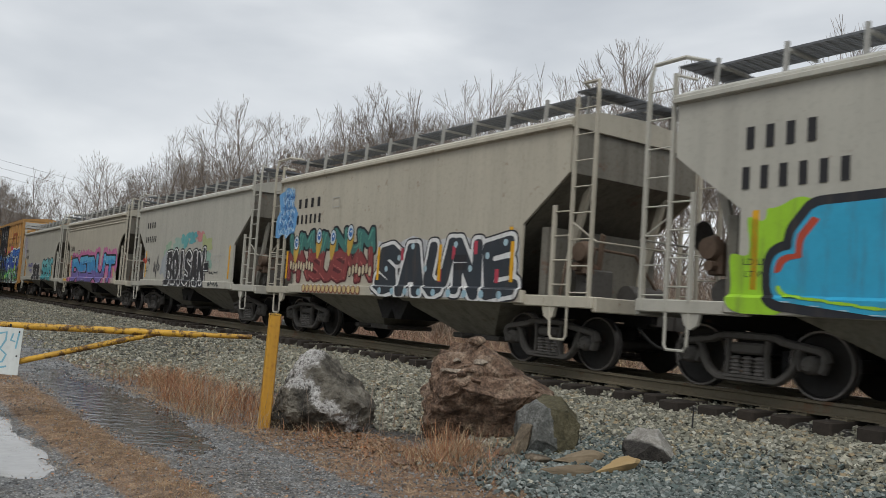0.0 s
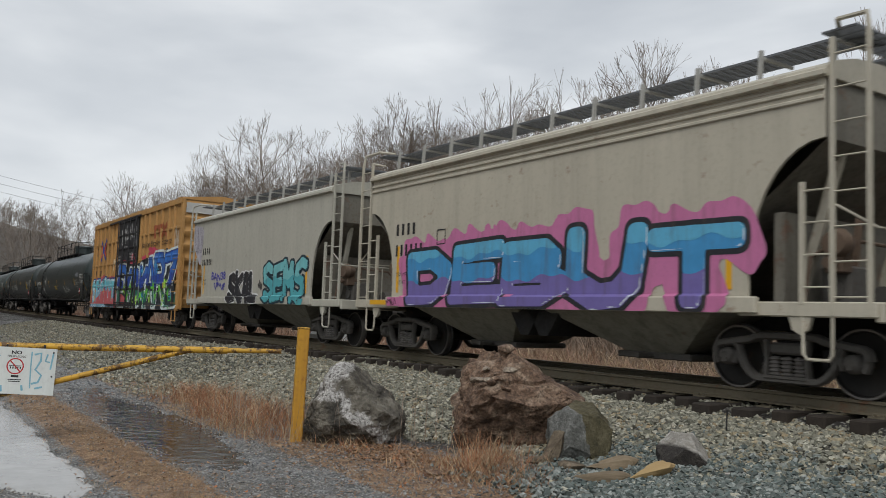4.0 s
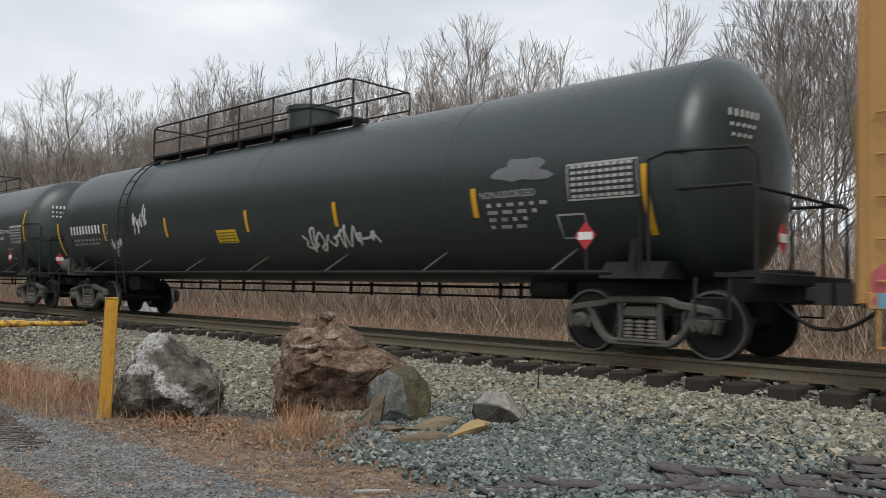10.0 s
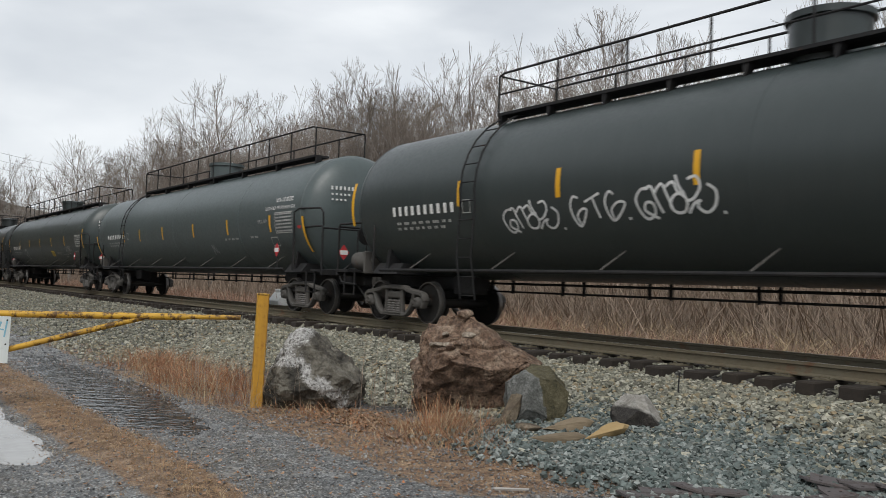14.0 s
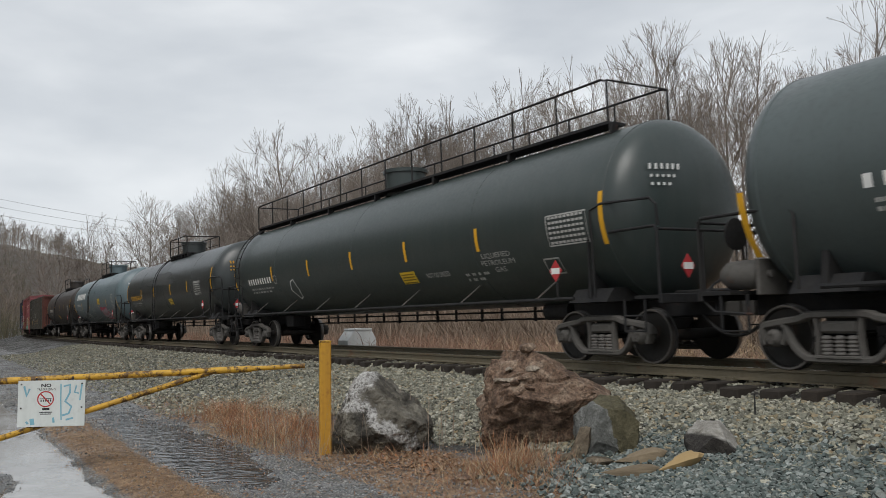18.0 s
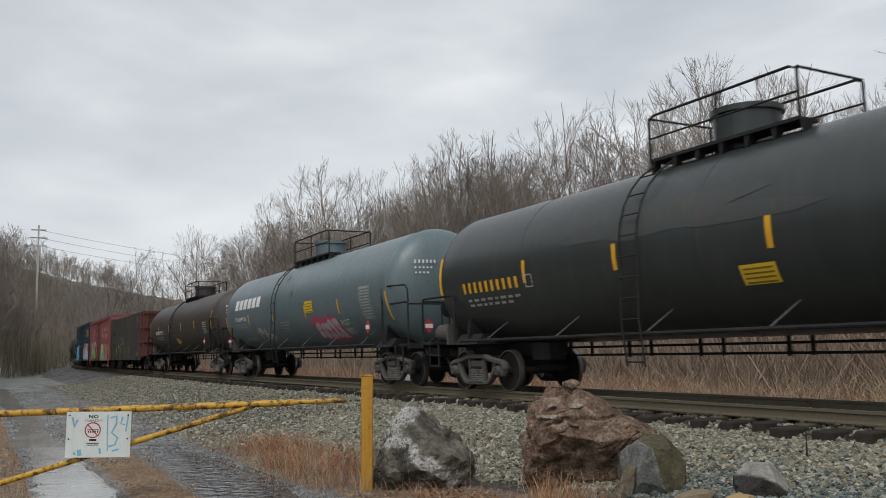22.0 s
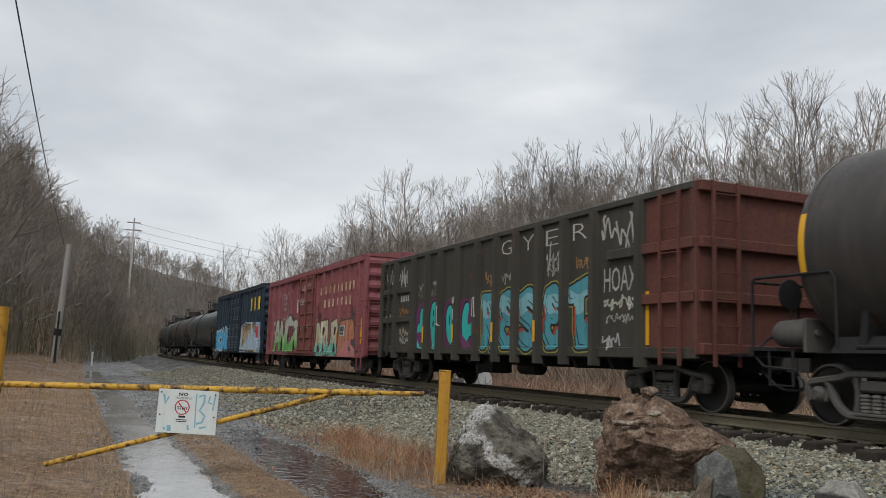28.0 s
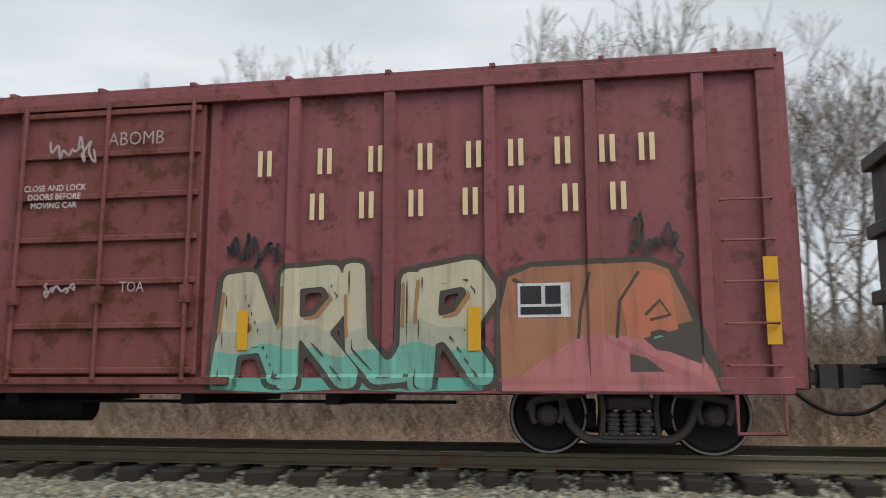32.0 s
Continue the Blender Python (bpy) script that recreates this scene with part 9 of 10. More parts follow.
def quartz_rock():
    """Grey rock with a white crust over its top and a slanting white vein."""
    m, nt, N, L, b = node_mat("grey_rock_with_white_quartz")
    co = N("ShaderNodeTexCoord").outputs["Object"]
    sep = N("ShaderNodeSeparateXYZ")
    L(co, sep.inputs[0])
    n1 = noise_node(N, L, co, 4, 8, 0.68)
    n2 = noise_node(N, L, co, 26, 6, 0.7)
    grey = ramp_node(N, L, n1, [(0.36, (0.035, 0.032, 0.026)), (0.47, (0.10, 0.09, 0.072)), (0.56, (0.17, 0.155, 0.125)), (0.66, (0.27, 0.255, 0.21))])
    white = ramp_node(N, L, n2, [(0.38, (0.12, 0.11, 0.10)), (0.5, (0.48, 0.47, 0.45)), (0.64, (0.72, 0.71, 0.69))])

    def lin(ax, az, c, k):
        a = N("ShaderNodeMath"); a.operation = "MULTIPLY_ADD"
        L(sep.outputs[0], a.inputs[0]); a.inputs[1].default_value = ax; a.inputs[2].default_value = c
        q = N("ShaderNodeMath"); q.operation = "MULTIPLY_ADD"
        L(sep.outputs[2], q.inputs[0]); q.inputs[1].default_value = az; L(a.outputs[0], q.inputs[2])
        r = N("ShaderNodeMath"); r.operation = "MULTIPLY_ADD"
        L(n1, r.inputs[0]); r.inputs[1].default_value = k; L(q.outputs[0], r.inputs[2])
        return r.outputs[0]

    top = lin(-0.75, 1.0, -0.86, 0.75)
    vein = N("ShaderNodeMath"); vein.operation = "ABSOLUTE"
    L(lin(0.80, 1.0, -0.575, 0.95), vein.inputs[0])
    f1 = ramp_node(N, L, top, [(0.0, (0, 0, 0)), (0.12, (0.9,) * 3)])
    f2 = ramp_node(N, L, vein.outputs[0], [(0.06, (0.9,) * 3), (0.14, (0, 0, 0))])
    c = mix_node(N, L, f1, grey, white)
    c = mix_node(N, L, f2, c, white)
    L(c, b.inputs["Base Color"])
    b.inputs["Roughness"].default_value = 0.9
    bump_node(N, L, mix_node(N, L, 0.5, n1, n2), 1.0, 0.10, b)
    return m


G_ROCK = "boulders by the gate"
rock_quartz = boulder("boulder", "grey boulder crusted with white quartz, set in dry grass", (-1.52, 10.28, -0.40), (0.61, 0.55, 0.56), 7, quartz_rock(), 9, 0.10, (0, 0), 0.0, sub=6, group=G_ROCK, body=1.08, faces=((0.66, -0.12, 0.74, 0.66), (-0.93, -0.15, 0.36, 0.80), (0.1, -0.88, 0.46, 0.84), (0.05, -0.70, -0.71, 0.80), (0.9, -0.2, -0.1, 0.98)))
rock_red = broken_block("boulder", "large red-brown broken boulder with a ragged peak", (0.50, 10.10, -0.23), (0.76, 0.62, 0.68), ((0.60, -0.05, 0.80, 0.66), (-0.97, -0.12, 0.22, 0.90), (0.16, -0.80, 0.58, 0.76), (-0.1, -0.80, -0.60, 0.60), (-0.50, -0.45, 0.74, 0.88), (0.95, -0.2, 0.1, 1.0), (-0.62, -0.78, 0.10, 0.98), (0.62, -0.72, 0.30, 0.95), (-0.2, 0.6, 0.78, 0.86), (0.30, -0.92, -0.25, 0.80)), M_ROCKRED, 23, 0.075, group=G_ROCK, cuts=5, strata=0.07)
M_ROCKGREEN = two_tone("grey_and_olive_rock", ((0.06, 0.062, 0.056), (0.135, 0.138, 0.128), (0.27, 0.275, 0.26)), ((0.032, 0.028, 0.014), (0.08, 0.07, 0.036), (0.15, 0.132, 0.08)), 1.0, 0.55, 0.16, -0.20, 0.25)
# dark below a tilted plane, towards the front and left; pale above it
M_ROCKSMALL = two_tone("pale_rock_dark_low_front", ((0.012, 0.010, 0.009), (0.032, 0.028, 0.024), (0.065, 0.056, 0.048)), ((0.19, 0.175, 0.15), (0.31, 0.295, 0.265), (0.45, 0.44, 0.41)), 0.55, 0.35, 1.0, 0.075, 0.10)
rock_green = broken_block("boulder", "blunt boulder, blue-grey on one face and olive-brown on another", (1.12, 9.35, -0.46), (0.335, 0.32, 0.37), ((-0.80, -0.55, 0.22, 0.90), (0.50, -0.84, 0.20, 0.84), (0.16, -0.15, 1, 0.86), (0.72, -0.1, 0.70, 0.94), (-0.55, 0.1, 0.83, 0.99), (0.92, -0.35, -0.1, 1.0), (-0.15, -0.85, -0.5, 0.98)), M_ROCKGREEN, 31, 0.035, group=G_ROCK, cuts=4)
rock_small = broken_block("boulder", "small pale boulder, dark on its lower front, on the ballast", (2.10, 8.66, -0.545), (0.25, 0.22, 0.25), ((-0.30, -0.93, -0.12, 0.62), (-0.72, -0.30, 0.62, 0.66), (0.10, -0.45, 0.89, 0.72), (0.74, -0.30, 0.60, 0.66), (0.90, -0.42, 0.0, 0.92), (-0.97, -0.2, 0.0, 0.95)), M_ROCKSMALL, 42, 0.035, group=G_ROCK, cuts=4)
broken_block("stone_slab", "tilted brown stone wedged between boulders", (0.80, 9.10, -0.58), (0.085, 0.07, 0.21), ((-0.5, -0.6, 0.62, 0.8), (0.75, -0.3, 0.6, 0.85), (0.2, -0.95, 0.1, 0.8)), M_ROCKBROWN, 51, 0.04, lean=(0.45, 0))
boulder("capstone", "small flat stone perched on the red boulder's peak", (0.30, 10.02, top_of(rock_red, 0.30, 10.02) + 0.05), (0.12, 0.09, 0.07), 61, M_ROCKRED, 9, 0.04, (0, 0), 0.3, sub=3)
for k, (x, y, a, b, c, sd) in enumerate(((0.10, 9.78, 0.10, 0.06, 0.035, 71), (0.24, 9.72, 0.09, 0.06, 0.03, 72), (0.02, 9.80, 0.12, 0.07, 0.03, 73), (0.30, 9.70, 0.10, 0.05, 0.045, 74), (-0.02, 9.86, 0.11, 0.06, 0.035, 75), (0.15, 9.70, 0.09, 0.05, 0.04, 76), (0.08, 9.88, 0.10, 0.05, 0.03, 77), (0.20, 9.84, 0.08, 0.05, 0.03, 78), (0.36, 9.82, 0.09, 0.06, 0.045, 79), (0.05, 9.70, 0.08, 0.05, 0.03, 70))):
    boulder("stone_chip", "flat chip of red-brown stone lying on the boulder", (x, y, top_of(rock_red, x, y) + 0.012), (a, b, c), sd, M_ROCKRED if k % 2 else M_ROCKPALE, 8, 0.04, (0.3, 0.3), k * 0.8, sub=2, group="loose chips on the boulder")
for k, (x, y, z, a, b, c, sd, mt) in enumerate(((0.95, 8.75, -0.66, 0.16, 0.10, 0.05, 82, M_ROCKBROWN), (0.30, 8.80, -0.68, 0.13, 0.09, 0.06, 84, M_ROCKRED), (0.62, 8.95, -0.66, 0.12, 0.08, 0.06, 85, M_ROCKBROWN), (-0.40, 8.55, -0.72, 0.28, 0.14, 0.03, 86, M_ROCKRED), (-0.15, 8.75, -0.70, 0.22, 0.13, 0.03, 87, M_ROCKRED), (0.05, 8.45, -0.72, 0.18, 0.10, 0.03, 88, M_ROCKRED))):
    boulder("flat_stone", "flat broken stone lying on gravel", (x, y, z), (a, b, c), sd, mt, 9, 0.05, (0, 0), k * 0.7 - 0.5, sub=3, group="flat stones near the boulders")


def scatter_debris():
    for name, label, length, w, h, sd, mat, m in (
            ("split_log", "freshly split yellow piece of wood on gravel", 0.44, 0.19, 0.17, 3, M_SPLITWOOD, pose(1.66, 8.24, -0.61, 6, -9, 20)),
            ("wood_chunk", "weathered brown chunk of split wood on gravel", 0.46, 0.20, 0.18, 5, M_OLDWOOD, pose(1.36, 8.66, -0.62, 0, -4, 6)),
            ("wood_chunk", "long splintered grey-brown piece of wood on gravel", 0.52, 0.14, 0.12, 8, M_OLDWOOD, pose(1.20, 8.16, -0.655, 5, 3, 14))):
        q, g, k = random.Random(sd), Geo(), 11
        ring = [q.uniform(0.6, 1.0) for _ in range(9)]
        vs = []
        for i in range(k):
            t = i / (k - 1)
            fat = (0.16 + 0.84 * min(1, t * 1.7)) * (1 - 0.55 * max(0, t - 0.8) / 0.2)
            for a in range(9):
                u = a * 2 * math.pi / 9
                r = ring[a] * fat * q.uniform(0.9, 1.1)
                z = math.sin(u) * r * h
                vs.append((length * (t - 0.5) + q.uniform(-0.02, 0.02) + 0.05 * math.sin(u), math.cos(u) * r * w * 0.6, min(z, h * 0.42 * fat) if a < 5 else z * 0.6))
        fs = [(i * 9 + a, i * 9 + (a + 1) % 9, i * 9 + 9 + (a + 1) % 9, i * 9 + 9 + a) for i in range(k - 1) for a in range(9)]
        g.add(vs, fs + [tuple(range(8, -1, -1)), tuple(range(9 * k - 9, 9 * k))])
        ob = part(name, g, mat)
        ob.matrix_basis = m
        tagged(ob, label, "wood piece")
    # worn-out tie plates thrown down beside the track
    rnd = random.Random(12)
    spots = [(1.70, 6.30), (1.95, 6.34), (2.14, 6.26), (1.52, 6.20), (2.60, 6.12), (2.85, 6.08)]
    while len(spots) < 34:
        x = rnd.uniform(2.9, 5.0)
        spots.append((x, 5.95 - 0.35 * (x - 3.6) + rnd.uniform(-0.42, 0.42)))
    shapes = []
    for q in range(3):
        g, w, h = Geo(), 0.19 - 0.015 * q, 0.095
        xs, ys = [-w, -w * 0.62, -w * 0.46, w * 0.46, w * 0.62, w], [-h, -h * 0.62, -h * 0.36, h * 0.36, h * 0.62, h]
        hole = {(1, 1), (3, 1), (1, 3), (3, 3)}
        at = lambda i, j, z: (xs[i], ys[j], z)
        for i in range(5):
            for j in range(5):
                if (i, j) in hole:
                    for (a, b), (c, d) in zip(((i, j), (i + 1, j), (i + 1, j + 1), (i, j + 1)), ((i + 1, j), (i + 1, j + 1), (i, j + 1), (i, j))):
                        g.add([at(a, b, 0), at(c, d, 0), at(c, d, 0.018), at(a, b, 0.018)], [(0, 1, 2, 3)])
                    continue
                for z in (0.0, 0.018):
                    g.add([at(i, j, z), at(i + 1, j, z), at(i + 1, j + 1, z), at(i, j + 1, z)], [(0, 1, 2, 3)])
        for i in range(5):
            for j in (0, 5):
                g.add([at(i, j, 0), at(i + 1, j, 0), at(i + 1, j, 0.018), at(i, j, 0.018)], [(0, 1, 2, 3)])
                g.add([at(j, i, 0), at(j, i + 1, 0), at(j, i + 1, 0.018), at(j, i, 0.018)], [(0, 1, 2, 3)])
        me = g.mesh("tie_plate", M_SLATE, smooth=False)
        bm = bmesh.new()
        bm.from_mesh(me)
        bmesh.ops.remove_doubles(bm, verts=bm.verts, dist=0.0005)
        bm.to_mesh(me)
        bm.free()
        shapes.append(me)
    for k, (x, y) in enumerate(spots):
        ob = new("tie_plate", shapes[k % 3])
        ob.matrix_basis = pose(x, y, float(ground_z(np.array([x]), np.array([y]))[0]) + 0.035 + 0.012 * (k % 3), rnd.uniform(-7, 7), rnd.uniform(-7, 7), rnd.gauss(-18, 28))
        tagged(ob, "discarded grey steel tie plate with square spike holes", "tie plate", "discarded tie plates")
    for k, (x, y, rz) in enumerate(((0.55, 6.34, -8), (1.0, 7.3, 30), (2.45, 8.15, 5))):
        g = Geo().tube((-0.13, 0, 0.012), (0.13, 0.01, 0.02), 0.014, 0.01, 6)
        ob = part("stick", g, M_POLE)
        ob.matrix_basis = pose(x, y, float(ground_z(np.array([x]), np.array([y]))[0]) + 0.01, 0, 0, rz)
        tagged(ob, "short pale broken stick on the ground", "stick", "sticks on the ground")
    g = Geo().tube((0, 0, -0.05), (0.01, 0, 0.26), 0.010, 0.008, 6)
    ob = part("steel_stake", g, M_CABLE)
    p = sn(6.2, 8.0)
    ob.location = (2.85, 9.85, float(ground_z(np.array([2.85]), np.array([9.85]))[0]))
    tagged(ob, "thin dark stake standing in the ballast", "stake")


M_SLATE = paint("old_plate_steel", (0.105, 0.095, 0.095), 0.6, grime=(0.07, 0.045, 0.03), amount=0.5, rust=0.2, streak=False, rust_size=8)
scatter_debris()


# ---- yellow pipe gate with its sign ----
GATE_YAW = radians(12.2)
GATE_O = Vector((-0.019 - 10.4 * math.sin(GATE_YAW), -0.07 + 10.4 * math.cos(GATE_YAW), 0))


def gate_at(x, z, y=0.0):
    """A point of the gate: x along it, z up, y beyond it."""
    return GATE_O + Vector((math.cos(GATE_YAW) * x - math.sin(GATE_YAW) * y, math.sin(GATE_YAW) * x + math.cos(GATE_YAW) * y, z))


def make_gate():
    gate = thing("pipe_gate", "rusting yellow steel pipe gate across the road", "gate")
    part("beam", Geo().tube(gate_at(-5.43, 0.285), gate_at(-0.80, 0.316), 0.039, n=16), M_GATE, gate, "chipped yellow pipe beam")
    part("latch_bar", Geo().tube(gate_at(-0.95, 0.316), gate_at(-0.17, 0.325), 0.029, n=14), M_GATE, gate, "thinner rusty latch bar")
    part("brace", Geo().tube(gate_at(-1.27, 0.30), gate_at(-4.75, -0.66), 0.033, n=14), M_GATE, gate, "slanting pipe brace")
    for x, z in ((-3.22, 0.27), (-2.82, 0.27)):
        part("sign_clip", Geo().tube(gate_at(x, z - 0.02, -0.055), gate_at(x, z + 0.05, -0.055), 0.01, n=6), M_CABLE, gate)
    part("bracket", Geo().box(-0.04, 0.04, -0.03, 0.03, -0.04, 0.04, 0.008), M_GATE, gate).location = gate_at(-3.3, -0.24)
    left = thing("gate_post", "yellow steel hinge post of the gate", "gate post", group="gate posts")
    b = gate_at(-5.50, -0.75)
    part("pipe", Geo().tube(b - Vector((0, 0, 0.2)), gate_at(-5.46, 1.22), 0.085, n=16).tube(gate_at(-5.46, 1.22), gate_at(-5.46, 1.235), 0.088, n=16), M_POST, left)
    part("hinge", Geo().tube(gate_at(-5.48, 0.18), gate_at(-5.48, 0.40), 0.10, n=14), M_GATE, left)
    right = thing("gate_post", "yellow square steel latch post standing in dry weeds", "gate post", group="gate posts")
    x0, y0 = -2.11, 9.92
    g = Geo().box(-0.065, 0.065, -0.065, 0.065, -0.95, 0.62, 0.012)
    ob = part("tube", g, M_POST, right)
    ob.matrix_basis = pose(x0, y0, 0, 0, 1.2, 20)
    ob = part("cap", Geo().box(-0.068, 0.068, -0.068, 0.068, 0.60, 0.626, 0.006), M_GATE, right)
    ob.matrix_basis = pose(x0, y0, 0, 0, 1.2, 20)
    # the sign
    sign = thing("warning_sign", "white no-trespassing sign with pale blue paint marks", "sign")
    m = Matrix.Translation(gate_at(-3.05, 0.025, -0.075)) @ Matrix.Rotation(GATE_YAW, 4, "Z") @ Matrix.Rotation(radians(1.5), 4, "Y")
    sign.matrix_basis = m
    w, h = 0.365, 0.262
    part("plate", Geo().box(-w, w, -0.004, 0.004, -h, h), M_SIGN, sign)
    y = -0.0055

    def word(body, x, z, width, hgt, mat):
        words(sign, "lettering", body, x, z, width, hgt, mat, y)

    words(sign, "lettering", "NO", -0.06, 0.205, 0.11, 0.042, M_BLACKLET, y, heavy=0.035)
    word("TRESPASSING", -0.06, 0.160, 0.20, 0.024, M_BLACKLET)
    g = Geo()
    n = 32
    vs = [(-0.065 + r * math.cos(2 * math.pi * i / n), y, 0.05 + r * math.sin(2 * math.pi * i / n)) for r in (0.078, 0.092) for i in range(n)]
    g.add(vs, [(i, (i + 1) % n, n + (i + 1) % n, n + i) for i in range(n)])
    g.add([(-0.125, y, 0.105), (-0.115, y, 0.115), (-0.005, y, -0.005), (-0.015, y, -0.015)], [(0, 1, 2, 3)])
    part("prohibition_ring", g, M_RED, sign, "red ring with a slash", smooth=False)
    g = Geo()
    for k in range(5):
        g.add([(-0.12 + 0.026 * k, y + 0.0008, 0.02), (-0.107 + 0.026 * k, y + 0.0008, 0.02), (-0.107 + 0.026 * k, y + 0.0008, 0.045), (-0.12 + 0.026 * k, y + 0.0008, 0.045)], [(0, 1, 2, 3)])
    g.add([(-0.13, y + 0.0008, 0.05), (0.0, y + 0.0008, 0.05), (0.0, y + 0.0008, 0.058), (-0.13, y + 0.0008, 0.058)], [(0, 1, 2, 3)])
    part("pictogram", g, M_BLACKLET, sign, smooth=False)
    g = Geo()
    for z0, z1, a, b2 in ((-0.075, -0.05, -0.10, -0.02), (-0.105, -0.095, -0.13, 0.01), (-0.125, -0.115, -0.12, 0.0)):
        g.add([(a, y, z0), (b2, y, z0), (b2, y, z1), (a, y, z1)], [(0, 1, 2, 3)])
    part("fine_print", g, M_BLACKLET, sign, smooth=False)
    # pale blue sprayed strokes
    for pts, r in (([(0.10, 0.22), (0.10, 0.05), (0.11, -0.19)], 0.007), ([(0.13, 0.19), (0.20, 0.21), (0.20, 0.12), (0.15, 0.02), (0.22, -0.04), (0.19, -0.12), (0.12, -0.14)], 0.011), ([(0.27, 0.20), (0.25, 0.12), (0.30, 0.11)], 0.009), ([(0.33, 0.22), (0.31, 0.03)], 0.009), ([(-0.30, 0.20), (-0.27, 0.08), (-0.24, 0.17)], 0.012), ([(-0.21, -0.17), (-0.20, -0.24)], 0.024), ([(-0.27, -0.20), (-0.25, -0.23)], 0.012), ([(0.02, -0.16), (0.03, -0.22)], 0.012), ([(0.16, -0.19), (0.24, -0.17)], 0.01)):
        stroke(sign, pts, r, M_SIGNBLUE, y - 0.0006)
    for x, z in ((-0.33, 0.22), (0.33, 0.22), (-0.33, -0.05), (0.33, -0.05)):
        part("bolt", Geo().lathe([(0.010, y - 0.004), (0.010, y + 0.001)], 8, (x, 0, z)), M_CABLE, sign)


def stroke(parent, pts, r, mat, y, name="paint_stroke", wrap=None):
    """A sprayed line of width 2r through (x, z) points on a flat face."""
    g = Geo()
    P = [Vector(p) for p in pts]
    L_, R_ = [], []
    for i, p in enumerate(P):
        d = (P[min(i + 1, len(P) - 1)] - P[max(i - 1, 0)])
        d = d.normalized() if d.length > 0 else Vector((1, 0))
        q = Vector((-d.y, d.x)) * r
        L_.append(p + q)
        R_.append(p - q)
    f = (lambda v: (v.x, y, v.y)) if wrap is None else (lambda v: (v.x, wrap(v.y), v.y))
    k = len(P)
    g.add([f(v) for v in L_] + [f(v) for v in R_], [(i, i + 1, k + i + 1, k + i) for i in range(k - 1)])
    return part(name, g, mat, parent, smooth=False)


make_gate()


# ---- grasses and brush: thin blades ----
def blades(name, X, Y, hgt, width, lean, mat, label, rng, base=None, kind_name="grass", bend=0.35):
    k = len(X)
    Z = ground_z(X, Y) if base is None else base
    a = rng.uniform(0, 2 * np.pi, k)
    ln = lean * rng.uniform(0.2, 1.0, k) * hgt
    dx, dy = np.cos(a) * ln, np.sin(a) * ln
    f = rng.uniform(0, 2 * np.pi, k)
    wx, wy = np.cos(f) * width * hgt ** 0.3, np.sin(f) * width * hgt ** 0.3
    b = np.stack([X, Y, Z - 0.02], -1)
    m = b + np.stack([dx * bend, dy * bend, hgt * 0.55], -1)
    t = b + np.stack([dx, dy, hgt * (1 - 0.15 * lean)], -1)
    w = np.stack([wx, wy, 0 * wx], -1)
    V = np.stack([b - w, b + w, m + w * 0.8, m - w * 0.8, t + w * 0.15, t - w * 0.15], 1)
    F = np.array([(0, 1, 2, 3), (3, 2, 4, 5)])[None] + (np.arange(k) * 6)[:, None, None]
    return tagged(new(name, mesh_np(name, V.reshape(-1, 3), F.reshape(-1, 4), mat)), label, kind_name, kind="stuff")


def clumped(rng, k, s0, s1, n0, n1, clumps, spread):
    cs, cn = rng.uniform(s0, s1, clumps), rng.uniform(n0, n1, clumps)
    i = rng.integers(0, clumps, k)
    S, Nn = cs[i] + rng.normal(size=k) * spread, cn[i] + rng.normal(size=k) * spread * 0.7
    return UX * S + NX * Nn, UY * S + NY * Nn


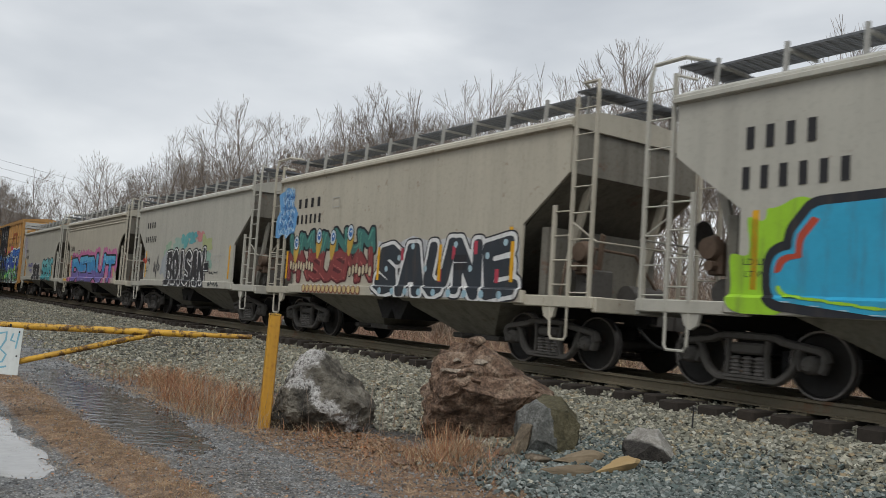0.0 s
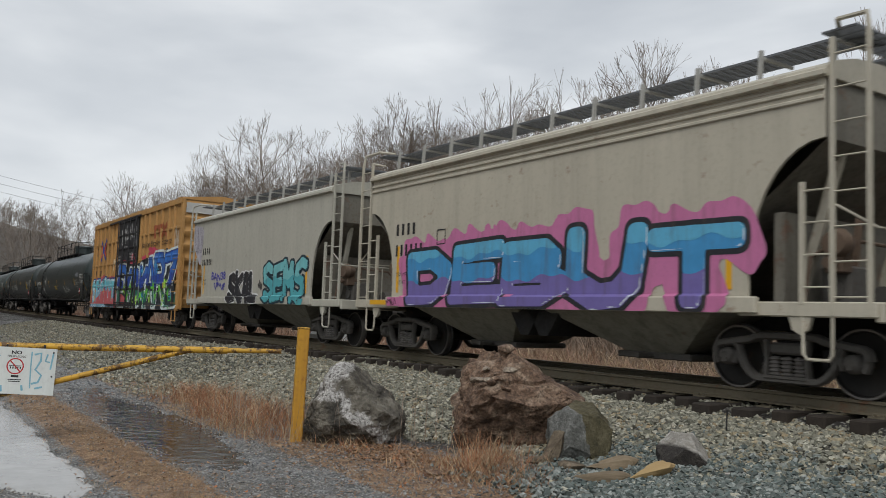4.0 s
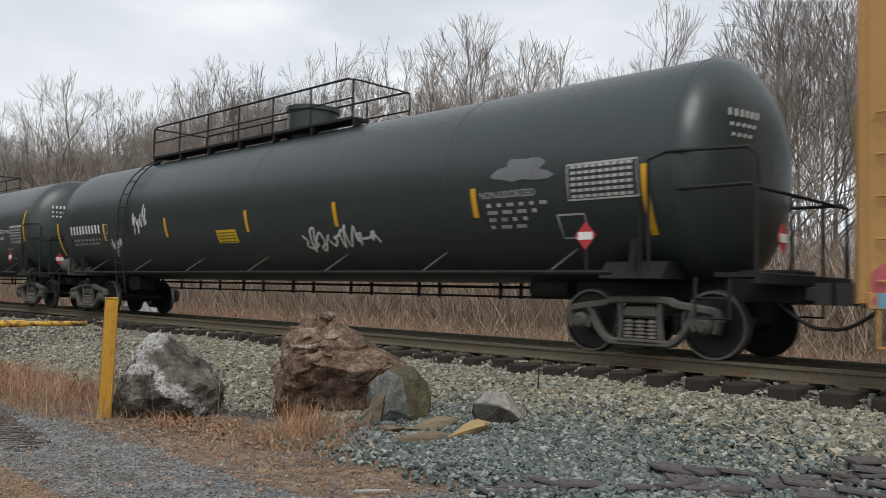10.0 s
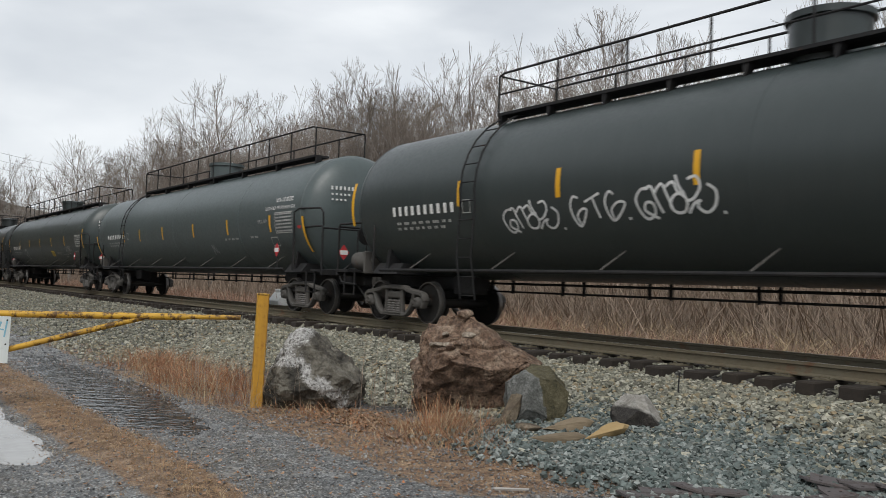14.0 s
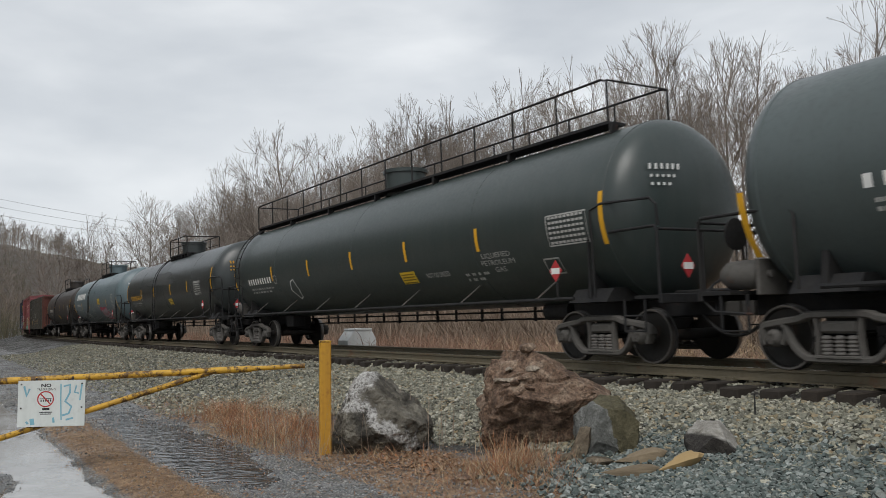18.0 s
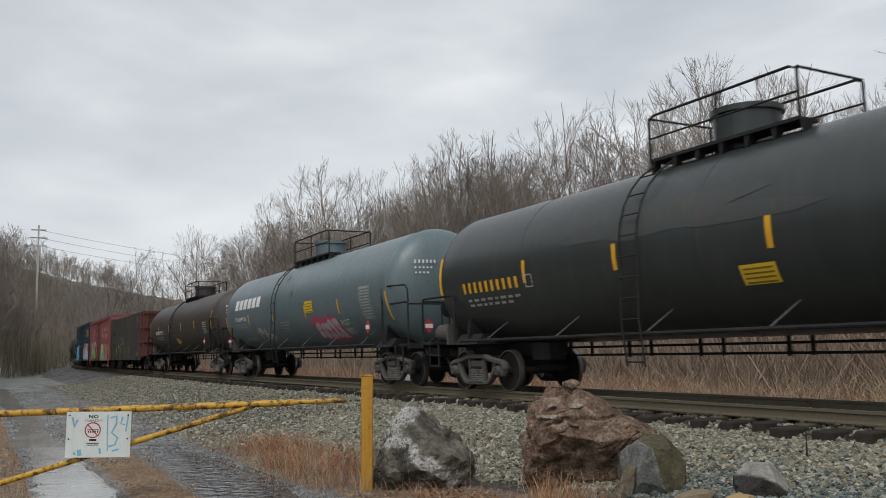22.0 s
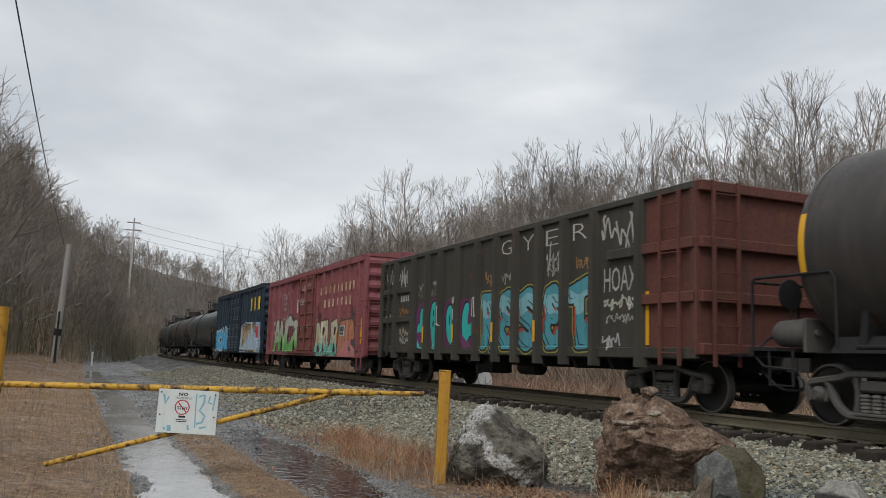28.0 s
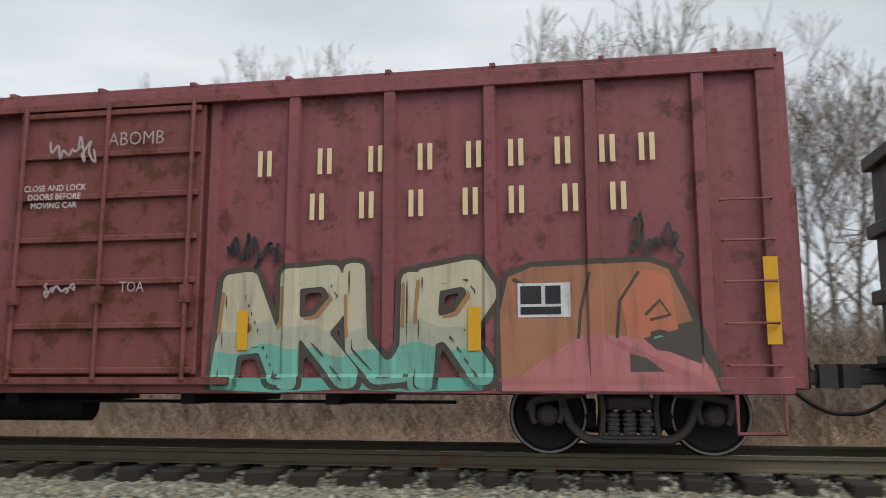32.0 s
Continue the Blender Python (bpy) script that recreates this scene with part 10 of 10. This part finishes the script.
def make_grass():
    rng = np.random.default_rng(5)
    U = rng.uniform
    # russet weeds standing behind and round the latch post
    X, Y = clumped(rng, 2500, 9.6, 15.0, 3.8, 4.95, 62, 0.15)
    blades("weeds", X, Y, U(0.08, 0.46, len(X)), 0.0046, 1.3, M_GRASSORANGE, "stand of russet dry weeds behind the gate post", rng)
    X, Y = clumped(rng, 1500, 8.9, 15.5, 3.6, 5.2, 70, 0.18)
    blades("weeds", X, Y, U(0.10, 0.5, len(X)), 0.0028, 1.2, M_STRAW, "pale dry stalks round the post and boulder", rng)
    # grass at the boulders' feet
    for cx, cy, k, sp, hh, lean in ((-1.45, 9.62, 300, 0.34, 0.26, 1.3), (0.10, 9.02, 420, 0.17, 0.46, 0.7), (0.05, 8.55, 900, 0.26, 0.34, 1.1), (-0.35, 8.25, 800, 0.42, 0.17, 1.9), (-0.55, 7.85, 520, 0.45, 0.09, 2.0), (0.20, 8.05, 520, 0.26, 0.20, 1.5), (0.45, 7.7, 600, 0.40, 0.11, 1.9), (0.6, 7.15, 500, 0.42, 0.08, 2.0), (0.35, 6.6, 420, 0.5, 0.08, 2.0), (-0.5, 9.1, 260, 0.3, 0.16, 1.6)):
        for mat, c in ((M_GRASSORANGE, k * 3 // 5), (M_STRAW, k * 2 // 5)):
            X, Y = cx + rng.normal(size=c) * sp, cy + rng.normal(size=c) * sp * 0.7
            blades("grass_patch", X, Y, U(0.2, 1.0, c) * hh, 0.0042, lean, mat, "orange-brown dry grass tuft in front of the boulders" if mat is M_GRASSORANGE else "straw-coloured dry grass in front of the boulders", rng, bend=0.6)
    # tall single stalks by the post and the boulders
    X, Y = clumped(rng, 130, 8.6, 11.5, 3.7, 5.6, 16, 0.22)
    blades("stalks", X, Y, U(0.5, 1.05, len(X)), 0.0035, 0.22, M_BRUSH, "tall thin dead stalks beside the gate post", rng)
    # crown between the ruts: short and matted
    for mat, k in ((M_GRASSDRY, 10000), (M_STRAW, 5000)):
        S, Nn = 4.8 + 11.2 * rng.random(k) ** 1.2, 2.03 + rng.normal(size=k) * 0.24
        blades("verge_grass", UX * S + NX * Nn, UY * S + NY * Nn, U(0.02, 0.10, k), 0.0026, 1.5, mat, "short matted brown grass between the wheel ruts", rng)
    # verge on the far side of the road
    for mat, k in ((M_GRASSDRY, 14000), (M_STRAW, 8000)):
        S, Nn = -2 + 40 * rng.random(k) ** 1.4, 0.65 - 7.8 * rng.random(k) ** 1.5
        blades("verge_grass", UX * S + NX * Nn, UY * S + NY * Nn, U(0.05, 0.28, k), 0.004, 1.0, mat, "dry brown grass along the road's verge", rng)
    X, Y = clumped(rng, 3600, 6, 16, -5.5, -0.4, 120, 0.28)
    blades("weeds", X, Y, U(0.15, 0.7, len(X)), 0.0032, 0.4, M_BRUSH, "grey-brown dead weeds on the verge", rng)
    X, Y = clumped(rng, 12000, 15, 75, -12, -0.3, 300, 0.8)
    blades("weeds", X, Y, U(0.10, 0.4, len(X)), 0.006, 1.4, M_GRASSDRY, "straw-brown weeds along the far verge", rng)
    # tall dead grass behind the track
    X, Y = clumped(rng, 22000, -22, 26, 13.4, 20.5, 500, 0.45)
    blades("tall_grass", X, Y, U(0.3, 1.15, len(X)), 0.006, 1.3, M_TALLGRASS, "tangled dead pinkish-brown grass behind the track", rng)
    X, Y = clumped(rng, 7000, -22, 26, 14.4, 22, 300, 0.6)
    blades("tall_grass", X, Y, U(0.3, 1.5, len(X)), 0.0055, 1.2, M_STRAW, "pale bent stalks behind the track", rng)
    X, Y = clumped(rng, 20000, 20, 110, 13.4, 22, 500, 0.7)
    blades("tall_grass", X, Y, U(0.5, 1.4, len(X)), 0.012, 0.8, M_TALLGRASS, "tall dead grass behind the track", rng)
    # thickets of bare stems
    X, Y = clumped(rng, 42000, -28, 50, 20.5, 38, 700, 1.0)
    blades("thicket", X, Y, U(0.9, 4.6, len(X)), 0.0095, 1.0, M_BRUSH, "grey-brown thicket of bare stems", rng, kind_name="brush", bend=0.6)
    X, Y = clumped(rng, 12000, 40, 150, 17, 42, 320, 1.4)
    blades("thicket", X, Y, U(1.2, 4.0, len(X)), 0.018, 0.45, M_BRUSH, "grey-brown thicket of bare stems", rng, kind_name="brush", bend=0.6)
    # fallen leaves and bits of dead stalk on the ground
    for label, S, Nn, sz in (("russet fallen leaves in front of the boulders", 8.1 + rng.normal(size=1100) * 0.55, 4.75 + rng.normal(size=1100) * 0.3, 0.03), ("fallen brown leaves on the road's edges", 3 + 13 * rng.random(2600), 3.5 + rng.normal(size=2600) * 1.1, 0.022), ("fallen leaves in the verge grass", 2 + 22 * rng.random(2600), 0.2 - 4.5 * rng.random(2600), 0.03), ("fallen leaves on the grass crown", 3 + 13 * rng.random(900), 2.0 + rng.normal(size=900) * 0.35, 0.02)):
        k = len(S)
        X, Y = UX * S + NX * Nn, UY * S + NY * Nn
        Z = ground_z(X, Y) + rng.uniform(0.006, 0.02, k)
        a, r = rng.uniform(0, 6.28, k), sz * rng.uniform(0.5, 1.3, k)
        c, s = np.cos(a) * r, np.sin(a) * r
        lift = lambda: r * rng.uniform(-0.25, 0.7, k)
        V = np.stack([np.stack([X + c, Y + s, Z + lift()], -1), np.stack([X - s * 0.6, Y + c * 0.6, Z + 0 * r], -1), np.stack([X - c, Y - s, Z + lift()], -1), np.stack([X + s * 0.6, Y - c * 0.6, Z + 0 * r], -1)], 1)
        F = np.array([(0, 1, 3), (1, 2, 3)])[None] + (np.arange(k) * 4)[:, None, None]
        tagged(new("leaf_litter", mesh_np("leaf_litter", V.reshape(-1, 3), F.reshape(-1, 3), M_LEAF)), label, "leaves", kind="stuff")


make_grass()


# ---- bare trees ----
def tree_geo(seed, H, spread, levels=6, limbs=9, low=0.28, lean=0.0, leader=0.82, up=0.8, thin=1.0, fine=0.0075, reach=0.125, lite=False):
    """Trunk and twigs of one leafless tree, H metres high, forking again and again inside a rounded outline."""
    rnd = random.Random(seed)
    trunk, crown = Geo(), Geo()
    mid_z, tall, wide = H * (0.5 + 0.5 * low), H * (0.52 - 0.5 * low), H * spread

    def grow(geo, p, d, length, r0, r1, segs, wob, n):
        pts = [p]
        for i in range(segs):
            d = (d + Vector((rnd.gauss(0, wob), rnd.gauss(0, wob), rnd.gauss(0, wob) + 0.03))).normalized()
            q = p + d * (length / segs)
            geo.tube(p, q, max(fine, r0 + (r1 - r0) * i / segs), max(fine, r0 + (r1 - r0) * (i + 1) / segs), n, caps=False)
            p = q
            pts.append(p)
        return pts, d

    def inside(q):
        return (q.x * q.x + q.y * q.y) / (wide * wide) + ((q.z - mid_z) / tall) ** 2 < 1.0

    def turned(d, angle):
        a = d.orthogonal().normalized()
        a.rotate(Matrix.Rotation(rnd.uniform(0, 2 * math.pi), 3, d))
        return (d * math.cos(angle) + a * math.sin(angle) + Vector((0, 0, 0.10))).normalized()

    def fork(p, d, length, r, level):
        if level > levels:
            return
        pts, dd = grow(crown, p, d, length, r, r * 0.75, 2 if level < 2 and not lite else 1, 0.07, 4 if level < 2 and not lite else 3)
        end = pts[-1]
        if not inside(end):
            return
        for i in range(2 if rnd.random() < 0.7 else 3):
            angle = rnd.uniform(0.10, 0.30) if i == 0 else rnd.uniform(0.35, 0.75)
            fork(end, turned(dd, angle), length * rnd.uniform(0.68, 0.92), r * (0.80 if i == 0 else 0.62), level + 1)
        if level > 0 and rnd.random() < 0.8:
            fork(pts[-2].lerp(end, rnd.uniform(0.3, 0.8)), turned(dd, rnd.uniform(0.6, 0.95)), length * 0.55, r * 0.45, level + 2)

    tp, td = grow(trunk, Vector((0, 0, -0.4)), Vector((lean, 0, 1)), H * leader * 0.8, H * 0.0125 * thin, H * 0.0045 * thin, 8, 0.035, 7)
    for i in range(limbs):
        f = low + (0.97 - low) * (i + rnd.random() * 0.7) / limbs
        a = i * 2.4 + rnd.uniform(-0.5, 0.5)
        q = f * (len(tp) - 1)
        k = min(len(tp) - 2, int(q))
        d = Vector((math.cos(a), math.sin(a), up - 0.2 + 0.8 * f)).normalized()
        fork(tp[k].lerp(tp[k + 1], q - k), d, H * reach * rnd.uniform(0.8, 1.25) * (1.15 - 0.35 * f), H * 0.0048 * thin * (1.2 - 0.6 * f), 0)
    fork(tp[-1], td, H * reach, H * 0.0042 * thin, 0)
    k = H / max(v[2] for v in crown.v)
    for g in (trunk, crown):
        g.v = [(x * k, y * k, z * k) for x, y, z in g.v]
    return trunk, crown


def tree_meshes(*a, **k):
    trunk, crown = tree_geo(*a, **k)
    return trunk.mesh("trunk", M_BARK), crown.mesh("crown", M_TWIG, smooth=False)


TREE_LABELS = ("leafless grey tree with a rounded crown of fine twigs", "slender bare tree with upright twigs", "bare spreading tree with crooked grey limbs", "young leafless tree with thin branches")
TREES = [
    tree_meshes(101, 15, 0.30, 6, 12, low=0.24, leader=0.80, up=0.75),
    tree_meshes(102, 15, 0.20, 6, 12, low=0.26, leader=0.98, up=1.0, thin=0.75, reach=0.105),
    tree_meshes(103, 15, 0.33, 6, 10, low=0.30, leader=0.70, up=0.75),
    tree_meshes(104, 15, 0.23, 6, 12, low=0.22, leader=0.90, up=1.0, thin=0.75, reach=0.11),
    tree_meshes(105, 15, 0.28, 6, 12, low=0.22, leader=0.78, up=0.8, thin=0.8),
    tree_meshes(106, 15, 0.26, 6, 12, low=0.2, leader=0.82, up=1.0, thin=0.8),
]
TREE_KIND = (0, 1, 2, 3, 0, 3)


def plant(kind, x, y, h, turn, wide=1.0):
    tr, cr = TREES[kind]
    z = float(ground_z(np.array([x]), np.array([y]))[0])
    t = thing("bare_tree", TREE_LABELS[TREE_KIND[kind]], "tree", group="bare trees of the woods")
    k = h / 15
    t.matrix_basis = Matrix.Translation((x, y, z)) @ Matrix.Rotation(turn, 4, "Z") @ Matrix.Diagonal((k * wide, k * wide, k, 1))
    part("trunk", tr, None, t)
    part("crown", cr, None, t)


def at_yaw(yaw, dist):
    return -math.sin(radians(yaw)) * dist, math.cos(radians(yaw)) * dist


def skyline(yaw):
    """Height of the treetops behind the track, in degrees over level, by bearing."""
    return float(np.interp(yaw, [-60, -34, -24, -20, -16, -12, -6, 0, 6, 11, 15, 19, 24, 27, 30], [26, 21.5, 18, 15.2, 16.6, 17.8, 16.7, 15.6, 14.6, 12.8, 12.4, 10.6, 8.3, 7, 6]))


def woods_mesh(name, label, places, seed):
    """Many small leafless trees of a far wood in one mesh. places: x, y, height."""
    rng = np.random.default_rng(seed)
    kinds = []
    for q, (sp, up) in enumerate(((0.30, 0.8), (0.22, 1.2), (0.27, 1.0))):
        tg, cg = tree_geo(300 + q, 12, sp, 3, 10, low=0.15, leader=0.85, up=up, fine=0.026, reach=0.14, lite=True)
        kinds.append((np.array(tg.v + cg.v), np.array(tg.f + [tuple(i + len(tg.v) for i in f) for f in cg.f])))
    VV, FF, off = [], [], 0
    for x, y, h in places:
        V, F = kinds[rng.integers(0, 3)]
        a, k, w = rng.uniform(0, 6.28), h / 12, rng.uniform(0.9, 1.25)
        c, s = math.cos(a) * k * w, math.sin(a) * k * w
        z = float(ground_z(np.array([x]), np.array([y]))[0])
        VV.append(np.c_[V[:, 0] * c - V[:, 1] * s + x, V[:, 0] * s + V[:, 1] * c + y, V[:, 2] * k + z])
        FF.append(F + off)
        off += len(V)
    return tagged(new(name, mesh_np(name, np.concatenate(VV), np.concatenate(FF), M_TWIG)), label, "woods", kind="stuff")


def bent(s, n):
    """A place by s and by n measured from the bent line of the track."""
    q = track(s, n - MID_N)
    return q.x, q.y


def plant_all():
    rnd = random.Random(8)
    # trees that stand out of the skyline: kind, bearing, distance, height
    for kind, yaw, dist, top, wide in ((0, 14.9, 60, 13.6, 1.0), (4, 18.7, 74, 11.2, 1.0), (0, 23.4, 92, 8.9, 1.0), (5, 26.4, 105, 7.5, 1.0), (4, 10.4, 62, 13.1, 0.9), (1, 5.9, 50, 15.5, 0.85), (1, 3.8, 50, 15.1, 0.85), (4, -0.6, 47, 16.1, 0.9), (5, -3.3, 46, 16.5, 0.8), (4, -6.2, 45, 16.8, 0.85), (5, -8.6, 44, 16.8, 0.8), (0, -11.6, 41, 18.5, 0.8), (4, -15.3, 42, 17.0, 0.8), (5, -18.4, 42, 16.0, 0.8), (2, -23.8, 36, 19.0, 0.75), (1, -31.6, 33, 21.7, 0.8), (4, -34.3, 31, 22.1, 0.65), (1, -37.7, 33, 22.0, 0.75), (1, -53.0, 30, 24.5, 0.8), (1, -58.5, 28, 25, 0.8), (1, -63, 27, 25, 0.9), (3, 8.2, 56, 13.6, 0.9), (3, 12.6, 66, 12.6, 0.9), (2, 28.8, 112, 6.3, 1.0)):
        h = dist * math.tan(radians(top)) + 0.77 + 0.6
        x, y = at_yaw(yaw, dist)
        plant(kind, x, y, h, rnd.uniform(0, 6), wide)
    # the belt of woods behind the track
    for i in range(100):
        s = -32 + 165 * (i + rnd.random()) / 100
        n = 26 + rnd.random() ** 1.2 * 24 + (6 if s < 30 else 0)
        if s < 8 and i % 2:
            continue
        x, y = bent(s, n)
        yaw, dist = math.degrees(math.atan2(-x, y)), math.hypot(x, y)
        h = dist * math.tan(radians(skyline(yaw) * rnd.uniform(0.62, 0.96))) + 0.9
        plant(rnd.choice((0, 0, 1, 2, 3, 4, 4, 5)), x, y, max(7.0, min(19.0, h)), rnd.uniform(0, 6), rnd.uniform(0.85, 1.15))
    # the edge of the wooded hill beside the road
    for i in range(46):
        s = 44 + 80 * rnd.random()
        n = float(hill_edge(np.array([s]))[0]) - 0.5 - rnd.random() * 14
        x, y = bent(s, n)
        plant(rnd.choice((3, 4, 5, 2)), x, y, rnd.uniform(8, 12.5), rnd.uniform(0, 6), rnd.uniform(0.9, 1.2))
    for yaw, dist, h, kind in ((42.0, 46, 14.0, 2), (40.9, 57, 14.0, 0), (44.0, 38, 13.0, 0), (40.2, 68, 12.5, 4), (46.0, 33, 12.0, 1)):
        x, y = at_yaw(yaw, dist)
        plant(kind, x, y, h, rnd.uniform(0, 6))
    places = []
    while len(places) < 380:
        s = 55 + 345 * rnd.random() ** 0.9
        d = rnd.random() ** 1.1 * 60
        x, y = bent(s, float(hill_edge(np.array([s]))[0]) - d)
        places.append((x, y, rnd.uniform(8, 13)))
    woods_mesh("hill_woods", "dense brown leafless woods on the hillside", places, 4)
    places = []
    while len(places) < 170:
        s = 105 + 270 * rnd.random()
        x, y = bent(s, 18 + 70 * rnd.random() ** 1.3)
        places.append((x, y, rnd.uniform(8.5, 12.5)))
    woods_mesh("far_woods", "leafless woods where the line bends away", places, 6)
    places = []
    while len(places) < 150:
        s = -34 + 150 * rnd.random()
        x, y = bent(s, 25 + 22 * rnd.random())
        places.append((x, y, rnd.uniform(2.5, 6.5)))
    woods_mesh("sapling_thicket", "grey-brown thicket of leafless saplings behind the track", places, 9)
    rng = np.random.default_rng(15)
    k = 15000
    S, D = 42 + 240 * rng.random(k) ** 1.2, 45 * rng.random(k) ** 1.2 - 1.0
    b = 0.0005 * np.maximum(0, S - 47) ** 2 / 2 + 0.0012 * np.maximum(0, S - 95) ** 2 / 2
    Nn = hill_edge(S) - D + b
    blades("undergrowth", UX * S + NX * Nn, UY * S + NY * Nn, rng.uniform(1.5, 6.5, k), 0.020, 0.35, M_HILLBRUSH, "brown saplings and undergrowth on the wooded hill", rng, kind_name="brush", bend=0.6)


plant_all()


# ---- poles, wires, signal box ----
def make_poles():
    base = sn(66, -1.2)
    z = float(ground_z(np.array([base.x]), np.array([base.y]))[0])
    pole = thing("utility_pole", "weathered wooden utility pole with a dark band", "pole", Matrix.Translation((base.x, base.y, z)))
    part("shaft", Geo().tube((0, 0, -0.5), (0.40, 0, 8.5), 0.24, 0.18, 12), M_POLE, pole)
    part("band", Geo().tube((0.11, 0, 1.9), (0.14, 0, 2.4), 0.242, 0.238, 12), M_CABLE, pole, "dark wrapped band")
    part("guy_stub", Geo().tube((0.5, -0.6, -0.2), (0.55, -0.6, 3.6), 0.09, 0.07, 8), M_CABLE, pole)
    g = Geo()
    a = Vector((base.x, base.y, z + 8.4))
    x, y = at_yaw(41.1, 20)
    b = Vector((x, y, 8.4))
    d = b - a
    pts = [a + d * t - Vector((0, 0, 1.2 * (t - t * t))) for t in [i / 12 for i in range(19)]]
    g.pipe(pts, 0.018, 5)
    tagged(part("overhead_cable", g, M_CABLE), "black overhead cable running from the pole", "cable")
    x, y = at_yaw(32.8, 230)
    zz = float(ground_z(np.array([x]), np.array([y]))[0])
    h = 34.8 - zz
    t = thing("transmission_pole", "tall power pole with crossarms on the wooded hill", "power pole", Matrix.Translation((x, y, zz)) @ Matrix.Rotation(radians(30), 4, "Z"))
    part("shaft", Geo().tube((0, 0, -0.5), (0, 0, h), 0.28, 0.18, 8), M_POLE, t)
    for k, w in ((h - 1.2, 1.7), (h - 3.2, 2.0), (h - 5.2, 1.7)):
        part("crossarm", Geo().tube((-w, 0, k), (w, 0, k), 0.16, n=6), M_POLE, t)
        a = Vector((x, y, zz + k))
        q = at_yaw(18, 260)
        c = Vector((q[0], q[1], zz + k - 6))
        g = Geo().pipe([a.lerp(c, i / 8) - Vector((0, 0, 4 * (i / 8) * (1 - i / 8))) for i in range(9)], 0.04, 4)
        tagged(part("power_line", g, M_CABLE), "thin power line crossing the sky", "power line", "power lines")
    p = sn(80, 1.6)
    z = float(ground_z(np.array([p.x]), np.array([p.y]))[0])
    t = part("marker_post", Geo().box(-0.08, 0.08, -0.03, 0.03, -0.1, 1.2, 0.01), M_WHITE)
    t.location = (p.x, p.y, z)
    tagged(t, "thin white marker post at the road's bend", "marker post")
    # low equipment housing behind the track
    x, y = at_yaw(9.9, 31)
    z = float(ground_z(np.array([x]), np.array([y]))[0])
    t = thing("signal_housing", "low pale grey metal equipment housing behind the track", "equipment box", Matrix.Translation((x, y, z)) @ Matrix.Rotation(TH, 4, "Z") @ Matrix.Diagonal((0.95, 0.95, 1.4, 1)))
    g = Geo()
    g.prism([(-0.62, 0.0), (0.62, 0.0), (0.60, 0.62), (0.40, 0.86), (-0.30, 0.86), (-0.60, 0.60)], -0.45, 0.45)
    part("cabinet", g, M_GALV, t)
    part("lid", Geo().prism([(-0.34, 0.86), (0.44, 0.86), (0.40, 0.90), (-0.30, 0.90)], -0.48, 0.48), M_GALV, t)
    part("base", Geo().box(-0.66, 0.66, -0.5, 0.5, -0.3, 0.05), M_ROCKPALE, t)


make_poles()


motions()
